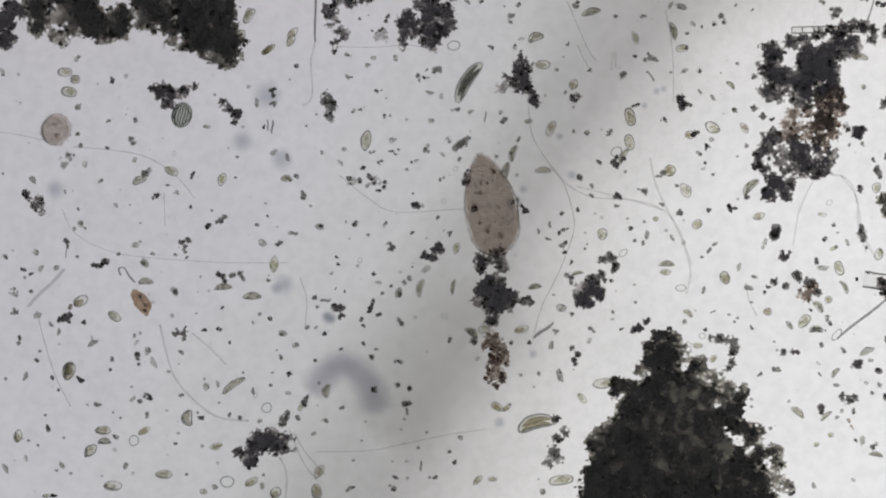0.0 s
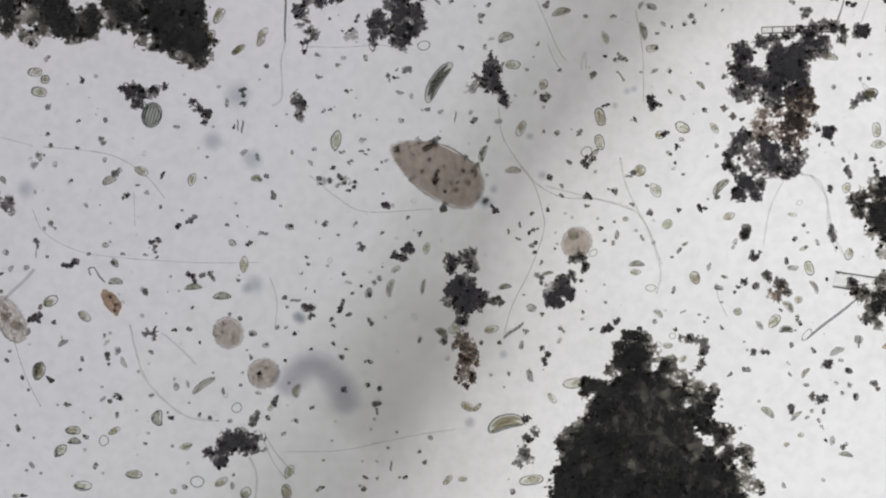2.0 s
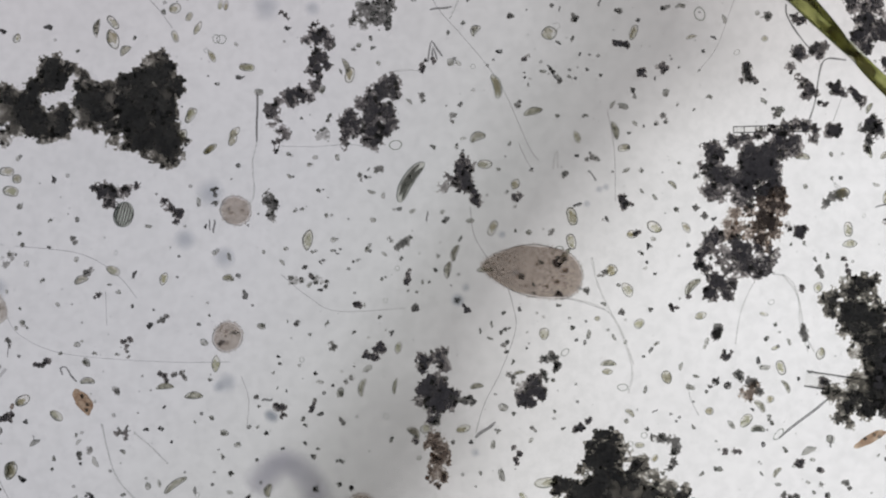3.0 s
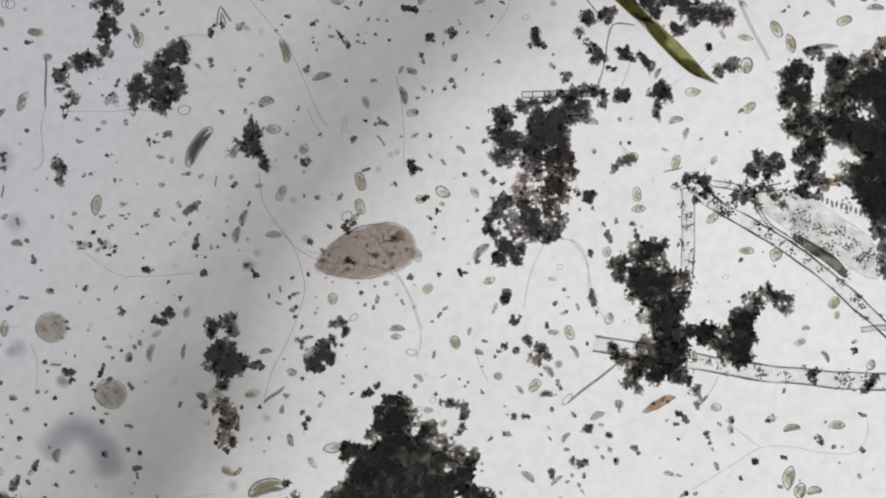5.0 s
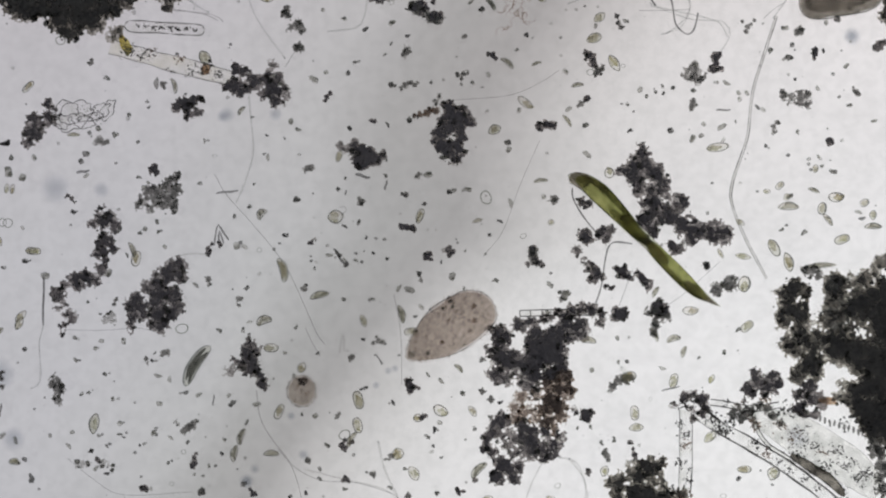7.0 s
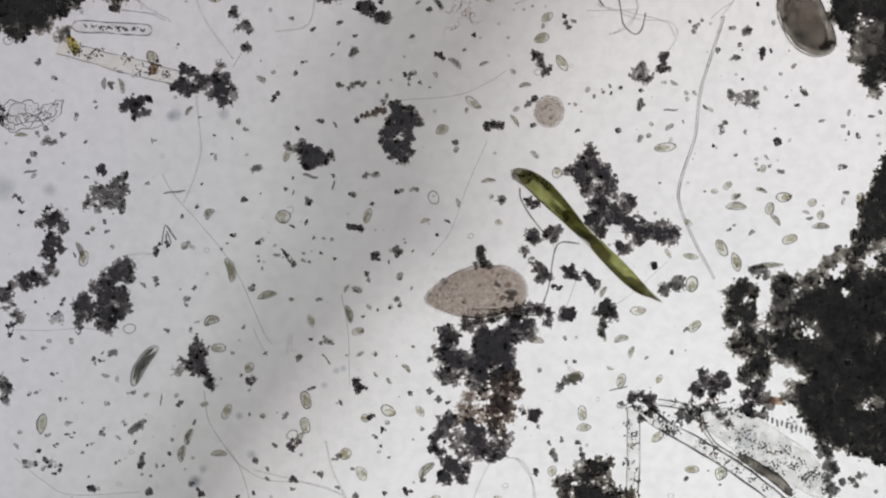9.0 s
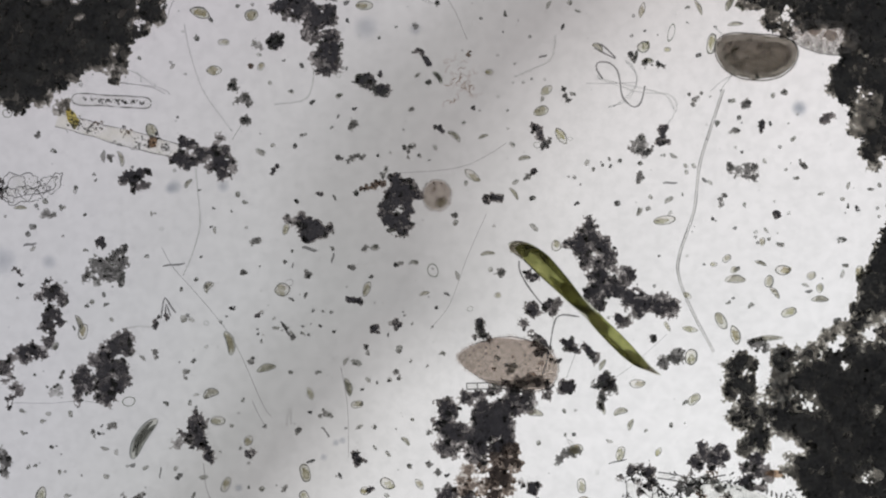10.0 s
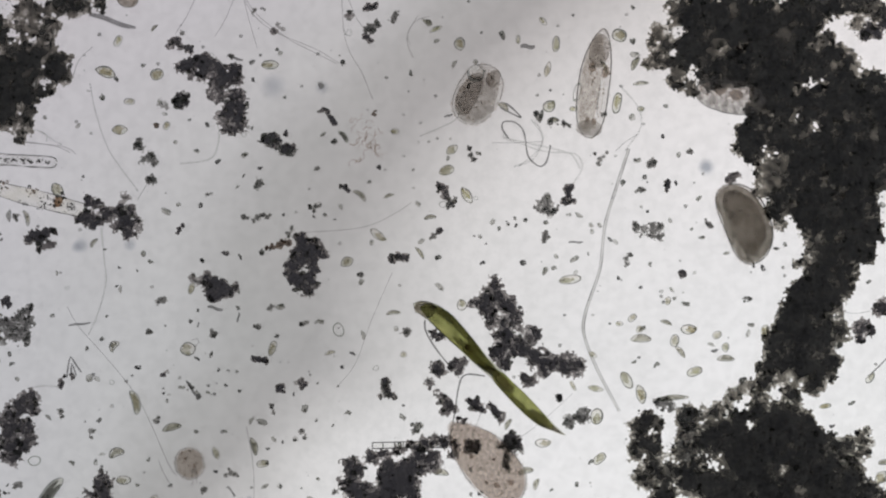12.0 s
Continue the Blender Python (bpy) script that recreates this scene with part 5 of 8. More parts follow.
clump("dark", [(1122, 584, 6, 0.9)])
clump("dark", [(47, 345, 7), (52, 351, 5), (58, 362, 5, 0.6), (66, 367, 8), (73, 373, 6), (70, 352, 6, 0.5), (74, 360, 4, 0.6)])
grain(151, 404, 5)
grain(42, 478, 9)
grain(55, 485, 8)
grain(149, 570, 9)
grain(238, 595, 8)
grain(246, 645, 7)
grain(198, 635, 10)
grain(195, 654, 6)
grain(369, 400, 12)
grain(495, 431, 11)
grain(474, 383, 6)
grain(651, 416, 7)
grain(612, 393, 5)
grain(682, 396, 8)
grain(596, 456, 6)
grain(598, 468, 6)
grain(662, 485, 9)
grain(588, 484, 5)
grain(594, 511, 5)
grain(610, 516, 5)
grain(692, 507, 7)
grain(561, 543, 5)
grain(639, 566, 9)
grain(643, 577, 7)
grain(574, 591, 8)
grain(644, 609, 9)
grain(603, 618, 6)
grain(558, 639, 6)
grain(362, 584, 8)
grain(393, 545, 6)
grain(448, 572, 5)
grain(407, 606, 6)
grain(140, 190, 11)
grain(136, 188, 6)
grain(192, 214, 7)
grain(143, 258, 9)
grain(189, 262, 8)
grain(341, 310, 12)
grain(138, 370, 7)
grain(199, 141, 11)
speck(142, 398, 9)
speck(132, 405, 7)
speck(63, 447, 10)
speck(72, 476, 10)
speck(100, 474, 9)
speck(240, 434, 10)
speck(248, 428, 6)
speck(210, 450, 8)
speck(257, 466, 13)
speck(310, 452, 6)
speck(271, 450, 6)
speck(55, 517, 8)
speck(66, 558, 14)
speck(90, 574, 7)
speck(104, 588, 8)
speck(165, 607, 12)
speck(242, 606, 8)
speck(271, 641, 12)
speck(322, 624, 7)
speck(65, 638, 8)
speck(464, 430, 12)
speck(455, 398, 7)
speck(565, 402, 12)
speck(513, 413, 7)
speck(523, 414, 6)
speck(475, 496, 7)
speck(670, 500, 8)
speck(670, 557, 8)
speck(544, 580, 9)
speck(559, 580, 6)
speck(666, 619, 6)
speck(497, 633, 7)
speck(523, 612, 10)
speck(388, 583, 9)
speck(478, 564, 8)
speck(501, 590, 12)
speck(240, 213, 9)
speck(137, 238, 7)
speck(150, 291, 10)
speck(297, 328, 6)
speck(314, 341, 7)
speck(337, 366, 6)
speck(58, 318, 12)
speck(115, 340, 6)
speck(205, 363, 8)
speck(178, 320, 7)
speck(143, 395, 8)
speck(238, 283, 9)
clump("grey", [(117, 428, 4, 0.9), (120, 437, 3, 0.8)])
needle(118, 440, 34, 2, 85)
clump("grey", [(8, 456, 5, 0.6)])
clump("dark", [(165, 469, 4, 0.8), (173, 470, 5), (180, 470, 4), (186, 463, 6, 0.9)])
clump("dark", [(322, 430, 5), (328, 436, 3), (333, 426, 5), (326, 442, 2.5), (327, 448, 2.5), (330, 456, 3, 0.6)])
half_moon(258, 499, 24, 12, 0)
clump("grey", [(307, 513, 5, 0.9), (311, 520, 4, 0.9)])
clump("grey", [(22, 517, 6, 0.4), (28, 520, 5, 0.4)])
clump("grey", [(25, 552, 6, 0.8), (32, 552, 4, 0.7)])
diatom(143, 533, 26, 16, 30)
clump("brown", [(126, 544, 5, 0.6)])
clump("dark", [(115, 562, 8), (120, 570, 5), (106, 565, 4), (122, 558, 5)])
diatom(203, 560, 24, 14, -35)
clump("grey", [(35, 598, 4, 0.8), (32, 607, 4, 0.7)])
needle(163, 600, 12, 2, -70)
clump("grey", [(243, 628, 5, 0.8), (244, 636, 4, 0.7)])
clump("grey", [(262, 621, 6, 0.6)])
clump("dark", [(325, 590, 6), (324, 598, 4), (317, 588, 4, 0.7), (310, 592, 4, 0.6), (328, 578, 2)])
half_moon(122, 652, 24, 18, 70)
clump("grey", [(390, 390, 6, 0.9), (396, 384, 4, 0.9), (384, 395, 3)])
clump("grey", [(627, 398, 4, 0.8), (630, 393, 3)])
clump("grey", [(693, 440, 6, 0.8), (688, 433, 4, 0.7)])
diatom(485, 468, 28, 14, 85)
ring(637, 461, 10, 8, 80)
clump("dark", [(386, 487, 5), (395, 490, 5), (398, 497, 4)])
clump("grey", [(410, 488, 5, 0.7), (425, 485, 5, 0.7), (431, 494, 4, 0.6)])
half_moon(395, 509, 30, 12, 5)
half_moon(446, 525, 30, 14, 2)
smudge(500, 505, 24)
smudge(485, 512, 15)
clump("grey", [(557, 528, 4, 0.8)])
needle(576, 532, 20, 5, 5)
clump("dark", [(597, 544, 8), (592, 546, 5), (605, 543, 5), (602, 560, 5, 0.8)])
smudge(580, 565, 17)
smudge(575, 561, 12)
smudge(584, 566, 12)
clump("dark", [(655, 545, 5), (658, 538, 4, 0.9), (653, 553, 3), (660, 533, 3)])
clump("grey", [(660, 632, 4, 0.8)])
diatom(122, 163, 26, 16, -10)
diatom(133, 141, 15, 14, 0)
clump("grey", [(232, 246, 4, 0.8), (236, 253, 4, 0.9)])
clump("grey", [(112, 292, 7, 0.45), (122, 278, 8, 0.4), (106, 280, 4, 0.5)])
ring(308, 272, 9, 6, 80)
clump("grey", [(258, 307, 6, 0.9), (262, 302, 4)])
half_moon(247, 320, 24, 14, 20)
diatom(303, 303, 24, 14, -25)
clump("dark", [(276, 347, 5, 0.8), (271, 350, 3), (280, 344, 3)])
smudge(90, 335, 24)
grain(613, 97, 10)
grain(750, 137, 7)
grain(755, 124, 6)
grain(667, 162, 8)
grain(627, 197, 8)
grain(639, 194, 6)
grain(893, 213, 12)
grain(692, 268, 9)
grain(700, 273, 6)
grain(657, 271, 7)
grain(728, 287, 6)
grain(670, 289, 7)
grain(670, 337, 9)
grain(779, 319, 8)
grain(851, 323, 7)
grain(863, 323, 7)
grain(841, 341, 7)
grain(918, 246, 10)
grain(1001, 162, 5)
grain(1043, 124, 7)
grain(1123, 100, 8)
grain(1239, 125, 8)
grain(1239, 163, 9)
grain(1127, 185, 8)
grain(1120, 188, 6)
grain(1015, 232, 7)
grain(1049, 348, 7)
grain(1091, 365, 8)
grain(1197, 329, 9)
grain(1250, 260, 10)
grain(1239, 274, 8)
grain(1248, 289, 7)
grain(1263, 309, 6)
grain(1255, 372, 9)
grain(1022, 371, 9)
grain(1172, 362, 8)
speck(661, 103, 10)
speck(700, 103, 10)
speck(650, 116, 7)
speck(615, 136, 7)
speck(760, 164, 9)
speck(781, 171, 9)
speck(681, 206, 7)
speck(763, 214, 10)
speck(810, 194, 9)
speck(833, 198, 8)
speck(886, 199, 8)
speck(693, 249, 9)
speck(753, 266, 9)
speck(651, 328, 8)
speck(825, 339, 6)
speck(749, 364, 6)
speck(1211, 126, 10)
speck(1039, 235, 9)
speck(1060, 287, 8)
speck(1047, 329, 8)
speck(1259, 247, 8)
speck(1245, 299, 7)
speck(1177, 212, 8)
speck(935, 214, 10)
speck(1261, 173, 8)
speck(609, 264, 8)
speck(603, 289, 8)
speck(813, 282, 7)
speck(783, 274, 8)
speck(873, 302, 7)
speck(878, 278, 7)
speck(923, 99, 7)
speck(985, 124, 7)
clump("grey", [(740, 133, 4, 0.8), (743, 142, 3)])
clump("grey", [(769, 125, 6, 0.8), (778, 123, 4, 0.7)])
clump("grey", [(581, 179, 10, 0.8), (588, 189, 8, 0.8), (578, 169, 6), (591, 192, 4)])
clump("grey", [(581, 205, 7, 0.8), (587, 210, 6, 0.8)])
needle(859, 207, 20, 3, 85)
diatom(648, 249, 34, 17, 80)
clump("grey", [(795, 247, 4, 0.6), (813, 257, 8, 0.8), (821, 251, 7, 0.8), (827, 247, 4, 0.7), (805, 263, 5, 0.6)])
clump("grey", [(642, 297, 4)])
clump("dark", [(653, 312, 5, 0.8), (657, 317, 3)])
clump("grey", [(636, 320, 5, 0.4), (663, 321, 8, 0.3), (678, 325, 8, 0.25), (623, 321, 8, 0.25)])
clump("dark", [(825, 311, 5, 0.8), (823, 319, 6, 0.8), (821, 326, 4), (828, 302, 3)])
ring(806, 299, 9, 9, 0)
ring(785, 356, 9, 8, 0)
clump("dark", [(735, 363, 6), (739, 365, 5)])
clump("grey", [(838, 369, 6, 0.9), (833, 372, 4)])
half_moon(908, 272, 28, 12, 70)
half_moon(896, 302, 28, 14, 78)
smudge(913, 356, 17)
smudge(914, 357, 13)
clump("grey", [(911, 355, 5, 0.6)])
diatom(961, 115, 24, 14, 0)
diatom(1015, 150, 18, 14, 60)
clump("dark", [(1013, 173, 6, 0.9), (1023, 168, 4), (1018, 177, 4)])
filament(2, [(1082, 124), (1085, 99), (1089, 93), (1090, 121)])
clump("grey", [(1102, 132, 5, 0.7)])
clump("grey", [(1143, 106, 4, 0.9), (1151, 102, 5, 0.8), (1159, 105, 5, 0.8), (1148, 97, 3)])
filament(2.9, [(1144, 129), (1146, 127), (1153, 136), (1158, 144)])
clump("dark", [(1203, 175, 7), (1208, 183, 8), (1206, 191, 6), (1218, 185, 5, 0.8)])
smudge(1167, 158, 9)
smudge(1179, 154, 9)
smudge(1145, 184, 9)
diatom(1115, 207, 30, 16, -75)
diatom(975, 228, 26, 13, 65)
smudge(993, 239, 10)
clump("grey", [(1080, 234, 6, 0.8), (1077, 237, 4)])
diatom(1114, 252, 26, 15, -75)
ring(1091, 269, 22, 18, 30)
clump("dark", [(1087, 287, 6), (1091, 293, 6), (1101, 282, 6, 0.8), (1091, 279, 4, 0.7)])
half_moon(1103, 277, 28, 10, 60)
half_moon(961, 302, 26, 12, 0)
smudge(1015, 309, 12)
clump("grey", [(1027, 314, 5, 0.8)])
clump("dark", [(1093, 347, 5), (1088, 349, 4), (1097, 351, 4)])
clump("grey", [(1171, 307, 6, 0.9), (1165, 310, 4)])
diatom(1185, 303, 20, 18, 50)
diatom(1213, 337, 26, 17, -60)
clump("grey", [(1141, 339, 5, 0.9)])
diatom(1261, 226, 26, 17, -30)
clump("dark", [(1228, 237, 6), (1234, 235, 4)])
diatom(1221, 239, 16, 13, 0)
smudge(928, 334, 11)
clump("dark", [(929, 372, 6), (925, 364, 4)])
clump("grey", [(1203, 377, 6, 0.8)])
filament(1.7, [(973, 294), (1003, 326), (1048, 349), (1113, 354), (1173, 372)])
diatom(1542, -470, 22, 14, 35)
speck(1535, -455, 8)
diatom(1532, -433, 26, 16, 20)
clump("grey", [(1573, -471, 4), (1576, -461, 5), (1581, -451, 5)])
grain(1588, -464, 9)
clump("dark", [(1526, -403, 8, 0.9), (1529, -393, 8, 0.9), (1532, -386, 6), (1517, -409, 4), (1521, -398, 5)])
ring(1526, -373, 14, 12, 0)
clump("grey", [(1540, -375, 7, 0.9), (1546, -382, 5, 0.9), (1535, -371, 4)])
diatom(1568, -389, 30, 15, -58)
ring(1584, -384, 9, 7, 0)
speck(1481, -374, 9)
half_moon(1503, -350, 20, 8, 8)
clump("dark", [(1520, -326, 6), (1516, -321, 3)])
clump("grey", [(1507, -317, 6, 0.8), (1511, -319, 3)])
speck(1488, -307, 9)
half_moon(1485, -287, 24, 7, -55)
grain(1518, -279, 11)
clump("dark", [(1458, -279, 8), (1453, -281, 6)])
speck(1614, -342, 11)
grain(1625, -331, 9)
grain(1641, -338, 6)
grain(1655, -335, 6)
grain(1672, -345, 8)
grain(1708, -341, 9)
grain(1596, -270, 8)
grain(1783, -285, 6)
grain(1593, -315, 6)
grain(1844, -411, 12)
grain(1938, -410, 7)
grain(1915, -494, 8)
grain(1888, -361, 7)
grain(1892, -266, 8)
grain(1836, -243, 8)
speck(1653, -349, 6)
speck(1766, -354, 9)
speck(1751, -355, 6)
speck(1788, -336, 9)
speck(1790, -325, 8)
speck(1668, -270, 10)
speck(1706, -255, 10)
speck(1722, -261, 9)
speck(1726, -281, 8)
speck(1759, -277, 11)
speck(1761, -253, 8)
speck(1870, -451, 9)
speck(1979, -384, 8)
speck(1831, -306, 8)
speck(1821, -311, 7)
speck(1985, -314, 7)
speck(1966, -329, 6)
speck(1928, -344, 8)
speck(1803, -336, 8)
speck(2028, -287, 8)
speck(1943, -461, 8)
speck(1883, -421, 8)
clump("grey", [(1707, -316, 6, 0.7), (1705, -310, 5, 0.6), (1710, -323, 3)])
clump("grey", [(1698, -371, 7, 0.8), (1708, -381, 8, 0.8), (1710, -369, 11, 0.8), (1715, -363, 8, 0.8), (1728, -364, 4), (1703, -365, 7, 0.8)])
clump("dark", [(1748, -400, 8), (1753, -403, 5), (1748, -389, 7), (1743, -379, 8), (1755, -379, 6)])
needle(1761, -306, 26, 4, 2)
diatom(1751, -240, 36, 14, 8)
filament(1.9, [(1633, -491), (1668, -479), (1703, -467), (1733, -465), (1758, -463), (1771, -451), (1772, -436), (1763, -419), (1753, -407)])
clump("grey", [(1795, -463, 4, 0.8), (1803, -453, 5, 0.7), (1809, -457, 4, 0.6), (1816, -465, 3, 0.6), (1801, -445, 4, 0.5)])
clump("grey", [(1895, -443, 7), (1899, -449, 5)])
clump("dark", [(1924, -411, 5), (1923, -404, 5), (1921, -397, 4)])
clump("grey", [(1878, -398, 6, 0.8), (1870, -397, 4, 0.6)])
clump("dark", [(2039, -421, 8, 0.8), (2033, -417, 7, 0.8), (2047, -424, 6, 0.8)])
clump("grey", [(1965, -466, 6, 0.8)])
smudge(1999, -441, 20)
clump("grey", [(1868, -336, 5), (1870, -328, 6), (1876, -319, 4, 0.6), (1883, -329, 7, 0.5), (1895, -336, 6, 0.9), (1898, -328, 8, 0.7), (1909, -333, 6), (1888, -321, 6, 0.5), (1898, -316, 5, 0.5), (1908, -315, 6, 0.9), (1915, -319, 4, 0.5)])
clump("grey", [(1851, -276, 6, 0.8), (1856, -284, 5, 0.9), (1849, -269, 5, 0.8)])
clump("dark", [(1948, -253, 6), (1952, -249, 6), (1949, -245, 4)])
clump("grey", [(1991, -343, 3), (1997, -336, 5, 0.8), (2003, -333, 3)])
clump("dark", [(1626, -208, 11.7), (1640, -194, 13.3), (1650, -184, 13.3), (1653, -168, 10), (1633, -164, 10, 0.8), (1613, -171, 13.3, 0.75), (1586, -198, 6.7, 0.9), (1616, -244, 4), (1618, -236, 7.3), (1621, -226, 9.3), (1613, -221, 8.3), (1603, -211, 10), (1590, -201, 8.3), (1578, -196, 4.7, 0.9), (1605, -191, 16.7, 0.62), (1660, -158, 6, 0.8), (1626, -141, 10), (1640, -138, 15), (1660, -131, 13.3), (1680, -138, 13.3), (1691, -148, 7.3), (1693, -138, 6.7)] +
      [(1633, -124, 15), (1653, -118, 15), (1673, -118, 13.3), (1623, -114, 11.7), (1616, -106, 6.7, 0.8), (1633, -91, 11.7, 0.85), (1640, -96, 6.7), (1686, -108, 11.7), (1696, -98, 10), (1683, -94, 8.3, 0.9), (1706, -94, 11.7), (1720, -89, 11.7), (1700, -81, 8.3), (1706, -74, 6), (1730, -101, 6.7, 0.8), (1736, -88, 11.7), (1746, -78, 8.3), (1743, -104, 6.7, 0.7), (1753, -94, 8.3), (1761, -91, 10), (1770, -88, 5), (1763, -78, 6, 0.8)] +
      [(1703, -118, 5, 0.7), (1710, -108, 5, 0.7)],
      [(1661, -143, 8, 0.6)])
clump("dark", [(1670, -64, 8.3, 0.9), (1683, -61, 8.3, 0.7), (1666, -71, 5), (1673, -54, 4), (1690, -68, 5, 0.6)])
clump("dark", [(1510, -144, 9.3, 0.8), (1520, -141, 7.3, 0.85), (1518, -134, 4.7)])
clump("dark", [(1515, -86, 9.3, 0.8), (1523, -78, 8.3, 0.8), (1520, -73, 6.7, 0.8), (1506, -81, 5, 0.8)])
clump("dark", [(1550, -91, 9.3, 0.7), (1556, -88, 9.3, 0.7), (1541, -88, 8.3, 0.85), (1563, -94, 6, 0.8), (1553, -74, 6, 0.6), (1566, -91, 4)])
clump("dark", [(1500, -58, 7.3, 0.85), (1503, -51, 4.7)])
clump("dark", [(1515, -38, 4.7, 0.6), (1525, -31, 7.3, 0.7), (1533, -18, 11, 0.75), (1530, -8, 8.3, 0.65), (1545, -11, 6, 0.5), (1520, -21, 4.7)])
clump("dark", [(1553, 6, 5), (1563, 9, 4.7), (1568, 6, 2.7)])
clump("dark", [(1581, -21, 10), (1586, -14, 8.3), (1573, -26, 4.7), (1596, -11, 6, 0.8), (1610, -16, 6, 0.75), (1620, -8, 6), (1626, -1, 7.3), (1628, 9, 6), (1616, -4, 4)])
half_moon(1641, 16, 20, 9, 60)
clump("grey", [(1730, -31, 7.3, 0.9), (1736, -29, 3.3)])
clump("grey", [(1566, 182, 6.7, 0.7), (1577, 175, 6, 0.6), (1588, 170, 8.7, 0.7), (1597, 168, 6.7, 0.6), (1561, 190, 4, 0.6)])
filament(1.9, [(1563, 194), (1571, 180), (1586, 176), (1595, 162), (1588, 154), (1581, 148)])
clump("dark", [(1517, 234, 9.3, 0.9), (1526, 230, 6), (1509, 237, 4.7, 0.7), (1495, 224, 3.3, 0.5), (1500, 230, 3.3, 0.5)])
filament(1.9, [(1443, 315), (1435, 328), (1425, 348), (1413, 380), (1404, 433)])
filament(2, [(1470, 309), (1493, 313), (1508, 328), (1517, 360), (1519, 400), (1533, 447)])
clump("grey", [(1525, 413, 8.7, 0.8), (1524, 403, 5.3, 0.7), (1529, 423, 4.7, 0.7)])
clump("grey", [(1480, 21, 8, 0.9), (1475, 29, 4.7, 0.8)])
clump("grey", [(1444, -711, 4.7, 0.8), (1440, -704, 5.3, 0.7), (1436, -696, 4, 0.6)])
pennate(1350, -493, 27, 9, -52)
diatom(1513, -683, 23, 8, 25)
half_moon(1502, -695, 13, 7, -45)
clump("dark", [(1648, 41, 10.7), (1644, 52, 8), (1657, 50, 8, 0.8), (1638, 48, 5.3)])
clump("dark", [(1584, 54, 9.3), (1578, 57, 4.7)])
clump("grey", [(2065, 352, 6), (2080, 348, 7), (2095, 343, 6), (2105, 338, 4), (2088, 358, 5)])
clump("grey", [(1908, -22, 8), (1920, -25, 9), (1930, -15, 7), (1915, -12, 5)])
clump("dark", [(898, -379, 9), (908, -371, 6), (918, -376, 6), (923, -373, 5), (883, -346, 9), (898, -351, 12, 0.7), (903, -341, 9), (918, -346, 8), (933, -356, 11), (948, -361, 9), (958, -371, 7), (963, -351, 14), (973, -361, 9), (958, -336, 9), (948, -336, 8), (973, -341, 10), (968, -321, 9), (983, -318, 5), (985, -341, 7, 0.5), (988, -331, 6, 0.5), (963, -386, 6, 0.5)])
clump("dark", [(793, -311, 7), (803, -321, 9), (813, -311, 9), (823, -321, 9), (835, -326, 8), (818, -296, 8, 0.7), (831, -301, 9, 0.6), (815, -289, 5)])
clump("dark", [(1579, 55, 11), (1571, 60, 6), (1587, 50, 6), (1582, 63, 5), (1572, 48, 5)])
clump("grey", [(1692, -532, 5), (1697, -524, 4.5)])
clump("grey", [(1717, -518, 5), (1728, -515, 4), (1742, -514, 5), (1750, -512, 3.5)])
clump("dark", [(1178, 588, 8), (1165, 597, 12), (1190, 603, 13), (1195, 625, 8), (1150, 615, 10), (1175, 630, 28), (1150, 640, 16), (1132, 655, 10, 0.6), (1205, 640, 12, 0.5), (1212, 620, 8, 0.5), (1237, 645, 14), (1225, 655, 12), (1265, 672, 14, 0.55), (1285, 690, 14, 0.6), (1310, 700, 14), (1095, 682, 16), (1115, 690, 15), (1090, 695, 8), (1180, 680, 38, 0.88), (1150, 700, 30), (1120, 725, 24), (1220, 700, 38, 0.86)] +
      [(1260, 715, 26, 0.84), (1300, 725, 18), (1285, 740, 22), (1240, 760, 45, 0.88), (1180, 760, 55, 0.93), (1120, 780, 50), (1070, 790, 28), (1045, 785, 12), (1062, 762, 8, 0.5), (1080, 757, 10, 0.6), (1310, 760, 18), (1335, 765, 14), (1325, 775, 16), (1280, 790, 20, 0.8), (1310, 805, 20), (1335, 805, 16), (1345, 800, 10, 0.5), (1280, 830, 25, 0.75), (1230, 830, 60, 0.95), (1150, 840, 70), (1080, 850, 50), (1060, 850, 30)] +
      [(1310, 850, 40), (1340, 850, 24), (1367, 800, 11, 0.7), (1372, 820, 11, 0.7), (1375, 850, 12, 0.4), (1395, 860, 14, 0.45), (1345, 890, 30), (1200, 900, 80), (1100, 910, 60), (1290, 910, 60), (1060, 890, 38)],
      [(1213, 648, 7, 0.9), (1270, 712, 9, 0.9), (1300, 778, 12, 0.9), (1330, 800, 8, 0.8), (1200, 735, 14, 0.3), (1145, 665, 10, 0.3), (1230, 700, 12, 0.35), (1180, 825, 14, 0.35), (1280, 815, 8, 0.6), (1265, 800, 8, 0.45), (1085, 830, 10, 0.3), (1150, 745, 16, 0.3), (1195, 690, 14, 0.3), (1220, 780, 16, 0.3), (1315, 855, 10, 0.4)], big=True)
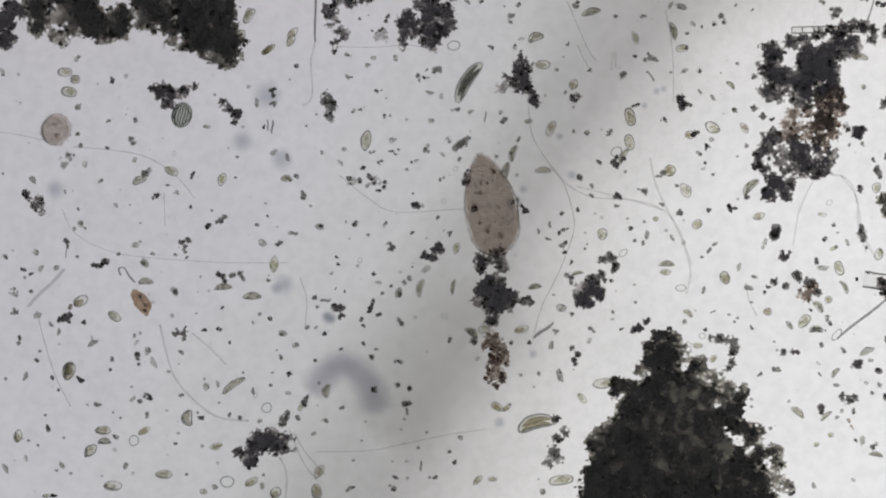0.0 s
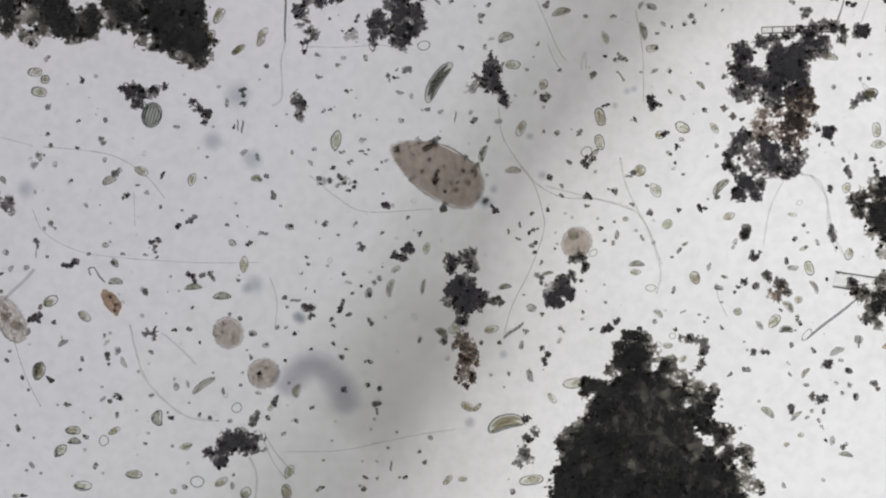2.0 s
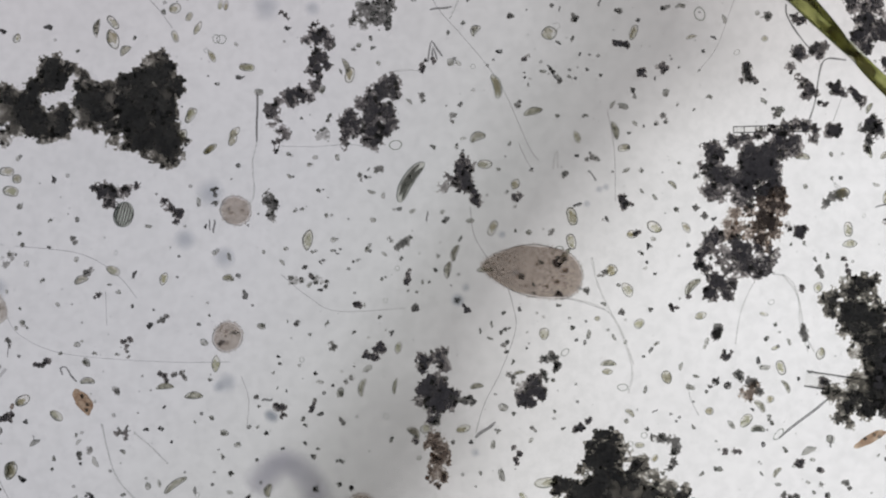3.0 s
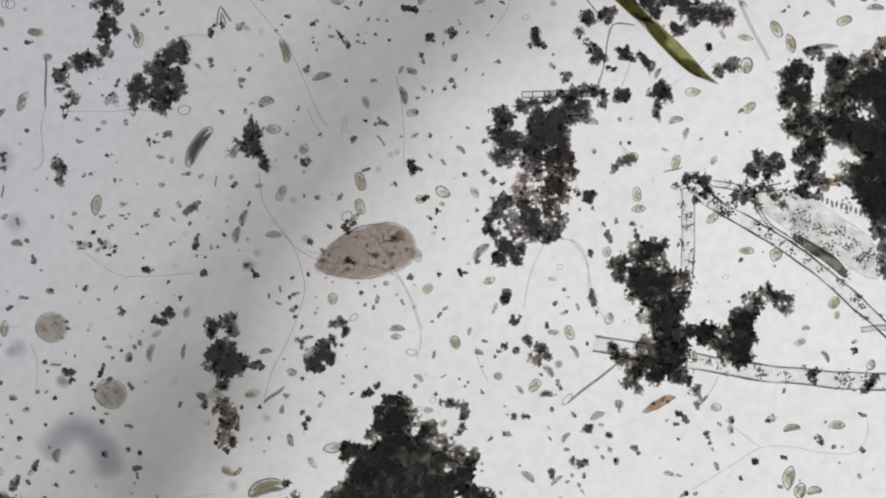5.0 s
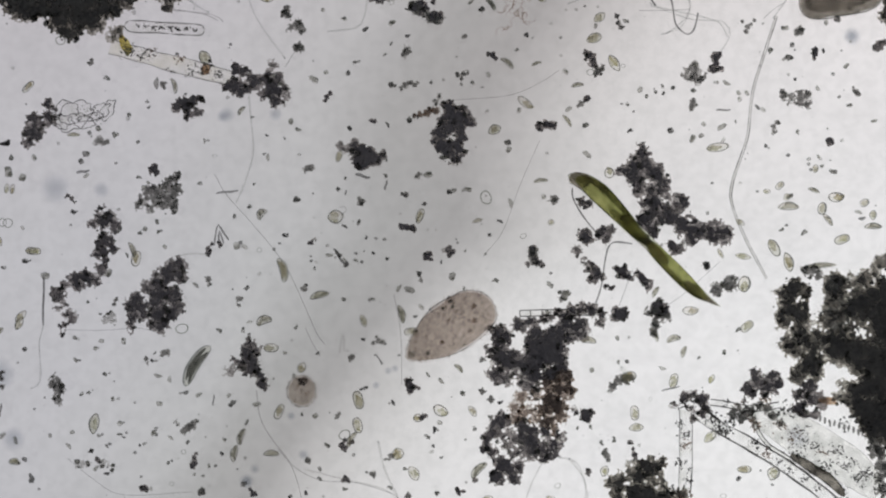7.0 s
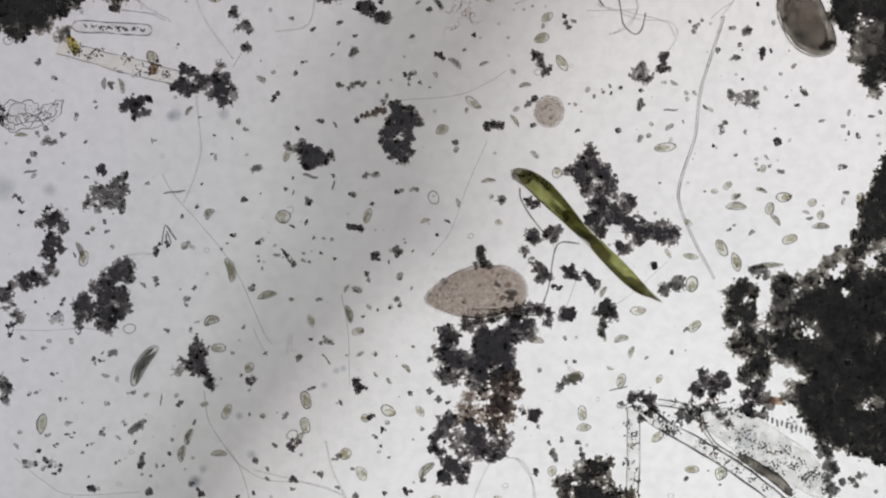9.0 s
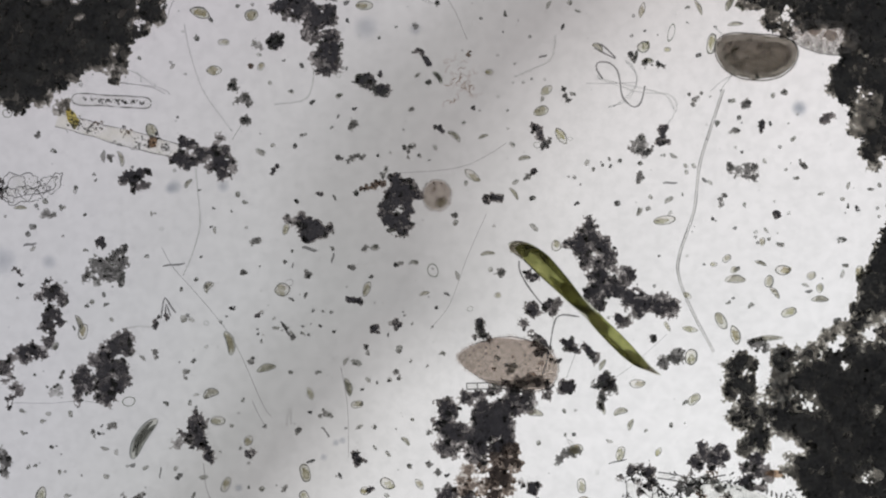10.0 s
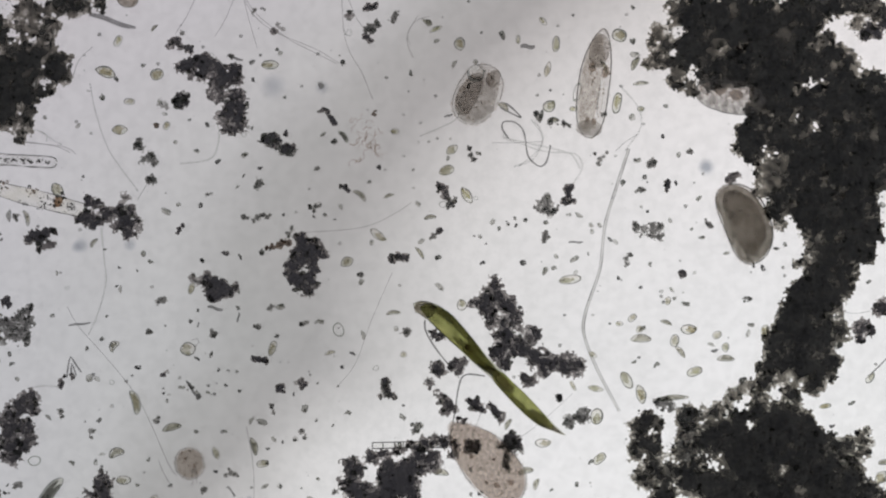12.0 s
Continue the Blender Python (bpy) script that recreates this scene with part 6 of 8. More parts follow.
clump("dark", [(65, 11, 22), (65, 46, 14), (75, 31, 14), (90, -9, 14, 0.7), (90, -36, 8, 0.8), (85, -24, 12, 0.8), (115, -4, 22, 0.8), (105, 26, 22, 0.5), (130, 46, 18, 0.8), (95, 56, 14, 0.4), (110, 71, 12, 0.35), (145, 16, 30, 0.9), (165, -19, 18), (195, -59, 16), (180, -69, 6), (205, -71, 6), (195, -39, 25), (220, -54, 10), (245, -39, 12), (240, -24, 12, 0.9), (165, 36, 30), (205, 36, 28, 0.9)] +
      [(175, 51, 20), (215, 56, 14, 0.9), (185, 66, 10, 0.7), (255, 1, 20), (255, 31, 20, 0.8), (270, -4, 25), (270, 51, 8), (280, 16, 30, 0.9), (300, 46, 16, 0.8), (295, -9, 20, 0.85), (310, 71, 14, 0.6), (325, 81, 8), (325, -29, 16), (335, 6, 35), (345, 46, 40), (365, 66, 36), (355, -34, 22), (375, 6, 40, 0.92), (385, -44, 30, 0.9), (370, -64, 12, 0.4), (390, -79, 9), (375, -72, 8)] +
      [(400, -54, 14), (410, -29, 18), (420, -14, 10), (405, -9, 14, 0.8), (400, 66, 30), (400, 96, 20), (385, 101, 16, 0.6), (395, 112, 8, 0.7), (415, 61, 14, 0.4), (425, 71, 10, 0.3), (420, 96, 10, 0.7), (405, 36, 14), (355, 86, 14, 0.7)],
      [(195, 8, 15, 0.75), (230, -39, 6, 0.9), (225, -29, 6, 0.7), (240, -37, 4, 0.7), (95, 11, 10, 0.6), (85, 26, 8, 0.5), (320, 73, 10, 0.7), (315, 61, 8, 0.4), (295, 1, 8, 0.35), (375, -59, 9, 0.4), (240, 26, 12, 0.35), (100, 51, 10, 0.4), (130, 31, 8, 0.35), (335, 11, 12, 0.2), (140, 56, 8, 0.4)], big=True)
clump("dark", [(607, -587, 60), (607, -517, 60), (677, -567, 70), (687, -627, 55), (637, -677, 60, 0.9), (707, -687, 45, 0.9), (597, -717, 40, 0.9), (657, -727, 40, 0.8), (757, -647, 45, 0.85), (757, -587, 45), (727, -547, 40), (792, -607, 30, 0.9), (792, -567, 22), (812, -577, 15), (827, -577, 9), (817, -567, 8), (842, -612, 25, 0.9), (852, -627, 12), (857, -602, 10), (812, -647, 18, 0.85), (822, -667, 14, 0.9), (832, -657, 9)] +
      [(822, -677, 12), (792, -682, 22, 0.7), (782, -717, 22, 0.6), (802, -712, 18, 0.7), (822, -692, 10), (837, -692, 8), (827, -717, 14, 0.7), (847, -722, 16, 0.85), (872, -722, 16, 0.8), (892, -727, 12, 0.8), (922, -717, 6), (917, -727, 7), (917, -742, 12), (782, -522, 14, 0.9), (782, -502, 9), (780, -487, 6), (792, -537, 14, 0.7), (767, -522, 10, 0.6), (747, -532, 20), (752, -515, 8, 0.7), (727, -517, 14, 0.8), (697, -522, 35)] +
      [(667, -497, 30), (637, -477, 30), (687, -482, 10), (597, -467, 30), (607, -447, 20), (647, -452, 12, 0.5), (687, -442, 12, 0.5), (537, -637, 80), (537, -537, 70), (517, -717, 80), (677, -767, 50), (597, -767, 50), (777, -757, 30, 0.6), (867, -752, 25)],
      [(707, -637, 14, 0.9), (767, -667, 12, 0.8), (762, -677, 8, 0.6), (802, -662, 12, 0.6), (742, -645, 8, 0.7), (597, -657, 18, 0.9), (582, -647, 12, 0.7), (622, -642, 10, 0.6), (632, -722, 12, 0.8), (677, -717, 12, 0.7), (752, -722, 14, 0.95), (767, -732, 10, 0.9), (782, -712, 8, 0.5), (612, -687, 10, 0.6), (607, -702, 8, 0.5), (812, -592, 10, 0.9), (822, -587, 6, 0.7), (717, -599, 6, 0.6), (782, -607, 10, 0.4), (657, -627, 8, 0.4)], big=True)
clump("dark", [(1878, 19, 18), (1888, 4, 14), (1903, 14, 14, 0.7), (1883, 49, 18), (1868, 64, 12), (1898, 59, 14), (1903, 39, 10, 0.7), (1898, 79, 14), (1878, 109, 14), (1903, 104, 18), (1863, 109, 8, 0.5), (1893, 124, 10), (1918, 139, 20), (1903, 154, 14), (1923, 159, 12), (1893, 164, 10), (1933, 99, 16), (1928, 119, 10), (1958, -1, 16, 0.8), (1963, 14, 16, 0.85), (1948, 14, 10), (1953, 44, 16, 0.45)] +
      [(1943, 69, 14, 0.55), (1963, 59, 16, 0.6), (1978, 4, 10, 0.4), (2003, -1, 16, 0.85), (2013, -11, 12, 0.4), (1998, 29, 18), (1973, 39, 12, 0.6), (1973, 89, 16, 0.9), (1963, 119, 24), (1953, 99, 14), (2003, 79, 20, 0.8), (2023, 49, 45), (2073, 39, 55), (2053, 99, 60), (2013, 119, 40), (2003, 139, 22), (2113, 79, 60), (2053, 159, 45), (2028, 189, 30), (1993, 199, 22, 0.8), (1978, 199, 14, 0.8), (1973, 179, 8, 0.5)] +
      [(2013, 219, 28), (2043, 239, 40), (2093, 199, 60), (2033, 259, 20), (2063, 269, 26), (2113, 259, 50), (2133, 309, 16), (2093, 284, 22), (2133, 139, 60), (2142, 55, 65), (2082, 45, 50), (2142, 125, 70), (2192, 115, 55), (2072, 125, 60), (2222, 125, 45), (2222, 65, 24, 0.8), (2212, 40, 10), (2242, 55, 16, 0.7), (2267, 45, 14, 0.7), (2272, 35, 10, 0.7), (2267, 65, 12, 0.7), (2247, 90, 16, 0.7)] +
      [(2242, 115, 30), (2277, 135, 20), (2302, 145, 14, 0.8), (2162, 15, 20), (2122, 5, 28), (2082, -5, 22), (2052, 10, 20), (2017, 25, 22, 0.8), (2012, 65, 30), (1992, -5, 10, 0.5), (2042, -35, 14, 0.45), (2062, -50, 14, 0.4), (2077, -55, 12, 0.5), (2032, -20, 12, 0.5), (2082, -35, 10, 0.8), (2097, -20, 10), (2142, -35, 14, 0.9), (2147, -15, 10, 0.8), (2152, 0, 8, 0.7), (2132, -45, 9, 0.8), (2222, 195, 70), (2142, 205, 70)],
      [(1998, 87, 10, 0.6), (2068, 19, 7, 0.5), (1933, 124, 6, 0.8), (1928, 104, 8, 0.4), (2123, 211, 14, 0.8), (2103, 219, 9, 0.6), (2117, -45, 10, 0.9), (2127, -55, 8, 0.8), (2052, -15, 9, 0.9), (2067, -13, 7, 0.8), (2127, 95, 9, 0.8), (2157, 135, 10, 0.5), (2012, 80, 14, 0.6), (2007, 95, 8, 0.5), (2072, 20, 8, 0.5)], big=True)
clump("dark", [(1907, -675, 14, 0.5), (1897, -660, 9, 0.6), (1922, -655, 14, 0.6), (1907, -630, 14, 0.9), (1892, -623, 8, 0.8), (1927, -625, 12, 0.9), (1937, -695, 10, 0.4), (1947, -715, 20, 0.8), (1937, -725, 12, 0.5), (1982, -705, 40), (1972, -655, 35), (1952, -625, 20), (2042, -695, 50), (1980, -600, 12), (2012, -635, 40, 0.9), (2042, -615, 35), (2102, -685, 50), (2092, -625, 45), (2152, -695, 45), (2142, -625, 45), (2182, -715, 30), (2212, -730, 25)] +
      [(2252, -740, 30), (2282, -725, 20, 0.8), (2302, -710, 16), (2272, -675, 9, 0.8), (2262, -692, 14, 0.35), (2285, -690, 10, 0.4), (2192, -625, 35), (2222, -635, 20, 0.9), (2202, -665, 16, 0.8), (2242, -630, 14), (2232, -595, 30), (1942, -605, 14, 0.6), (1942, -585, 10, 0.85), (1962, -580, 12, 0.8), (1967, -570, 9, 0.9), (1932, -595, 8), (2002, -595, 20), (2102, -575, 30), (2122, -555, 35), (2082, -535, 18), (2092, -515, 26, 0.95), (2062, -495, 20)] +
      [(2057, -475, 16), (2072, -460, 16), (2092, -485, 35), (2142, -505, 45), (2182, -545, 40), (2232, -555, 40), (2282, -575, 35), (2302, -545, 40), (2242, -495, 55), (2192, -475, 45), (2292, -475, 45), (2122, -455, 30, 0.8), (2092, -435, 16, 0.6), (2112, -415, 35, 0.65), (2087, -400, 14, 0.5), (2162, -435, 40), (2132, -385, 30, 0.85), (2112, -365, 16, 0.7), (2117, -350, 12, 0.9), (2127, -337, 6), (2182, -395, 40), (2242, -425, 50)] +
      [(2297, -425, 30), (2162, -365, 26), (2202, -345, 40), (2252, -365, 45), (2172, -330, 14, 0.9), (2182, -315, 14, 0.8), (2162, -335, 10, 0.9), (2222, -295, 45), (2262, -305, 30), (2182, -285, 18, 0.8), (2167, -270, 12, 0.8), (2152, -265, 7), (2182, -255, 16), (2212, -245, 45), (2242, -255, 20), (2172, -205, 40), (2202, -205, 30), (2142, -185, 22), (2162, -165, 45), (2132, -155, 18), (2122, -125, 30, 0.9), (2182, -145, 40)] +
      [(2222, -155, 12), (2232, -145, 9), (2217, -135, 12), (2152, -105, 45), (2192, -95, 28), (2217, -95, 12), (2222, -90, 8), (2112, -95, 24), (2097, -80, 14), (2102, -140, 12, 0.6), (2092, -55, 12, 0.6), (2182, -60, 20, 0.85), (2282, -335, 22), (2272, -290, 22), (2290, -315, 16), (2212, -70, 12, 0.8), (2142, -70, 22, 0.5), (2102, -65, 10)],
      [(2022, -650, 12, 0.55), (2132, -675, 14, 0.3), (2072, -615, 12, 0.4), (2172, -583, 8, 0.6), (2182, -590, 8, 0.8), (2187, -565, 5, 0.4), (2157, -540, 9, 0.5), (2147, -525, 8, 0.8), (2187, -510, 8, 0.7), (2127, -460, 11, 0.6), (2102, -460, 12, 0.7), (2202, -415, 10, 0.5), (2217, -405, 6, 0.4), (2182, -430, 10, 0.4), (2237, -530, 8, 0.5), (2187, -645, 8, 0.5), (2042, -725, 10, 0.4), (2122, -720, 9, 0.4), (1947, -680, 10, 0.7), (1907, -660, 6, 0.7), (1917, -675, 6, 0.7), (2292, -495, 6, 0.5)] +
      [(2297, -580, 8, 0.6), (2212, -465, 8, 0.3), (2142, -75, 10, 0.6), (2172, -195, 14, 0.15), (2142, -135, 16, 0.2), (2192, -315, 8, 0.7), (2177, -280, 7, 0.7)], big=True)
clump("dark", [(2282, -680, 12), (2272, -675, 10), (2292, -675, 9), (2305, -687, 10)])
clump("grey", [(1957, 0, 15, 0.85), (1972, 0, 10), (1962, 35, 18, 0.45), (1947, 55, 12, 0.6), (1977, 55, 14, 0.5), (1957, 75, 12, 0.6)])
clump("dark", [(1578, 356, 13), (1563, 351, 8), (1573, 376, 10, 0.8), (1603, 326, 10, 0.4), (1608, 341, 14), (1628, 326, 16), (1643, 321, 9), (1653, 316, 5), (1638, 341, 14), (1648, 356, 9, 0.7), (1608, 371, 20), (1598, 391, 14), (1593, 411, 9, 0.5), (1623, 396, 24), (1653, 396, 24), (1628, 376, 20), (1658, 426, 24), (1643, 446, 20), (1628, 421, 14, 0.9), (1653, 466, 20, 0.9), (1668, 436, 16), (1678, 396, 12, 0.4)] +
      [(1686, 406, 9, 0.6), (1688, 376, 9, 0.5), (1663, 376, 12), (1638, 496, 24, 0.5), (1658, 486, 16, 0.6), (1618, 496, 14, 0.4), (1638, 526, 28), (1668, 516, 22), (1683, 496, 12), (1613, 531, 18, 0.9), (1598, 546, 12, 0.8), (1588, 561, 12, 0.6), (1606, 576, 8, 0.5), (1638, 551, 16), (1678, 541, 14, 0.6), (1583, 521, 10, 0.8), (1568, 516, 7), (1618, 446, 12, 0.3)],
      [(1628, 486, 12, 0.3)], big=True)
clump("dark", [(1703, 476, 12), (1693, 466, 8), (1723, 476, 18), (1738, 476, 9), (1748, 496, 14, 0.8), (1763, 476, 12, 0.5), (1743, 466, 8, 0.4), (1778, 446, 12), (1788, 461, 20), (1798, 446, 16), (1808, 431, 12, 0.7), (1803, 416, 10, 0.55), (1818, 421, 12, 0.8), (1828, 406, 10, 0.6), (1835, 396, 8, 0.35), (1843, 411, 8, 0.4), (1768, 506, 20), (1788, 496, 22), (1793, 516, 16), (1803, 486, 12), (1758, 496, 12), (1788, 531, 10)], big=True)
clump("dark", [(1818, 161, 8), (1823, 176, 14), (1848, 166, 12), (1856, 176, 9), (1838, 186, 10), (1803, 186, 9), (1833, 198, 7), (1813, 196, 6), (1800, 206, 4), (1853, 194, 5, 0.6)])
clump("dark", [(1693, 201, 9, 0.7), (1703, 198, 7), (1723, 206, 10), (1728, 221, 8), (1723, 231, 7), (1703, 221, 7, 0.4), (1673, 216, 7, 0.6), (1708, 241, 6)])
clump("dark", [(1913, 189, 10, 0.8), (1918, 209, 12, 0.8), (1893, 224, 10), (1903, 234, 8), (1923, 234, 9, 0.8), (1938, 214, 10, 0.4), (1893, 197, 10), (1905, 188, 11), (1918, 180, 9), (1900, 215, 9, 0.8), (1932, 200, 8, 0.6)])
clump("dark", [(1484, 57, 8), (1494, 49, 10), (1509, 46, 10), (1529, 49, 10), (1544, 54, 8), (1544, 69, 7, 0.7), (1454, 59, 8, 0.7), (1469, 54, 7, 0.7), (1444, 64, 7, 0.7), (1399, 74, 9), (1404, 79, 8), (1419, 69, 8), (1364, 89, 14), (1354, 84, 8), (1379, 99, 10), (1349, 119, 8), (1364, 109, 10), (1369, 129, 16), (1384, 139, 16), (1349, 134, 7, 0.6), (1404, 144, 16), (1424, 139, 20)] +
      [(1434, 119, 25), (1459, 99, 22), (1429, 94, 14), (1469, 89, 14), (1484, 74, 14, 0.85), (1499, 79, 12, 0.85), (1509, 74, 9, 0.85), (1514, 89, 8, 0.8), (1489, 94, 10), (1464, 129, 20), (1474, 149, 14), (1454, 159, 14), (1424, 164, 16), (1409, 159, 12, 0.7), (1414, 179, 10, 0.5), (1424, 189, 8, 0.3), (1364, 164, 14, 0.7), (1379, 169, 9, 0.7), (1354, 154, 9, 0.5), (1394, 154, 9, 0.5)],
      [(1401, 104, 13, 1)])
clump("brown", [(1469, 164, 16), (1484, 169, 12), (1489, 189, 10), (1474, 189, 14), (1449, 179, 12), (1454, 209, 16), (1469, 219, 14), (1444, 224, 14), (1474, 239, 10, 0.7), (1449, 244, 14), (1429, 199, 10, 0.4), (1404, 204, 12, 0.4), (1394, 219, 12, 0.4), (1414, 229, 14, 0.45), (1394, 239, 12, 0.5), (1429, 239, 12, 0.5), (1459, 259, 10, 0.6), (1484, 229, 7, 0.4)])
clump("dark", [(1369, 244, 14, 0.9), (1354, 254, 10), (1349, 274, 12), (1364, 269, 12, 0.7), (1354, 299, 10), (1369, 319, 14), (1359, 344, 12), (1384, 329, 12, 0.8), (1389, 344, 10), (1399, 324, 9, 0.8), (1394, 299, 12, 0.5), (1414, 269, 20), (1429, 284, 18), (1419, 299, 14, 0.8), (1444, 299, 14), (1459, 299, 9), (1464, 284, 9), (1469, 269, 9, 0.7), (1389, 274, 14, 0.4), (1404, 254, 12), (1344, 289, 8), (1379, 289, 10, 0.4)] +
      [(1444, 264, 10, 0.8)],
      [(1357, 282, 7, 0.9), (1439, 277, 8, 0.8), (1374, 299, 7, 0.6)])
clump("dark", [(855, 465, 9), (850, 475, 8), (880, 455, 9), (885, 470, 8), (870, 450, 6), (890, 447, 6, 0.6), (845, 457, 5), (865, 462, 6), (865, 500, 16), (855, 515, 14), (880, 510, 16), (870, 530, 20), (880, 540, 14), (890, 525, 14), (900, 540, 10), (905, 520, 7), (870, 550, 8), (880, 555, 6), (845, 535, 8, 0.5), (848, 515, 7), (868, 570, 7, 0.9), (875, 568, 6, 0.9)],
      [(868, 480, 7, 1.0)])
clump("grey", [(905, 528, 6), (915, 532, 7), (925, 535, 7), (940, 535, 6), (932, 528, 5)])
clump("dark", [(1030, 530, 13), (1040, 535, 9), (1048, 500, 12), (1055, 515, 13), (1060, 525, 9), (1040, 520, 8), (1065, 512, 5, 0.6), (1025, 515, 8, 0.35), (1035, 505, 7, 0.35)])
clump("grey", [(1065, 460, 7), (1080, 455, 9), (1090, 470, 7), (1065, 485, 7), (1068, 493, 5), (1088, 458, 5), (1085, 478, 5)])
clump("brown", [(870, 600, 14, 0.5), (880, 615, 12, 0.6), (868, 612, 8), (875, 640, 14, 0.7), (890, 625, 8), (870, 665, 10, 0.5), (885, 665, 8, 0.6), (890, 672, 5), (878, 680, 6), (868, 675, 6, 0.6), (895, 640, 5)])
clump("dark", [(667, -114, 16), (645, -104, 8, 0.7), (685, -99, 9, 0.8), (665, -74, 16), (660, -54, 12), (680, -64, 10), (665, -39, 9, 0.8), (660, -24, 11, 0.7), (635, -9, 12), (615, -9, 10, 0.8), (620, 6, 9, 0.8), (650, -4, 6), (595, 6, 8, 0.7), (585, 21, 12, 0.7), (575, 16, 8, 0.7), (595, 36, 5), (585, 46, 5, 0.5), (598, 56, 5), (595, 76, 5), (593, 91, 4), (608, 61, 9, 0.4)])
clump("dark", [(920, 101, 5), (925, 111, 7), (915, 121, 10), (935, 121, 7), (925, 136, 14), (910, 146, 10, 0.6), (895, 141, 7, 0.5), (890, 156, 9, 0.35), (925, 151, 14), (940, 161, 7), (945, 176, 9), (950, 183, 5)])
clump("dark", [(1678, 422, 14), (1668, 447, 17), (1674, 477, 19), (1658, 497, 20), (1683, 499, 12)])
clump("dark", [(1790, 475, 15), (1800, 452, 13), (1781, 497, 13)])
clump("grey", [(2034, 297, 14), (2044, 327, 12), (2026, 275, 9), (2043, 365, 11), (2038, 342, 8)])
clump("grey", [(1778, 232, 9), (1796, 239, 10), (1810, 227, 8), (1823, 217, 7), (1788, 219, 6)])
clump("grey", [(1915, 550, 8), (1923, 542, 6), (1918, 562, 6)])
clump("grey", [(2013, 567, 9), (2023, 555, 8), (2006, 577, 6)])
clump("grey", [(1838, 222, 8), (1850, 237, 7), (1862, 249, 6)])
clump("dark", [(8, 40, 20), (10, 70, 16), (35, 20, 10), (20, 15, 14)])
clump("dark", [(285, 160, 15), (300, 170, 12), (325, 158, 8), (345, 152, 4), (270, 160, 6), (295, 185, 7)])
clump("dark", [(395, 180, 7), (405, 192, 9), (418, 203, 9), (415, 216, 5)])
clump("grey", [(482, 160, 5), (485, 183, 6), (484, 170, 4)])
clump("dark", [(460, 785, 20), (490, 785, 18), (445, 800, 12), (440, 815, 12), (425, 802, 7), (505, 775, 10), (475, 770, 10), (418, 802, 5), (505, 792, 8)])
clump("grey", [(503, 740, 7), (500, 750, 6), (508, 732, 4)])
clump("grey", [(985, 775, 9), (1000, 765, 8), (980, 800, 10), (970, 820, 7), (985, 740, 7), (990, 810, 5)])
clump("dark", [(1130, 580, 8), (1143, 570, 6)])
clump("grey", [(1275, 600, 8), (1295, 605, 11), (1300, 620, 9), (1295, 640, 7), (1258, 598, 5), (1288, 650, 5)])
clump("brown", [(1425, 520, 12, 0.6), (1440, 510, 9, 0.6)])
clump("grey", [(1374, 408, 9), (1371, 418, 8)])
clump("grey", [(1370, 500, 7), (1390, 505, 6), (1360, 507, 4), (1410, 490, 7), (1435, 500, 9), (1448, 518, 5)])
clump("dark", [(1388, 453, 9), (1394, 448, 5)])
clump("grey", [(1673, 552, 13), (1693, 562, 9), (1708, 577, 9), (1718, 592, 5)])
clump("grey", [(1858, 412, 13), (1868, 432, 10), (1838, 402, 7), (1873, 417, 8), (1853, 427, 7)])
clump("grey", [(1643, 47, 11), (1628, 52, 8), (1658, 57, 9), (1638, 87, 5), (1641, 72, 7), (1648, 32, 5)])
clump("dark", [(2267, -156, 12), (2282, -148, 8), (2302, -190, 15), (2264, -136, 8)])
clump("grey", [(1221, -487, 11), (1211, -492, 7), (1241, -472, 10), (1254, -467, 7), (1206, -489, 5)])
clump("grey", [(1061, -557, 10), (1056, -549, 7), (1068, -565, 6)])
clump("grey", [(986, -477, 8), (1006, -457, 10), (996, -452, 6), (1016, -447, 6), (1009, -417, 7), (988, -487, 5)])
clump("dark", [(541, -267, 16), (556, -282, 12), (531, -250, 8), (569, -292, 8), (543, -284, 12)])
clump("dark", [(566, -317, 8), (576, -310, 5)])
clump("grey", [(1461, -147, 8), (1424, -57, 8), (1424, -47, 7), (1431, -35, 5)])
clump("grey", [(1771, 3, 12), (1751, 13, 10), (1776, -7, 6)])
clump("dark", [(1436, -277, 7), (1446, -280, 7), (1456, -279, 5)])
pennate(828, 145, 84, 22, 58)
pennate(948, 750, 68, 26, 15, True)
amber(250, 535, 46, 26, -50)
half_moon(413, 682, 44, 12, 35)
half_moon(333, 740, 26, 20, 90)
half_moon(185, 782, 22, 12, 0)
half_moon(578, 692, 22, 14, 75)
half_moon(1180, 468, 26, 11, 0)
half_moon(1218, 555, 18, 9, -40)
half_moon(1550, 805, 24, 9, -10)
half_moon(275, -126, 30, 12, 80)
half_moon(325, -86, 22, 14, 40)
half_moon(1673, 99, 24, 12, 15)
half_moon(1691, 122, 20, 10, 70)
half_moon(1903, 467, 14, 8, 0)
half_moon(1938, 517, 22, 9, -60)
half_moon(1878, 644, 28, 12, 10)
half_moon(1918, 755, 24, 14, 10)
half_moon(1876, -135, 34, 16, 0)
half_moon(1946, -112, 24, 10, -50)
half_moon(1921, -164, 20, 8, -20)
half_moon(2026, -100, 28, 12, 0)
half_moon(1931, -30, 54, 11, 5)
half_moon(1496, -695, 18, 8, -45)
half_moon(1811, -617, 28, 9, -65)
half_moon(1866, -622, 24, 12, 60)
half_moon(1884, -617, 18, 9, -30)
half_moon(1876, -587, 26, 8, 5)
half_moon(1721, -522, 20, 10, 0)
half_moon(2307, 84, 20, 10, 0)
diatom(438, 28, 26, 10, 70)
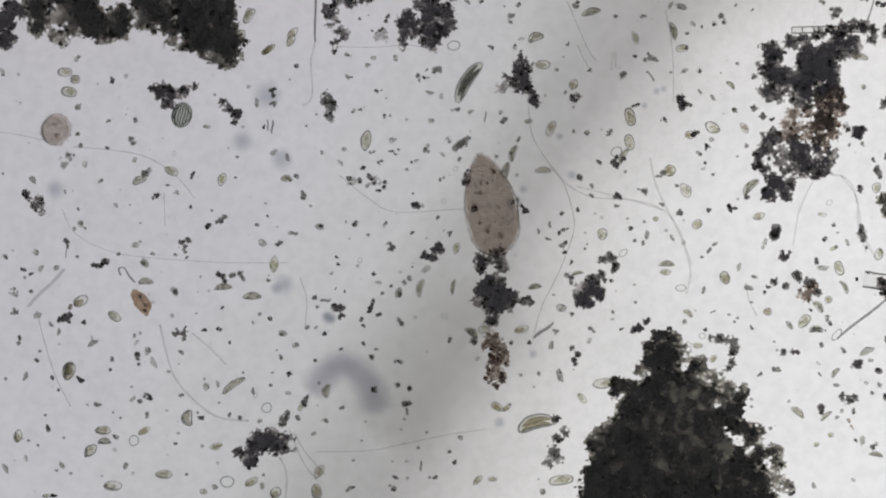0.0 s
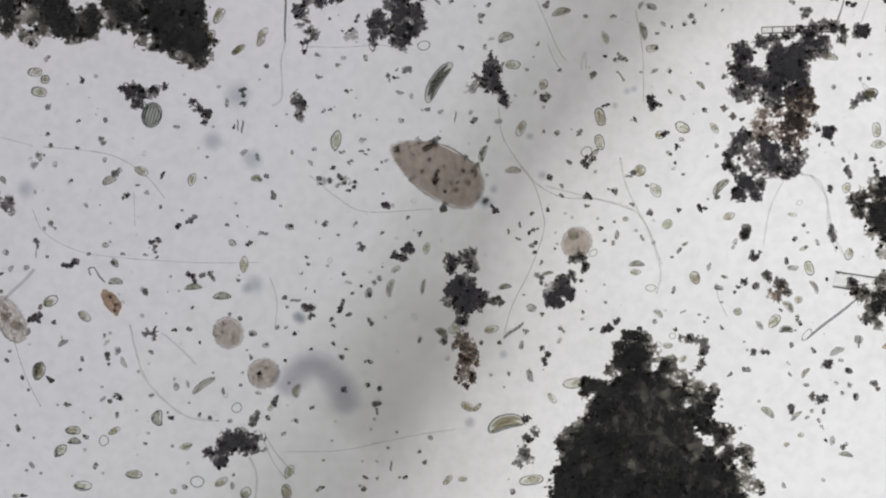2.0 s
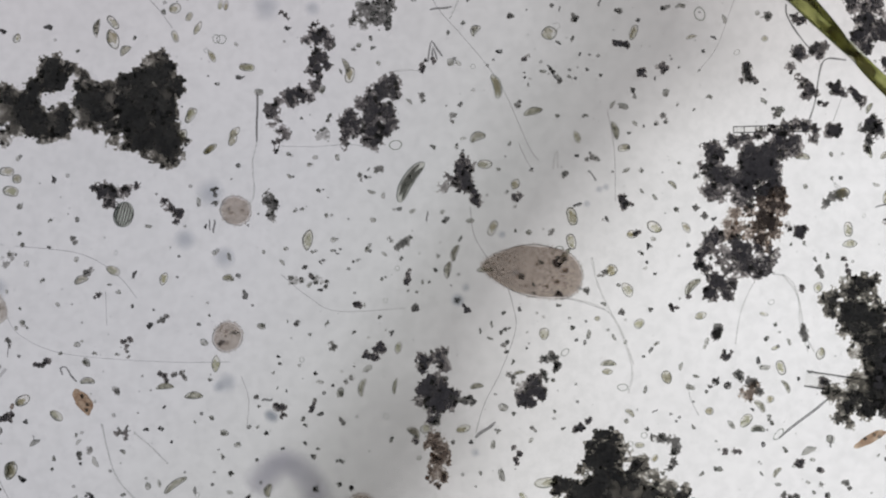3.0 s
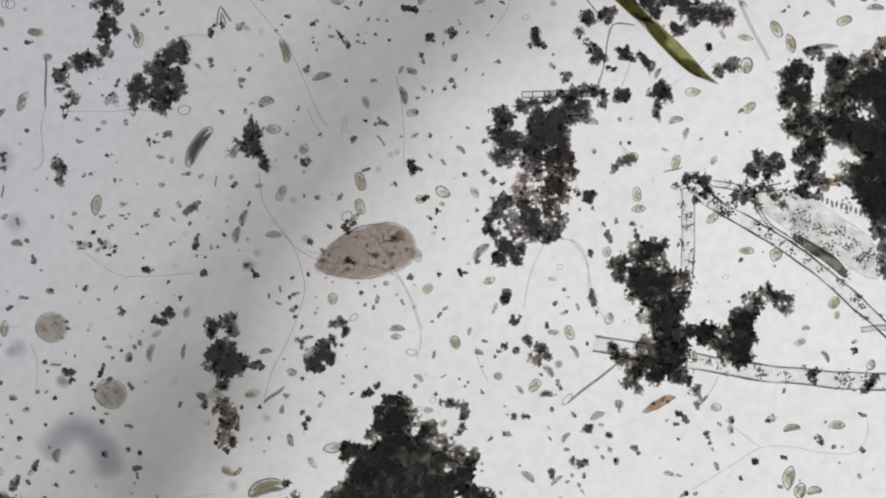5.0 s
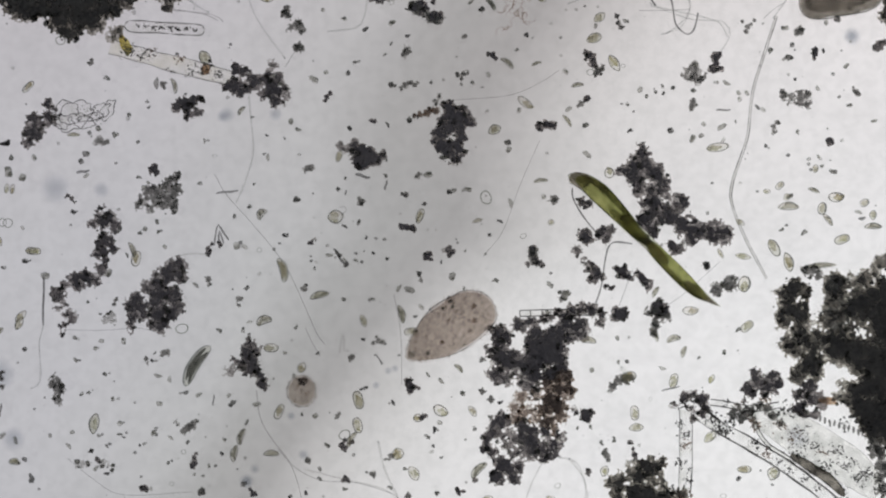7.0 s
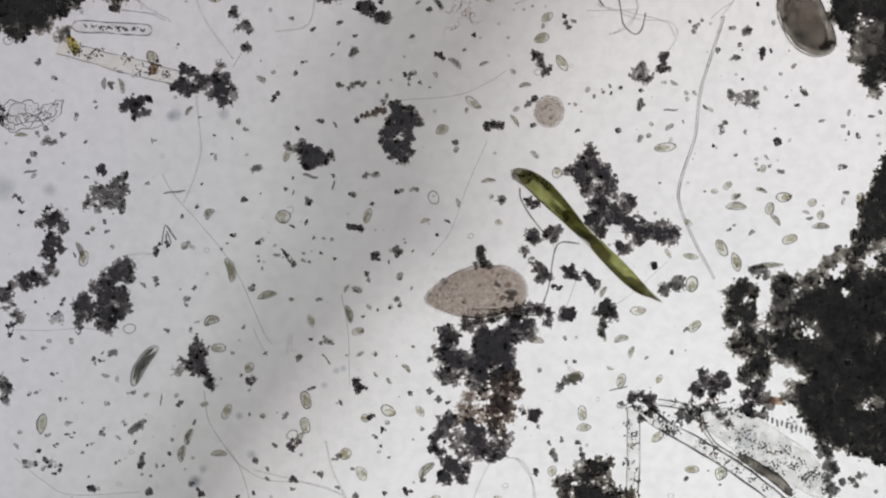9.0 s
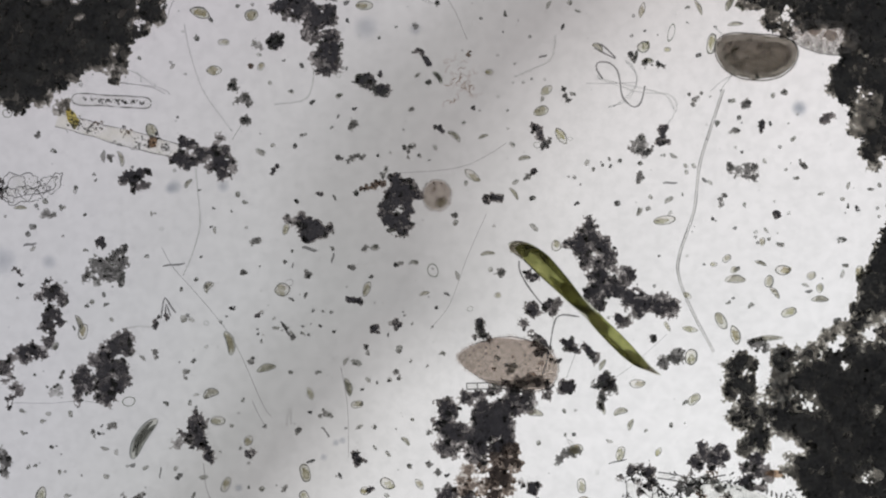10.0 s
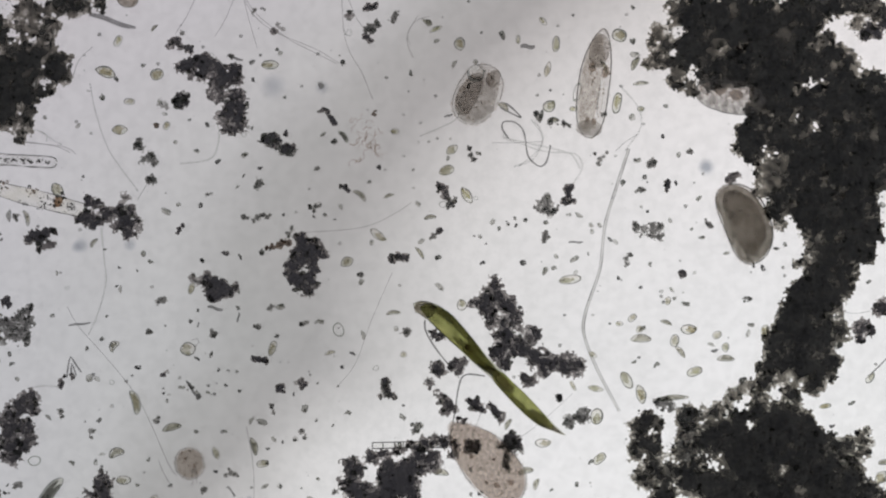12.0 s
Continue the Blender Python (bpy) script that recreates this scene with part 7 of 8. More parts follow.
diatom(425, 65, 24, 16, 60)
diatom(475, 88, 26, 10, 35)
diatom(515, 72, 22, 12, 60)
diatom(115, 128, 24, 14, 0)
diatom(393, 318, 22, 13, 70)
diatom(510, 318, 14, 8, 0)
diatom(1343, 383, 20, 12, 20)
diatom(1234, 397, 18, 14, 40)
diatom(1160, 388, 10, 8, 0)
diatom(122, 658, 30, 20, 70)
diatom(32, 772, 22, 14, 80)
diatom(182, 762, 26, 14, 0)
diatom(255, 763, 22, 10, 30)
diatom(160, 798, 26, 16, 45)
diatom(385, 788, 16, 8, 0)
diatom(290, 840, 28, 14, 0)
diatom(200, 860, 30, 16, 0)
diatom(445, 853, 24, 12, 30)
diatom(488, 872, 20, 16, 50)
diatom(993, 850, 40, 16, 8)
diatom(880, 720, 22, 12, -30)
diatom(897, 722, 18, 8, 40)
diatom(845, 850, 20, 10, 45)
diatom(872, 848, 16, 8, 0)
diatom(565, 835, 24, 14, 60)
diatom(560, 870, 24, 16, 100)
diatom(1030, 705, 20, 10, -50)
diatom(1178, 482, 18, 10, 0)
diatom(1283, 492, 22, 16, 110)
diatom(1070, 678, 40, 17, 8)
diatom(1485, 475, 24, 14, 110)
diatom(1470, 770, 10, 8, 0)
diatom(1445, 787, 10, 7, 20)
diatom(1555, 450, 20, 14, 70)
diatom(133, -108, 16, 12, 60)
diatom(303, -136, 26, 12, -50)
diatom(303, -106, 34, 20, -70)
diatom(413, -161, 20, 16, 20)
diatom(438, -146, 16, 10, 60)
diatom(413, -111, 20, 10, -70)
diatom(453, -126, 24, 10, 60)
diatom(478, -76, 22, 10, -60)
diatom(543, -56, 20, 12, 0)
diatom(503, -166, 16, 8, 80)
diatom(518, 59, 24, 12, 45)
diatom(473, 89, 22, 9, 45)
diatom(441, 29, 28, 12, 55)
diatom(1673, 174, 26, 14, 75)
diatom(1740, 170, 16, 9, 60)
diatom(1703, 49, 26, 14, 0)
diatom(1803, 77, 24, 14, 40)
diatom(1798, 2, 26, 20, 80)
diatom(1798, 330, 24, 12, 0)
diatom(1850, 337, 24, 20, 60)
diatom(1738, 272, 26, 14, 40)
diatom(1893, 492, 18, 10, 25)
diatom(1953, 422, 22, 16, 45)
diatom(1958, 444, 14, 9, 80)
diatom(2018, 532, 18, 14, 60)
diatom(1958, 639, 28, 14, 0)
diatom(1873, 732, 40, 20, 80)
diatom(1893, 755, 28, 20, 80)
diatom(531, -347, 24, 10, 45)
diatom(536, -57, 18, 12, 0)
diatom(1456, -107, 12, 10, 0)
diatom(1874, -152, 14, 11, 30)
diatom(1936, -132, 20, 14, 80)
diatom(1961, -152, 26, 16, 0)
diatom(2026, -120, 16, 12, 80)
diatom(2011, -142, 16, 12, 30)
diatom(1851, -62, 30, 16, -60)
diatom(1876, -37, 32, 16, -75)
diatom(1971, -77, 26, 14, 20)
diatom(1796, -47, 26, 10, -10)
diatom(1756, -52, 18, 7, -60)
diatom(1559, -195, 18, 16, 90)
diatom(951, -662, 20, 12, 60)
diatom(929, -607, 34, 18, -20)
diatom(971, -555, 18, 10, 0)
diatom(954, -505, 26, 16, 0)
diatom(1556, -657, 22, 18, 90)
diatom(1441, -502, 14, 9, 0)
diatom(1726, -657, 26, 12, 85)
diatom(1711, -612, 26, 10, 75)
diatom(1714, -547, 22, 18, 30)
diatom(1834, -552, 34, 14, 80)
diatom(1838, -672, 24, 20, -20)
diatom(1876, -542, 12, 9, 0)
diatom(2282, -66, 20, 11, 50)
diatom(2202, -16, 20, 8, 10)
diatom(2302, 110, 26, 18, 40)
diatom(505, 315, 16, 9, 20)
diatom(380, 792, 18, 9, -5)
diatom(82, 878, 14, 7, 0)
diatom(360, 870, 12, 9, 0)
diatom(532, 722, 12, 8, 60)
diatom(1475, 440, 14, 6, 20)
diatom(1455, 380, 14, 6, -10)
diatom(1358, 552, 14, 12, 0)
diatom(1262, 635, 14, 9, 50)
diatom(1235, 612, 16, 9, 0)
diatom(1659, -665, 14, 7, 90)
diatom(1703, -697, 16, 9, -50)
diatom(1756, -542, 12, 8, 0)
diatom(1924, -202, 14, 10, 80)
diatom(1861, -172, 16, 10, 40)
diatom(1838, -162, 12, 8, 0)
diatom(1791, -107, 16, 9, -30)
diatom(2096, -147, 24, 14, 80)
diatom(493, -167, 16, 8, 80)
half_moon(1633, -546, 20, 12, -40)
ring(452, 700, 9, 9, 0)
ring(472, 722, 20, 18, 40)
ring(237, 780, 20, 18, 80)
ring(402, 853, 26, 21, 0)
ring(1205, 510, 20, 13, 0)
ring(1243, 595, 12, 11, 0)
ring(495, -106, 18, 17, 0)
ring(468, -86, 9, 8, 0)
ring(1761, 377, 12, 8, 0)
ring(1763, -572, 34, 12, 75)
ring(1218, 610, 12, 10, 0)
ring(486, -107, 16, 14, 90)
needle(482, 225, 24, 4, 85)
needle(474, 222, 20, 3, 95)
needle(962, 585, 46, 6, 38)
needle(745, 825, 18, 4, 90)
needle(1527, 563, 118, 5, 39)
needle(82, 510, 92, 6, 46)
needle(1668, 187, 34, 3, 15)
needle(883, -161, 40, 4, 8)
needle(1081, -47, 34, 5, -55)
needle(941, -697, 86, 9, -16)
needle(1676, -652, 26, 8, 0)
needle(2295, -84, 50, 3, 47)
needle(720, 728, 14, 5, -70)
needle(1262, 552, 12, 3, 30)
needle(1158, -632, 30, 5, -15)
needle(1536, -530, 16, 4, 20)
grain(467, 225, 7)
grain(995, 378, 8)
grain(1190, 422, 11)
grain(1372, 413, 20)
grain(1460, 423, 10)
grain(1482, 22, 16)
grain(142, 672, 13)
grain(103, 690, 7)
grain(262, 700, 15)
grain(173, 717, 11)
grain(320, 700, 8)
grain(355, 740, 12)
grain(405, 735, 8)
grain(205, 775, 10)
grain(310, 785, 7)
grain(512, 663, 12)
grain(703, 682, 11)
grain(663, 690, 14)
grain(540, 710, 17)
grain(795, 800, 8)
grain(805, 818, 10)
grain(620, 865, 14)
grain(1245, 513, 12)
grain(1345, 663, 9)
grain(1375, 655, 13)
grain(1543, 792, 11)
grain(1515, 780, 8)
grain(188, -128, 13)
grain(108, -121, 13)
grain(241, -86, 8)
grain(393, -154, 11)
grain(533, -39, 6)
grain(488, -26, 8)
grain(341, -108, 8)
grain(1763, 122, 9)
grain(1788, 82, 9)
grain(1718, 132, 6)
grain(1988, 507, 16)
grain(1990, 492, 9)
grain(1843, 629, 17)
grain(1928, 662, 18)
grain(2003, 620, 13)
grain(2003, 682, 12)
grain(1863, 695, 11)
grain(1865, 577, 8)
grain(1904, -90, 10)
grain(1864, -94, 8)
grain(1936, -207, 8)
grain(1731, -32, 10)
grain(996, -619, 9)
grain(949, -594, 10)
grain(923, -562, 11)
grain(821, -527, 9)
grain(1469, -605, 9)
grain(1598, -610, 9)
grain(1861, -662, 11)
grain(1791, -617, 8)
grain(1921, -547, 10)
grain(1701, -532, 13)
grain(1741, -517, 9)
grain(2250, -22, 12)
grain(2280, -236, 8)
grain(2214, 20, 8)
grain(537, 345, 14)
grain(92, 668, 10)
grain(95, 878, 11)
grain(425, 740, 9)
grain(522, 778, 8)
grain(725, 688, 10)
grain(1475, 398, 9)
grain(1533, 438, 7)
grain(1353, 518, 8)
grain(1330, 580, 8)
grain(1248, 583, 9)
grain(1550, 788, 9)
grain(1861, -722, 9)
grain(2063, -207, 14)
grain(2076, -265, 8)
grain(2091, -259, 10)
grain(1879, -154, 11)
grain(491, -247, 15)
grain(501, -222, 11)
grain(1454, 2, 11)
crumb(33, 132, 6)
speck(4, 128, 10)
crumb(193, 214, 5)
crumb(240, 215, 5)
crumb(138, 238, 7)
crumb(180, 320, 6)
speck(365, 225, 8)
crumb(470, 360, 6)
crumb(375, 373, 6)
crumb(205, 365, 4)
crumb(417, 315, 6)
crumb(310, 342, 6)
crumb(680, 330, 7)
crumb(785, 315, 6)
crumb(775, 385, 6)
crumb(630, 398, 7)
crumb(730, 412, 6)
crumb(795, 412, 7)
crumb(675, 160, 5)
crumb(635, 195, 5)
crumb(705, 265, 6)
crumb(757, 138, 6)
speck(570, 270, 8)
crumb(800, 195, 6)
crumb(620, 100, 6)
crumb(645, 190, 4)
crumb(740, 283, 4)
crumb(700, 247, 5)
crumb(1130, 335, 6)
crumb(1115, 405, 7)
crumb(1140, 393, 6)
crumb(1170, 213, 6)
crumb(1235, 270, 7)
crumb(1320, 255, 6)
crumb(1210, 127, 5)
crumb(1187, 128, 6)
crumb(1255, 260, 7)
crumb(67, 788, 6)
speck(45, 812, 8)
crumb(125, 838, 7)
crumb(295, 727, 6)
crumb(270, 535, 7)
crumb(100, 833, 6)
crumb(330, 840, 7)
speck(510, 695, 8)
crumb(358, 790, 7)
crumb(388, 713, 5)
crumb(43, 478, 7)
crumb(55, 485, 6)
crumb(370, 515, 5)
crumb(393, 545, 4)
speck(720, 715, 12)
crumb(570, 745, 6)
crumb(710, 760, 5)
crumb(715, 785, 6)
crumb(760, 845, 6)
crumb(690, 860, 6)
crumb(655, 630, 6)
crumb(700, 640, 7)
speck(815, 775, 8)
crumb(980, 585, 6)
crumb(945, 685, 6)
speck(960, 870, 10)
speck(1440, 860, 9)
speck(1510, 850, 8)
speck(1335, 490, 8)
crumb(1300, 570, 6)
crumb(1450, 645, 5)
crumb(1465, 560, 7)
crumb(1510, 730, 6)
speck(1788, 347, 8)
crumb(1848, 357, 6)
crumb(1788, 734, 7)
speck(1858, 747, 8)
speck(1688, 762, 8)
speck(1998, 729, 8)
crumb(1963, 705, 6)
crumb(2023, 717, 4)
speck(1953, 677, 8)
crumb(1968, 677, 6)
crumb(709, -300, 6)
crumb(896, -117, 7)
crumb(766, -92, 7)
crumb(1111, -52, 7)
crumb(1031, -47, 5)
crumb(1656, -337, 6)
crumb(1951, -199, 7)
crumb(1916, -200, 7)
crumb(1666, -272, 7)
crumb(1581, -317, 5)
crumb(1741, -177, 6)
crumb(1791, -177, 6)
crumb(1486, -517, 6)
crumb(1276, -582, 6)
crumb(1696, -602, 7)
crumb(1866, -452, 7)
crumb(1986, -427, 6)
crumb(2292, -90, 7)
speck(135, 105, 10)
crumb(380, 168, 6)
crumb(288, 245, 4)
speck(525, 117, 8)
crumb(690, 205, 7)
crumb(560, 203, 5)
crumb(655, 115, 5)
crumb(622, 137, 6)
speck(455, 183, 10)
crumb(430, 225, 7)
crumb(420, 278, 7)
crumb(662, 268, 7)
crumb(675, 285, 7)
crumb(735, 285, 7)
speck(525, 312, 9)
speck(485, 270, 10)
speck(508, 278, 9)
crumb(550, 365, 6)
crumb(720, 300, 7)
crumb(1015, 190, 7)
crumb(965, 170, 6)
crumb(1000, 165, 6)
crumb(1045, 127, 6)
crumb(1045, 345, 7)
crumb(880, 277, 5)
crumb(915, 310, 7)
crumb(1280, 40, 7)
crumb(1215, 60, 7)
crumb(1235, 125, 7)
crumb(1305, 277, 6)
crumb(55, 515, 7)
crumb(105, 610, 5)
crumb(65, 638, 6)
crumb(70, 622, 7)
speck(45, 667, 10)
crumb(268, 450, 5)
crumb(310, 450, 5)
crumb(355, 490, 6)
crumb(210, 450, 7)
crumb(347, 555, 5)
crumb(248, 590, 7)
crumb(318, 622, 7)
crumb(298, 658, 7)
crumb(195, 655, 7)
crumb(233, 685, 7)
crumb(755, 422, 6)
crumb(518, 413, 7)
crumb(525, 413, 6)
crumb(475, 497, 6)
crumb(595, 455, 6)
crumb(598, 468, 7)
crumb(585, 485, 5)
crumb(730, 473, 5)
crumb(562, 543, 7)
crumb(645, 577, 7)
crumb(665, 618, 6)
crumb(573, 592, 7)
crumb(605, 618, 5)
crumb(478, 565, 7)
crumb(490, 620, 5)
crumb(498, 633, 6)
crumb(558, 638, 7)
crumb(482, 660, 6)
crumb(735, 562, 6)
crumb(80, 735, 6)
speck(85, 758, 9)
crumb(50, 780, 6)
speck(10, 830, 11)
speck(110, 823, 9)
crumb(155, 717, 6)
crumb(200, 730, 5)
speck(235, 707, 8)
speck(248, 710, 8)
speck(260, 735, 8)
crumb(315, 767, 7)
speck(222, 825, 10)
crumb(235, 838, 7)
speck(365, 685, 11)
speck(385, 680, 9)
crumb(385, 820, 7)
speck(380, 862, 9)
speck(448, 692, 8)
speck(527, 740, 9)
speck(578, 745, 8)
speck(605, 722, 8)
speck(555, 768, 8)
speck(522, 797, 8)
speck(460, 745, 8)
crumb(740, 793, 7)
crumb(755, 765, 6)
crumb(625, 815, 6)
crumb(720, 817, 6)
speck(770, 845, 8)
speck(700, 845, 8)
speck(697, 865, 9)
crumb(715, 742, 6)
crumb(565, 678, 7)
crumb(430, 660, 6)
speck(465, 860, 9)
crumb(1065, 385, 7)
speck(1145, 417, 10)
speck(1138, 430, 8)
crumb(1210, 390, 6)
speck(1210, 430, 8)
speck(1265, 432, 8)
speck(1255, 443, 8)
crumb(1242, 455, 7)
crumb(1083, 565, 7)
crumb(980, 522, 6)
crumb(1125, 535, 7)
speck(1212, 570, 8)
speck(1308, 472, 9)
speck(1350, 438, 8)
speck(1353, 428, 9)
speck(1455, 475, 12)
speck(1500, 430, 8)
crumb(1480, 437, 7)
crumb(1483, 412, 6)
speck(1445, 462, 9)
speck(1325, 510, 11)
crumb(1330, 535, 6)
crumb(1305, 563, 7)
crumb(1290, 557, 7)
crumb(1370, 605, 6)
crumb(1375, 620, 6)
speck(1525, 780, 11)
crumb(1330, 707, 7)
crumb(1330, 720, 7)
crumb(891, -637, 6)
crumb(898, -574, 6)
speck(881, -512, 8)
crumb(903, -499, 6)
crumb(889, -422, 7)
crumb(1036, -532, 6)
crumb(1076, -522, 5)
crumb(1108, -515, 7)
crumb(1091, -469, 7)
crumb(1163, -405, 7)
crumb(1116, -392, 7)
crumb(1181, -509, 7)
crumb(1206, -720, 7)
crumb(1426, -597, 7)
speck(1514, -662, 9)
speck(1546, -622, 9)
crumb(1456, -532, 6)
crumb(1501, -484, 6)
crumb(1539, -489, 6)
crumb(1456, -459, 6)
crumb(1516, -490, 6)
crumb(1473, -434, 6)
crumb(1474, -402, 6)
crumb(1316, -355, 7)
crumb(1266, -359, 6)
crumb(1591, -317, 7)
speck(1631, -672, 11)
crumb(1594, -677, 6)
crumb(1729, -689, 6)
speck(1583, -625, 8)
speck(1571, -582, 8)
crumb(1716, -575, 6)
speck(1811, -532, 9)
speck(1861, -527, 11)
crumb(1881, -515, 7)
speck(1866, -637, 12)
crumb(1851, -709, 7)
crumb(1841, -582, 7)
crumb(1831, -459, 6)
crumb(1826, -384, 6)
crumb(1746, -355, 6)
crumb(1641, -337, 6)
crumb(1654, -347, 6)
speck(1931, -222, 8)
speck(1956, -197, 9)
crumb(1951, -217, 5)
speck(2066, -277, 8)
crumb(2131, -247, 7)
crumb(1981, -314, 7)
speck(2076, -302, 8)
speck(2116, -295, 8)
speck(2131, -302, 8)
speck(2071, -160, 8)
speck(2066, -144, 9)
speck(2001, -125, 8)
speck(2006, -114, 8)
crumb(1873, -102, 7)
crumb(1821, -162, 6)
speck(541, -222, 9)
speck(496, -197, 16)
speck(521, -187, 12)
crumb(686, -212, 7)
crumb(584, -247, 7)
crumb(606, -102, 6)
speck(521, -97, 8)
speck(526, -39, 9)
crumb(691, -130, 7)
crumb(731, -87, 6)
crumb(836, -175, 7)
crumb(849, -252, 6)
crumb(726, -250, 6)
speck(561, -12, 14)
crumb(1011, -227, 7)
crumb(931, -175, 6)
crumb(921, -134, 7)
crumb(976, -70, 6)
crumb(1041, -37, 6)
crumb(1121, -37, 7)
crumb(1141, -52, 6)
crumb(1166, -42, 6)
crumb(1146, -79, 6)
crumb(1101, -272, 7)
crumb(1343, -304, 7)
crumb(1449, -230, 7)
crumb(1301, -164, 7)
speck(1521, -227, 11)
crumb(1456, -17, 7)
smudge(470, 165, 34)
smudge(425, 248, 26)
smudge(495, 280, 26)
smudge(1898, 277, 28)
smudge(570, -168, 34)
smudge(1996, -442, 16)
filament(2.8, [(860, -66), (863, -88), (867, -103), (876, -90), (886, -76)])
filament(2.7, [(868, -70), (869, -92), (877, -70)])
filament(2.8, [(1627, -545), (1645, -535), (1664, -526)])
filament(2.8, [(1638, -552), (1650, -542), (1665, -527)])
filament(1.6, [(1022, 80), (1033, 105), (1047, 128)])
filament(1.7, [(1600, -22), (1588, 10), (1577, 40)])
filament(1.1, [(1665, 38), (1700, 12), (1755, -38)])
filament(1.4, [(1978, 690), (2000, 680), (2013, 652), (2012, 631)])
filament(2.2, [(560, -20), (558, 40), (557, 76), (550, 110), (553, 160), (548, 180), (535, 187)])
needle(558, 30, 90, 4, 90)
smudge(885, 752, 14)
filament(1.6, [(130, 260), (200, 266), (250, 275), (290, 295), (320, 320), (345, 352)])
filament(1.2, [(-10, 233), (40, 240), (110, 258)])
filament(1.8, [(935, 190), (942, 240), (965, 280), (995, 320), (1012, 370), (1015, 410), (990, 480), (960, 540), (945, 590)])
filament(2.6, [(1150, 280), (1160, 325), (1180, 370), (1205, 420), (1222, 480), (1215, 520)])
filament(1.9, [(1020, 330), (1100, 350), (1160, 365), (1195, 395), (1225, 470)])
filament(1.3, [(600, 310), (650, 350), (700, 375), (820, 370)])
filament(1.5, [(1178, 20), (1190, 90), (1192, 180)])
filament(2.2, [(1488, 310), (1515, 349), (1527, 412), (1551, 459)])
filament(1.2, [(110, 370), (130, 410), (180, 440), (250, 455), (400, 465), (510, 465)])
filament(1.8, [(65, 550), (80, 610), (100, 670), (125, 720)])
filament(2.4, [(283, 575), (293, 620), (310, 670), (350, 715), (390, 740), (440, 745)])
filament(2, [(340, 590), (370, 615), (400, 645)])
filament(1.2, [(290, 340), (292, 400)])
filament(1.8, [(520, 765), (540, 800), (575, 840)])
filament(1.6, [(512, 760), (535, 815), (560, 850)])
filament(2.4, [(495, 810), (507, 840), (505, 890)])
filament(1.4, [(530, 490), (543, 530), (540, 580)])
filament(1.2, [(560, 800), (650, 798), (720, 785), (790, 770), (860, 760)])
filament(2.8, [(214, 488), (210, 476), (220, 474), (228, 488), (239, 500)])
filament(1.2, [(600, 83), (660, 84), (720, 80), (750, 84)])
filament(1.6, [(1320, 500), (1325, 530), (1340, 560)])
filament(2.2, [(921, -332), (926, -282), (929, -232), (916, -182), (899, -142)])
filament(1.6, [(861, -192), (881, -157), (921, -112), (971, -52), (1001, -2), (1041, 88), (1056, 108)])
filament(2.8, [(1535, 37), (1545, 6), (1550, -28), (1554, -51), (1559, -66), (1568, -72), (1580, -72), (1600, -69)])
filament(2.8, [(1494, -168), (1494, -154), (1500, -139), (1511, -121), (1526, -101), (1537, -88)])
filament(1.2, [(1336, -47), (1371, -92), (1401, -172), (1436, -252)])
filament(1.3, [(1261, -322), (1381, -332), (1441, -357), (1471, -377)])
filament(2, [(791, -47), (821, -52), (849, -50)])
filament(2.2, [(1558, -567), (1551, -527), (1516, -507), (1486, -494)])
filament(1.4, [(1481, -707), (1462, -667), (1473, -632)])
filament(2.2, [(1131, -507), (1126, -472), (1111, -452), (1061, -445)])
filament(1.8, [(906, -652), (881, -627), (871, -597)])
filament(2, [(901, -587), (911, -537), (936, -467), (986, -397)])
filament(1.6, [(986, -382), (1001, -407), (1008, -419)])
filament(1.4, [(1358, -737), (1376, -697), (1396, -677)])
filament(2, [(816, -502), (838, -485), (851, -479)])
filament(1.8, [(781, -483), (856, -475), (876, -462)])
filament(1.4, [(1703, 752), (1768, 712), (1823, 679), (1878, 677), (1928, 687), (1978, 690)])
filament(1.4, [(1758, 627), (1788, 652), (1823, 679)])
filament(1.8, [(1748, 552), (1736, 577), (1723, 592)])
filament(1.8, [(368, -176), (388, -154), (408, -126)])
filament(1.4, [(2217, -188), (2252, -180), (2282, -184)])
filament(2.8, [(1642, -490), (1631, -506), (1632, -518), (1642, -520), (1654, -518), (1667, -506), (1672, -486), (1676, -460), (1687, -446), (1699, -440), (1709, -448), (1714, -466), (1716, -478)])
filament(1.9, [(1682, -522), (1694, -514), (1701, -496), (1701, -480), (1692, -460), (1677, -448), (1652, -440)])
filament(2, [(1631, -496), (1647, -488), (1667, -484), (1702, -476), (1742, -466), (1757, -458), (1764, -446), (1768, -436)])
filament(1.4, [(1612, -482), (1652, -482), (1702, -484)])
filament(2, [(1842, -580), (1857, -564), (1872, -544), (1878, -520), (1872, -500), (1857, -480), (1849, -468)])
filament(1.5, [(1832, -468), (1852, -486), (1870, -496)])
filament(1.6, [(1347, -736), (1349, -696), (1352, -670), (1362, -640), (1377, -616), (1387, -596), (1397, -570), (1402, -560)])
filament(1.4, [(1502, -706), (1482, -700), (1467, -686), (1463, -666), (1470, -654)])
filament(2, [(802, -506), (817, -500), (825, -492), (824, -484)])
filament(1.8, [(787, -484), (817, -480), (847, -474), (867, -464)])

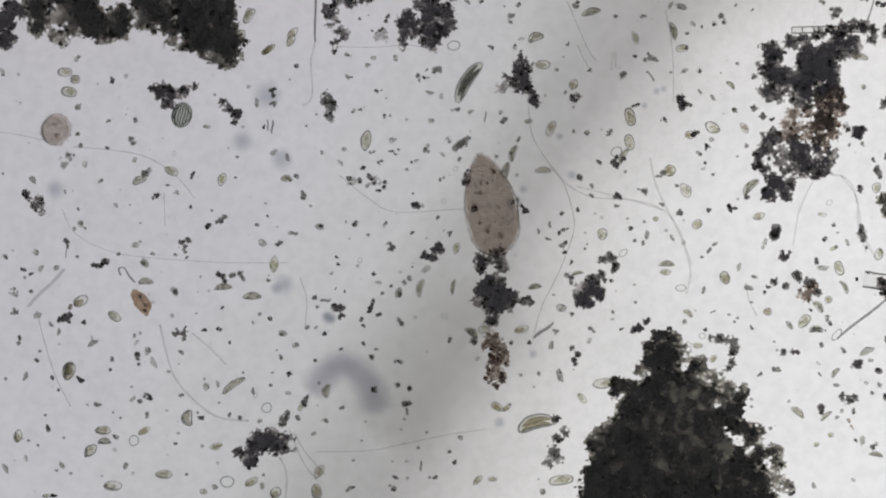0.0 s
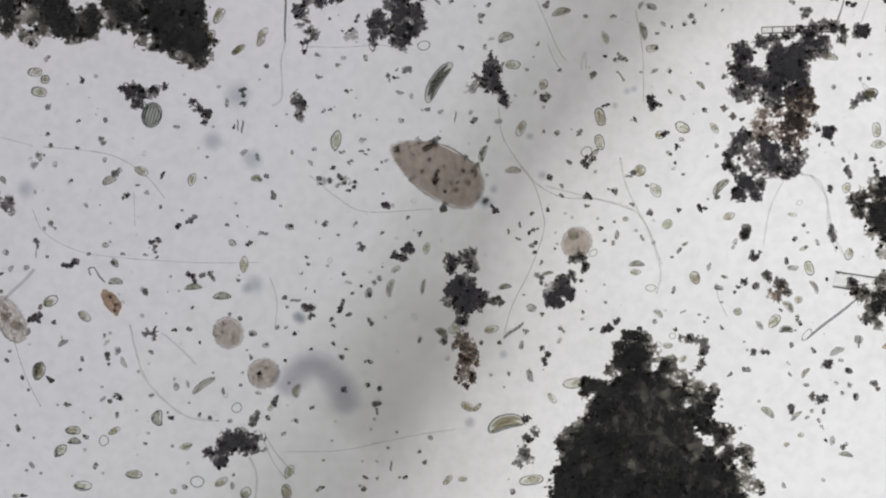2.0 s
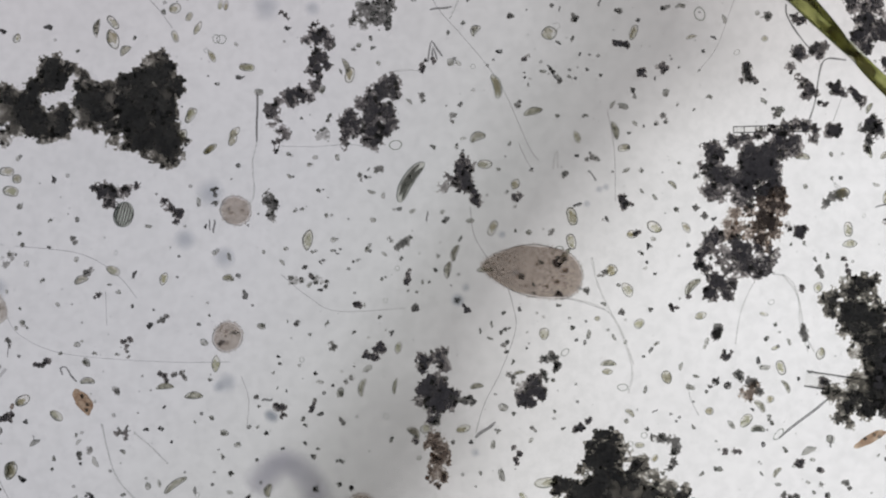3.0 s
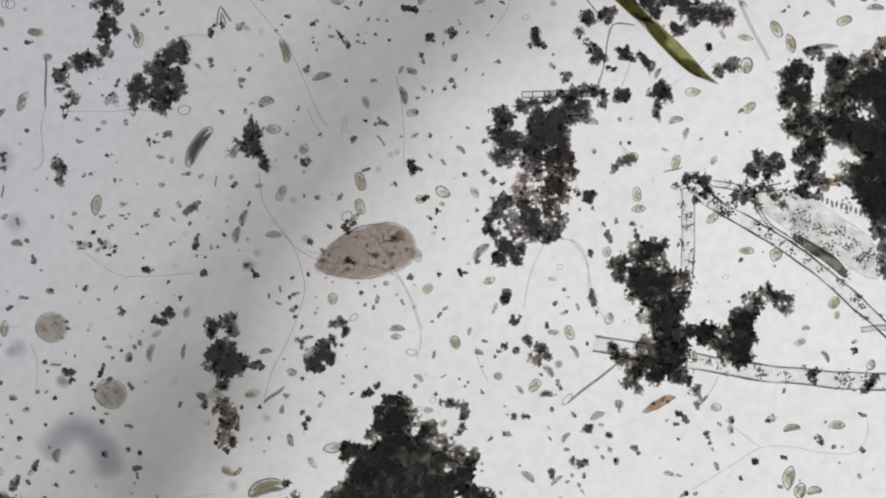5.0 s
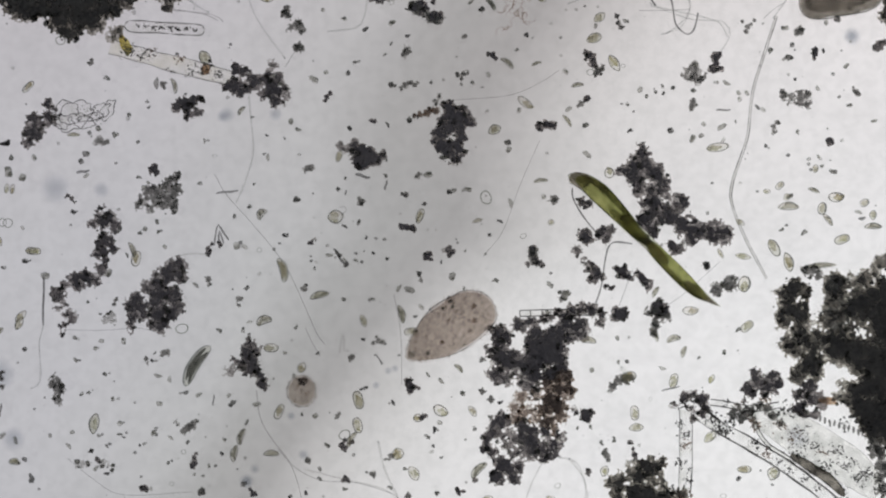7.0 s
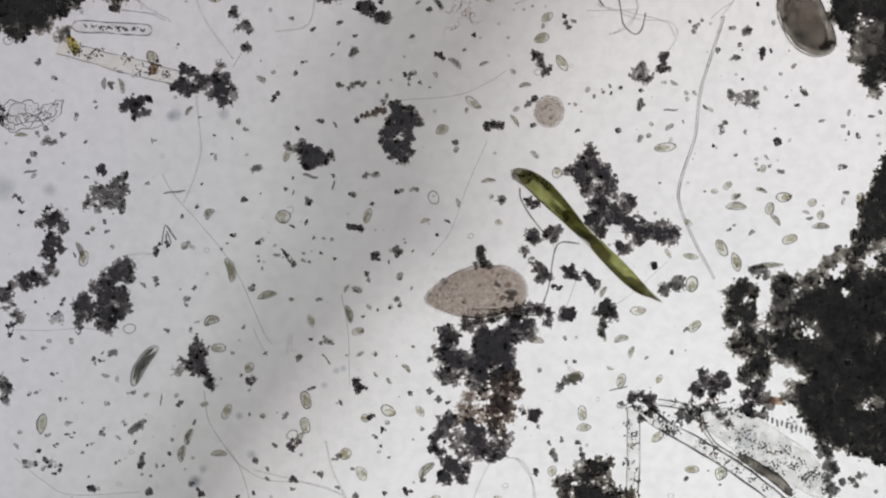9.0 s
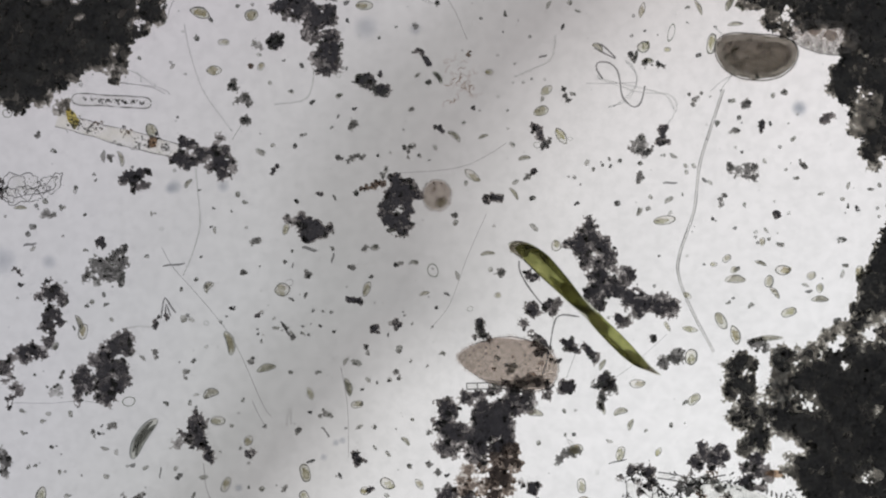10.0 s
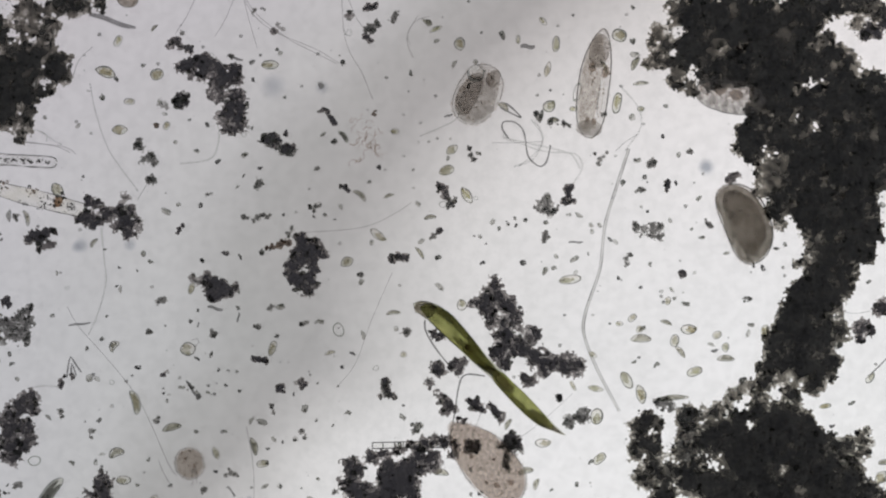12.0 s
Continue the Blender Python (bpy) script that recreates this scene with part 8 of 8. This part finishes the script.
fibre([(1528, 494), (1588, 504), (1688, 522), (1778, 538), (1848, 549), (1898, 552), (1958, 559), (2046, 562), (2095, 562)], 14.5, "clear plant hair tube with dark walls and brown granules", M_MEMBRANE,
      [(1705, 519, 40, 5, 1), (1731, 527, 40, 6, 1), (1757, 531, 36, 6, 1), (1825, 546, 60, 7, 1), (1868, 551, 26, 6, 0), (1915, 550, 50, 6, 0), (1961, 558, 50, 7, 1), (1975, 561, 40, 7, 1),
       (2015, 567, 60, 7, 0), (2005, 556, 20, 6, 0), (1790, 540, 14, 8, 0), (2070, 562, 30, 8, 1), (1620, 512, 20, 7, 0)], 2.4, 0, 0.9)
fibre([(1694, 225), (1695, 300), (1692, 378)], 10.5, "narrow clear plant hair tube filled with specks", M_MEMBRANE,
      [(1686, 249, 22, 4, 0), (1696, 269, 34, 5, 0), (1693, 287, 34, 5, 1), (1685, 317, 34, 5, 0), (1697, 350, 18, 4, 0), (1690, 375, 40, 6, 1), (1700, 330, 10, 5, 0)], 1.5, 0, 0.6)
fibre([(1738, 211), (1775, 217), (1812, 222), (1860, 216)], 5.5, "narrow clear plant hair tube with a dark wall", M_MEMBRANE, [(1765, 215, 16, 6, 0), (1790, 219, 14, 5, 1)], 1.7, 0, 0.4)
fibre([(1712, 226), (1745, 250), (1800, 281), (1855, 314), (1910, 352), (1962, 394), (2008, 436), (2060, 484), (2110, 535)], 11, "clear plant hair tube crossing with dark walls", M_MEMBRANE,
      [(1745, 248, 40, 7, 0), (1765, 262, 34, 6, 0), (1815, 288, 44, 7, 0), (1838, 303, 36, 5, 1), (1878, 330, 24, 5, 0), (1905, 345, 26, 6, 0), (1930, 362, 20, 5, 0), (1990, 415, 40, 6, 0),
       (2000, 430, 30, 5, 0), (1965, 385, 24, 5, 0), (1860, 318, 14, 4, 0)], 2.6, 0, 0.8)
fibre([(1812, 232), (1850, 248), (1900, 272), (1950, 302), (2000, 337), (2034, 377)], 34, "broad torn grey leaf strip with a ribbed edge", M_LEAF,
      [(1922, 287, 34, 6, 0), (1960, 297, 50, 7, 0), (1977, 324, 40, 6, 0), (2012, 334, 50, 6, 0), (1997, 342, 36, 6, 0), (1985, 312, 20, 8, 0), (1900, 262, 20, 8, 0), (1860, 250, 30, 7, 1), (1935, 300, 16, 6, 1), (1880, 268, 40, 12, 1), (1905, 285, 40, 14, 0), (1945, 325, 50, 12, 0), (2005, 350, 40, 9, 0),
       (1975, 250, 30, 7, 0), (2010, 262, 30, 7, 0), (2030, 290, 30, 7, 0)], 0.5, 3.0, 0.9,
      rows=[(1931 + 8.4 * k, 239 + 2.8 * k + (k % 3), 12 + (k * 5) % 5, 4.6, 80 + 9 * (k % 3)) for k in range(10)])
fibre([(1814, 234), (1820, 258), (1838, 284), (1868, 305), (1890, 318)], 3.0, "dark curved strand of plant tissue", M_LEAF, [(1822, 252, 16, 5, 1)], 1.6, 0, 0.2)
fibre([(1880, 304), (1912, 324), (1945, 345), (1976, 377)], 9, "dark brown curled leaf sliver", M_SLIVER, [(1890, 306, 60, 8, 0), (1925, 330, 40, 8, 0), (1968, 366, 30, 6, 0)], 1.6, 2.4, 0.3)
fibre([(2000, 470), (2040, 466), (2085, 476)], 4.0, "narrow grey strand of plant tissue", M_LEAF, [], 1.5, 0, 0.3)
for u, v, n, s, k in ((1738, 236, 40, 8, 0), (1758, 258, 50, 8, 0), (1776, 244, 24, 7, 0), (1800, 226, 40, 7, 0), (1815, 248, 36, 7, 1), (1690, 214, 36, 7, 0), (1708, 205, 30, 7, 0), (1835, 205, 30, 8, 1),
                      (1690, 392, 60, 8, 1), (1672, 372, 40, 7, 0), (1870, 225, 40, 9, 0)):
    granules(u, v, n, s, k)
fibre([(1855, -472), (1834, -407), (1813, -337), (1803, -257), (1777, -177), (1777, -137), (1801, -77), (1838, -7)], 1.9, "thick curved colourless algal filament with thin dark walls", M_MEMBRANE, [], 1.1, 0, 0.0, crumple=0.15)
fibre([(702, -455), (772, -451), (843, -447)], 10, "rod-shaped clear cell with a row of dark dots", M_MEMBRANE, [(726 + 14 * k, -453.5 + 0.8 * k, 9 + (k * 7) % 6, 2.6, 0) for k in range(8)], 1.5, 14, 0.1)
fibre([(676, -418), (723, -405), (791, -387), (859, -370), (890, -362)], 13, "torn clear tube of plant tissue with yellow remains", M_YELLOW, [(707, -412, 50, 6, 0), (735, -402, 40, 6, 0), (745, -410, 20, 5, 1), (800, -395, 20, 6, 1), (825, -375, 30, 7, 0), (845, -378, 40, 6, 1), (870, -368, 30, 6, 0)], 1.2, 0, 1.4, crumple=2.4)
amber(703, -420, 34, 18, -60, True)
amber(846, -378, 18, 15, 80)
amber(1643, 601, 58, 16, 30)
crumpled_shell(612, -295)
ribbed_shell(322, 204, 46, 36, 75)
fibre([(1401, 54), (1440, 53), (1490, 52), (1534, 52)], 5.5, "clear jointed rod with square ends", M_MEMBRANE, [], 1.7, 0, 0.1, crumple=0.1, partitions=(0.0, 0.15, 0.28, 0.40, 0.52, 0.66, 0.82, 1.0))
amber(1946, 209, 30, 14, -4)

CRESCENT = desmid()
BIG = ciliate("ovoid_ciliate", "large pinkish-grey ovoid swimming ciliate with granular cytoplasm", 182, 94, 60, 1.3, 3.4, M_ECTOPLASM, -4,
              food=((-46, 12, 5), (-8, -14, 3), (24, 12, 3), (-58, -10, 5), (-30, 22, 3)), vacuoles=((80, 1, 6), (45, 22, 4)), seed=3, granules=260,
              inner=((0, 0, 178, 91, 1.3, 3.4, -4, M_CELL),))
ROUND = [ciliate("round_ciliate", "small round greyish swimming ciliate", 56, 52, 40, 2.1, 2.1, M_ECTOPLASM, 0, food=((6, 8, 3), (-10, -6, 2.5)), vacuoles=((15, 4, 4),), seed=10 + i, granules=60,
                 inner=((0, 0, 51, 47, 2.1, 2.2, 0, M_ROUND),)) for i in range(5)]
OBLONG = ciliate("oblong_ciliate", "clear oblong swimming ciliate with granules", 92, 48, 36, 2.4, 2.4, M_SLIM, 0, food=((8, 5, 7), (-15, -4, 8), (22, -5, 5)), vacuoles=((0, 9, 5),), seed=21, granules=120)
DARK = ciliate("brown_ciliate", "large brown bean-shaped ciliate with a dark filled middle", 148, 82, 60, 2.8, 2.8, M_GREYSHELL, 11, seed=31, granules=260,
               pellicle=True,
               inner=((0, 0, 145, 79, 2.8, 2.8, 11, M_BROWNPLASM), (-2, 1, 124, 62, 2.0, 2.0, 11, M_ENDO_GREY)))
SLIM = ciliate("slipper_ciliate", "long clear slipper-shaped swimming ciliate", 194, 55, 44, 1.9, 3.4, M_GREYSHELL, 4, food=((27, 9, 7), (22, -16, 8), (-66, 5, 4), (-68, -7, 5)), vacuoles=((-24, -13, 5, 6.5),), seed=41, granules=260, pellicle=True,
               inner=((0, 7, 178, 36, 2.0, 3.0, 4, M_SLIMPLASM), (58, 0, 60, 36, 1.9, 2.0, 2, M_GREYPLASM), (-80, 0, 28, 46, 2.4, 3.0, 0, M_GREYPLASM)))
PALE = ciliate("oval_ciliate", "grey oval swimming ciliate with a clear vacuole", 112, 78, 54, 2.5, 2.6, M_GREYSHELL, 0, vacuoles=((31, 20, 15),), seed=51, granules=220,
               inner=((-6, -2, 96, 68, 2.5, 2.4, 0, M_GREYPLASM), (-8, 12, 76, 38, 2.0, 2.0, 6, M_ENDO_GREY), (38, -12, 34, 24, 1.9, 2.0, 0, M_ENDO_GREY)))
STUCK = ciliate("resting_ciliate", "grey-brown granular ciliate wedged under the detritus mat", 128, 62, 40, 2.2, 2.2, M_GREYCELL, 0, food=((10, 4, 10), (-20, 8, 9)), seed=61, fringe=False, granules=150)
STUCK.matrix_basis = pose(*xy(2034, -564), 0, 0, 0, -10)
TOPCELL = ciliate("resting_ciliate", "violet-brown rounded ciliate at rest", 40, 34, 26, 2.2, 2.2, M_BROWNCELL, 0, seed=62, fringe=False, granules=30)
TOPCELL.matrix_basis = pose(*xy(968, -738), 0, 0, 0, -20)
silt()
reddish_threads()


# ---- what swims ----
def shift(t):
    """The stage's shift at t seconds."""
    return [float(np.interp(t, [r[0] for r in STAGE], [r[k] for r in STAGE])) for k in (1, 2)]


def swim(thing, rows, z=0.0):
    """Rows: seconds, place in the field of view (micrometres from its upper left corner), heading in degrees."""
    out = []
    for t, a, b, h in rows:
        p, q = shift(t)
        out.append((t, pose(*xy(a - p, b - q), z, 0, 0, h)))
    walk(thing, out)


def motions():
    swim(BIG, [(0.0, 866, 362, 100), (0.2, 862, 372, 95), (0.5, 800, 395, 68), (0.7, 748, 412, 50), (0.9, 733, 428, 46), (1.1, 730, 428, 50), (1.3, 748, 416, 62),
               (1.5, 777, 382, 87), (1.7, 783, 337, 114), (1.9, 776, 309, 138), (2.1, 770, 304, 162), (2.3, 801, 322, 177), (2.5, 845, 408, 186), (2.7, 913, 476, 182),
               (2.9, 955, 479, 174), (3.1, 861, 485, 170), (3.3, 776, 503, 162), (3.5, 722, 519, 152), (3.7, 680, 522, 150), (4.5, 650, 480, 182), (5.3, 643, 446, 210),
               (5.5, 638, 455, 229), (5.7, 655, 425, 240), (6.0, 682, 400, 250), (6.3, 713, 485, 240), (6.5, 735, 522, 233), (6.7, 761, 576, 224), (7.0, 795, 582, 213),
               (7.4, 840, 561, 200), (7.7, 792, 552, 193), (8.5, 830, 532, 187), (9.3, 852, 516, 184), (9.5, 868, 515, 182), (9.8, 892, 534, 175), (10.0, 898, 643, 171),
               (10.2, 910, 719, 166), (10.5, 932, 752, 159), (10.7, 946, 752, 154), (11.0, 883, 761, 148), (11.3, 831, 767, 142), (11.6, 837, 786, 138), (12.0, 858, 815, 131)], 0.02)
    swim(ROUND[0], [(0.0, 100, 230, 60), (0.2, 76, 291, 30), (0.4, 28, 340, 0), (0.8, 20, 460, -30), (0.9, 42, 500, -45), (1.1, 64, 552, -50), (1.3, 140, 610, -40), (1.5, 200, 655, -30),
                    (1.7, 273, 688, -20), (1.9, 391, 685, 10), (2.1, 528, 643, 20), (2.3, 585, 704, -40), (2.5, 665, 828, -60), (3.0, 640, 900, -90), (4.2, 240, 800, -160),
                    (5.3, 133, 688, -200), (5.5, 36, 757, -150), (5.7, -60, 800, -160), (12.0, -900, 1300, -160)])
    swim(ROUND[1], [(0.0, 560, -160, -90), (0.7, 470, 10, -100), (0.9, 420, 84, -100), (1.0, 391, 129, -100), (1.1, 376, 203, -100), (1.2, 376, 432, -90), (1.3, 370, 610, -80), (1.5, 460, 697, 0), (1.7, 461, 643, 80),
                    (1.9, 409, 606, 130), (2.1, 403, 573, 100), (2.3, 409, 555, 90), (2.5, 460, 605, 80), (2.7, 443, 643, 80), (2.9, 452, 612, 60), (3.1, 273, 582, 40), (3.3, 106, 564, 30),
                    (3.6, -40, 570, 20), (4.5, 20, 590, 0), (5.3, 109, 604, -40), (5.5, -60, 640, -90), (12.0, -900, 1300, -90)])
    swim(ROUND[2], [(0.0, 300, -220, -30), (0.9, 520, 14, -40), (1.0, 567, 71, -42), (1.1, 634, 124, -45), (1.3, 767, 215, -40), (1.5, 907, 310, -40), (1.7, 1022, 403, -60), (1.9, 1037, 446, -100), (2.1, 989, 419, -150),
                    (2.3, 946, 452, -170), (2.5, 815, 494, -180), (2.7, 646, 485, -190), (2.9, 510, 397, -210), (3.1, 237, 358, -200), (3.3, -60, 330, -190), (5.0, -200, 300, -190), (12.0, -900, 1000, -190)])
    swim(ROUND[3], [(0.0, 1610, 140, 180), (0.2, 1531, 158, 240), (0.5, 1560, 191, 300), (0.9, 1640, 260, 300), (6.0, 1900, 700, 300), (12.0, 2300, 1500, 300)])
    swim(ROUND[4], [(0.0, 1700, -500, -90), (5.5, 1040, -120, -90), (6.2, 968, 64, -100), (6.3, 962, 200, -120), (6.5, 880, 372, -140), (6.7, 655, 552, -150), (6.8, 608, 620, -130), (7.0, 534, 692, -90),
                    (7.2, 510, 685, -10), (7.4, 543, 664, 60), (7.7, 579, 413, 80), (8.4, 800, 260, 40), (9.3, 1001, 182, 120), (9.5, 752, 185, 170), (9.7, 752, 152, 220), (9.8, 789, 161, 260),
                    (10.0, 773, 346, 260), (10.2, 749, 470, 265), (10.5, 743, 557, 270), (10.7, 679, 598, 220), (11.0, 597, 625, 200), (11.3, 409, 628, 200), (11.6, 349, 692, 240), (11.8, 328, 752, 260),
                    (12.0, 336, 820, 280)])
    swim(OBLONG, [(0.0, -60, 1010, 80), (0.7, -20, 900, 85), (0.9, 15, 834, 90), (1.1, 27, 788, 92), (1.3, 33, 749, 95), (1.5, 36, 691, 98), (1.7, 30, 643, 108), (1.9, 18, 585, 118), (2.1, 4, 550, 125),
                  (2.3, -60, 520, 130), (3.7, -300, 500, 130), (12.0, -900, 1000, 130)])
    swim(DARK, [(0.0, 1960, 120, 120), (2.8, 1720, -80, 120), (3.3, 1470, 38, 112), (3.5, 1412, 66, 125), (3.7, 1389, 103, 118), (4.2, 1480, 40, 60), (5.3, 1640, -160, 20), (6.0, 1640, -120, -10), (6.5, 1552, -2, -14), (6.7, 1526, 0, -10),
                (7.0, 1485, -6, 10), (7.2, 1488, 10, 40), (7.4, 1489, 46, 58), (7.7, 1456, 66, 112), (8.5, 1440, 40, 114), (9.3, 1416, 24, 118), (9.5, 1415, 8, 155), (9.8, 1389, 8, 166), (9.9, 1344, 40, 168),
                (10.0, 1337, 97, 176), (10.1, 1312, 128, 188), (10.2, 1337, 182, 200), (10.5, 1415, 240, 207), (10.6, 1422, 252, 238), (10.7, 1419, 264, 272), (11.0, 1371, 325, 288), (11.3, 1325, 376, 306),
                (11.6, 1353, 425, 316), (11.8, 1344, 432, 304), (12.0, 1315, 395, 292)])
    swim(SLIM, [(0.0, 2300, -900, 120), (9.8, 1330, -260, 116), (10.2, 1235, -90, 110), (10.5, 1200, -28, 106), (10.7, 1207, 26, 104), (11.0, 1131, 98, 102), (11.3, 1031, 182, 92), (11.6, 1016, 160, 96),
                (11.8, 1032, 150, 90), (12.0, 1053, 148, 82)])
    swim(PALE, [(0.0, 2400, -900, 30), (10.8, 1300, -80, 20), (11.3, 1113, 10, 20), (11.6, 1049, 24, 30), (11.8, 916, 76, 45), (12.0, 845, 168, 62)])
    u, v = CRESCENT["mid_u"], CRESCENT["mid_v"]
    swim(CRESCENT, [(0.0, u - 12, v - 5, 0), (3.7, u - 12 - 468, v - 5 + 174, 0), (5.5, u - 4 - 478, v - 2 + 113, 0), (6.5, u - 2 - 481, v + 382, 0), (7.0, u - 481, v + 1 + 501, 0), (7.7, u - 548, v + 1 + 501, 0), (9.3, u - 10 - 574, v - 7 + 501, 0), (12.0, u - 12 - 742, v - 6 + 735, 0)], 0.03)


motions()
